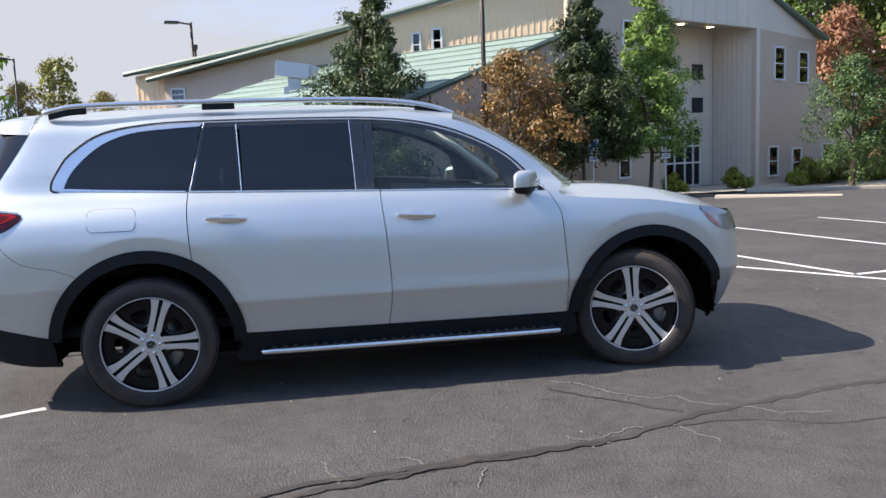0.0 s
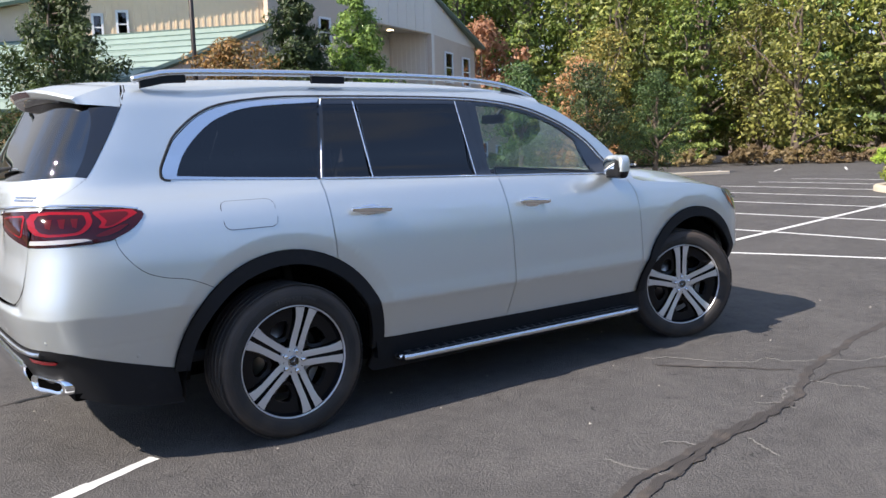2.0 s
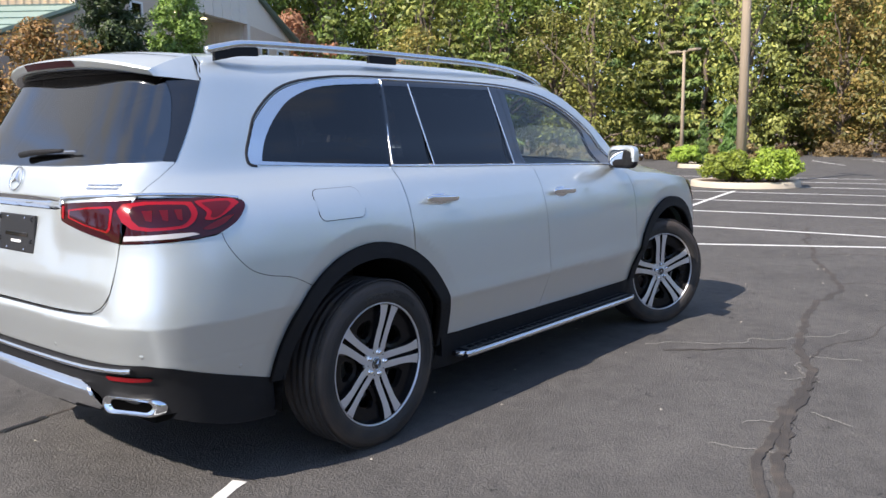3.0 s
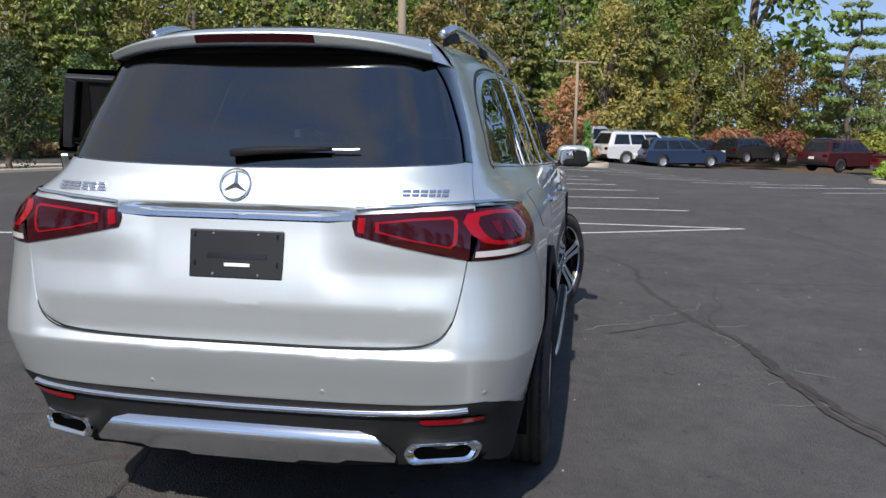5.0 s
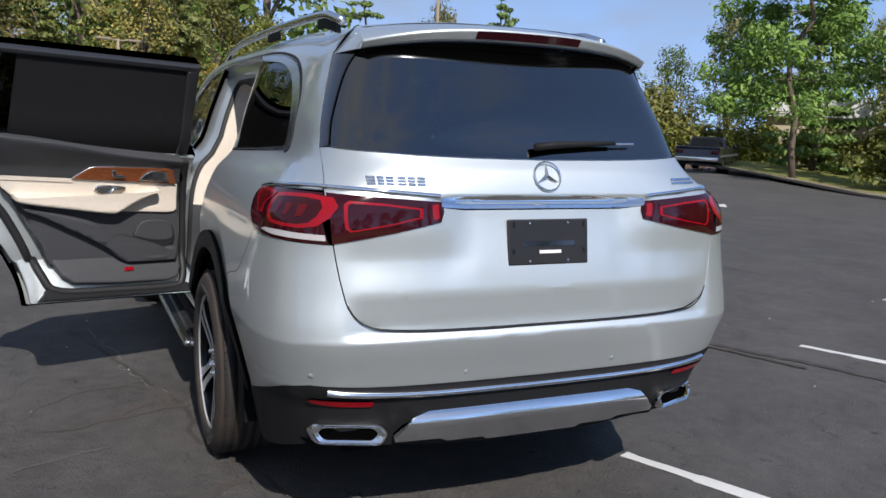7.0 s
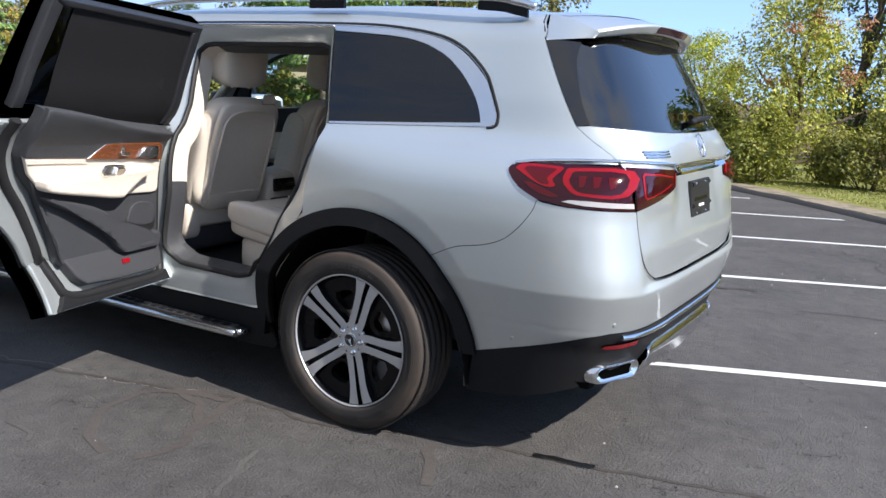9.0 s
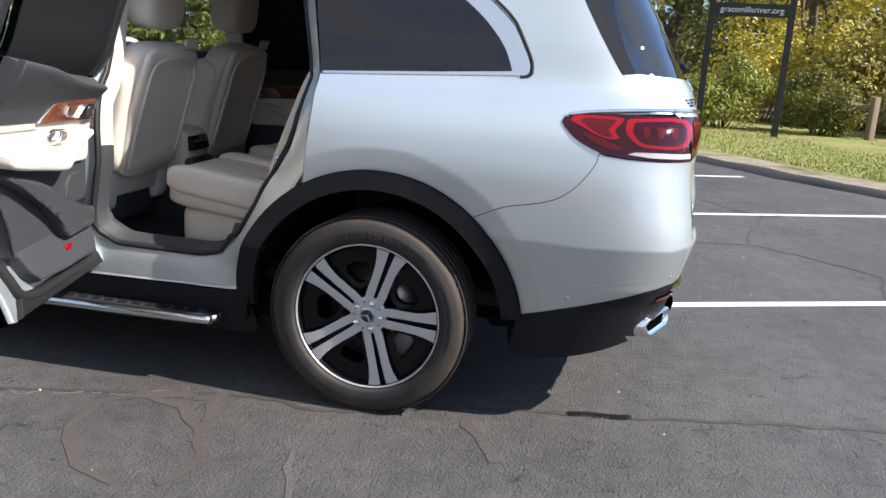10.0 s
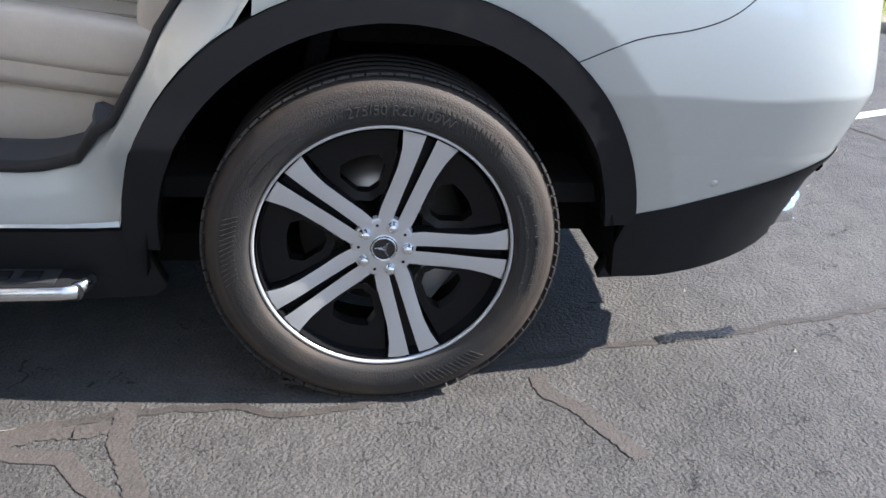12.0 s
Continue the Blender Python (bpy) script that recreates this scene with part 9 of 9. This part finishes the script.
HEAD = -61.5
SILVER_STRIPE = mat("silver_stripe", (0.6, 0.6, 0.6), 0.4)
DARK_HUB = mat("dark_hub", (0.06, 0.06, 0.065), 0.4, metal=0.5)
parked_car((43.4, -5.9), HEAD, "dark blue estate car parked in the far row", "wagon", (.03, .05, .10), 5.0, 1.82, 1.56)
parked_car((43.6, -4.1), HEAD, "white boxy suv parked in the far row", "suv", (.75, .75, .74), 5.5, 1.95, 1.76)
parked_car((45.1, -1.3), HEAD, "silver-grey pickup truck parked in the far row", "pickup", (.36, .37, .38), 5.6, 2.0, 1.85)
parked_car((43.4, 1.8), HEAD, "black pickup truck parked in the far row", "pickup", (.012, .012, .014), 5.6, 2.0, 1.88)
parked_car((53.0, -8.4), HEAD, "black low saloon car parked in the far row", "sedan", (.012, .012, .014), 4.7, 1.84, 1.42)
parked_car((53.2, -11.4), HEAD + 14, "black boxy suv parked by the shrubs", "suv", (.014, .014, .016), 5.0, 2.0, 1.56)
parked_car((43.6, -14.5), HEAD + 6, "dark maroon suv parked in the far row", "suv", (.06, .012, .018), 4.8, 1.95, 1.64, hub=DARK_HUB)
parked_car((36.6, -16.3), HEAD + 6, "dark red pickup truck parked in the far row", "pickup", (.13, .012, .016), 5.8, 2.02, 1.84)
parked_car((33.2, -19.1), HEAD + 4, "bright blue saloon car parked in the far row", "sedan", (.02, .22, .62), 5.0, 1.9, 1.46, hub=DARK_HUB)
parked_car((26.6, -25.1), HEAD + 10, "old dark blue pickup truck with a pale stripe", "pickup", (.025, .035, .07), 5.2, 1.9, 1.52, stripe=SILVER_STRIPE)

# ---- sign and fence on the verge, small house beyond ----
BLACK_POST = mat("black_painted_post", (0.018, 0.018, 0.018), 0.5)
LED = mat("led_panel", (0.02, 0.16, 0.09), 0.35, grain=300, vary=0.4)
LED_TEXT = bpy.data.materials.new("led_letters")
LED_TEXT.use_nodes = True
LED_TEXT.node_tree.nodes["Principled BSDF"].inputs["Base Color"].default_value = (.8, .85, .85, 1)
LED_TEXT.node_tree.nodes["Principled BSDF"].inputs["Emission Color"].default_value = (.9, 1, 1, 1)
LED_TEXT.node_tree.nodes["Principled BSDF"].inputs["Emission Strength"].default_value = .6
board = thing("road_sign_board", (-3.0, -14.9, .15), "black two-legged sign with an led panel and a web address", "sign", turn=180 - 3)
for x in (-.78, .78):
    bm = bmesh.new()
    box(bm, (.13, .13, 4.9), (x, 0, 1.75), bevel=.01)
    part("post", bm, BLACK_POST, board)
bm = bmesh.new()
box(bm, (1.46, .08, .26), (0, -.02, 2.20), bevel=.008)
strip_b = part("name_board", bm, BLACK_POST, board)
bm = bmesh.new()
box(bm, (1.9, .20, 1.15), (.1, 0, 3.08), bevel=.02)
led = part("led_cabinet", bm, BLACK_POST, board)
bm = bmesh.new()
box(bm, (1.74, .01, 1.0), (.1, -.105, 3.08))
part("led_screen", bm, LED, led)
for z, w0, w1 in ((2.72, -.35, .45), (2.96, -.6, .7), (3.22, -.5, .6), (3.45, -.6, .3)):
    x = w0
    rr = random.Random(int(z * 100))
    while x < w1:
        w = rr.uniform(.05, .09)
        bm = bmesh.new()
        box(bm, (w, .006, .13), (x + .1, -.112, z))
        part("letter_bar", bm, LED_TEXT, led)
        x += w + .035
cu = bpy.data.curves.new("name", "FONT")
cu.body, cu.size, cu.align_x, cu.align_y, cu.extrude = "gracemillsriver.org", .165, "CENTER", "CENTER", .002
tmp = new("name", cu)
me = bpy.data.meshes.new_from_object(tmp.evaluated_get(bpy.context.evaluated_depsgraph_get()))
bpy.data.objects.remove(tmp)
me.transform(Matrix.Translation((0, -.064, 2.20)) @ Matrix.Rotation(radians(90), 4, "X"))
part("lettering", me, SIGN_WHITE, strip_b, "white lettering of a web address")

TIMBER = mat("grey_timber", (0.22, 0.17, 0.12), 0.9, vary=0.3, grain=30, bump=0.6, stretch=(1, 1, .15))
fence = thing("rail_fence", (0, 0, 0), "weathered post and rail fence on the verge", "fence")
posts = [(-4.6, -16.6, -.34), (-5.9, -16.0, -.36), (-8.6, -14.6, -.33), (-11.3, -12.9, -.28)]
for x, y, z in posts[1:]:
    bm = bmesh.new()
    box(bm, (.15, .15, 1.25), (x, y, z + .47), turn=Matrix.Rotation(radians(30), 4, "Z"), bevel=.02)
    part("post", smooth(bm), TIMBER, fence)
for a, b in zip(posts[:1] + posts[2:], posts[1:2] + posts[3:]):
    for h in (.88,):
        bm = bmesh.new()
        tube(bm, [(a[0], a[1], a[2] + h), ((a[0] + b[0]) / 2, (a[1] + b[1]) / 2, a[2] + h - .03), (b[0], b[1], b[2] + h)], .055, 7)
        part("rail", smooth(bm), TIMBER, fence)

SIDING = mat("pale_house_siding", (0.50, 0.42, 0.30), 0.7, grain=4, vary=0.1)
WHITE_ROOF = mat("white_house_fascia", (0.75, 0.74, 0.72), 0.6)
house = thing("small_house", (30.9, -36.2, -.2), "low pale house with a white roof edge behind the pines", "house", turn=-45)
bm = bmesh.new()
box(bm, (7, 5, 2.6), (0, 0, 1.3), bevel=.02)
part("wall", bm, SIDING, house)
bm = bmesh.new()
box(bm, (7.8, 5.8, .9), (0, 0, 2.95), bevel=.05)
part("roof", bm, WHITE_ROOF, house)
for x in (-2.2, 0.2, 2.3):
    bm = bmesh.new()
    box(bm, (1.0, .06, 1.1), (x, -2.52, 1.5), bevel=.01)
    w = part("window", bm, FRAME, house)
    bm = bmesh.new()
    box(bm, (.86, .03, .96), (x, -2.55, 1.5))
    part("pane", bm, FAR_GLASS, w)
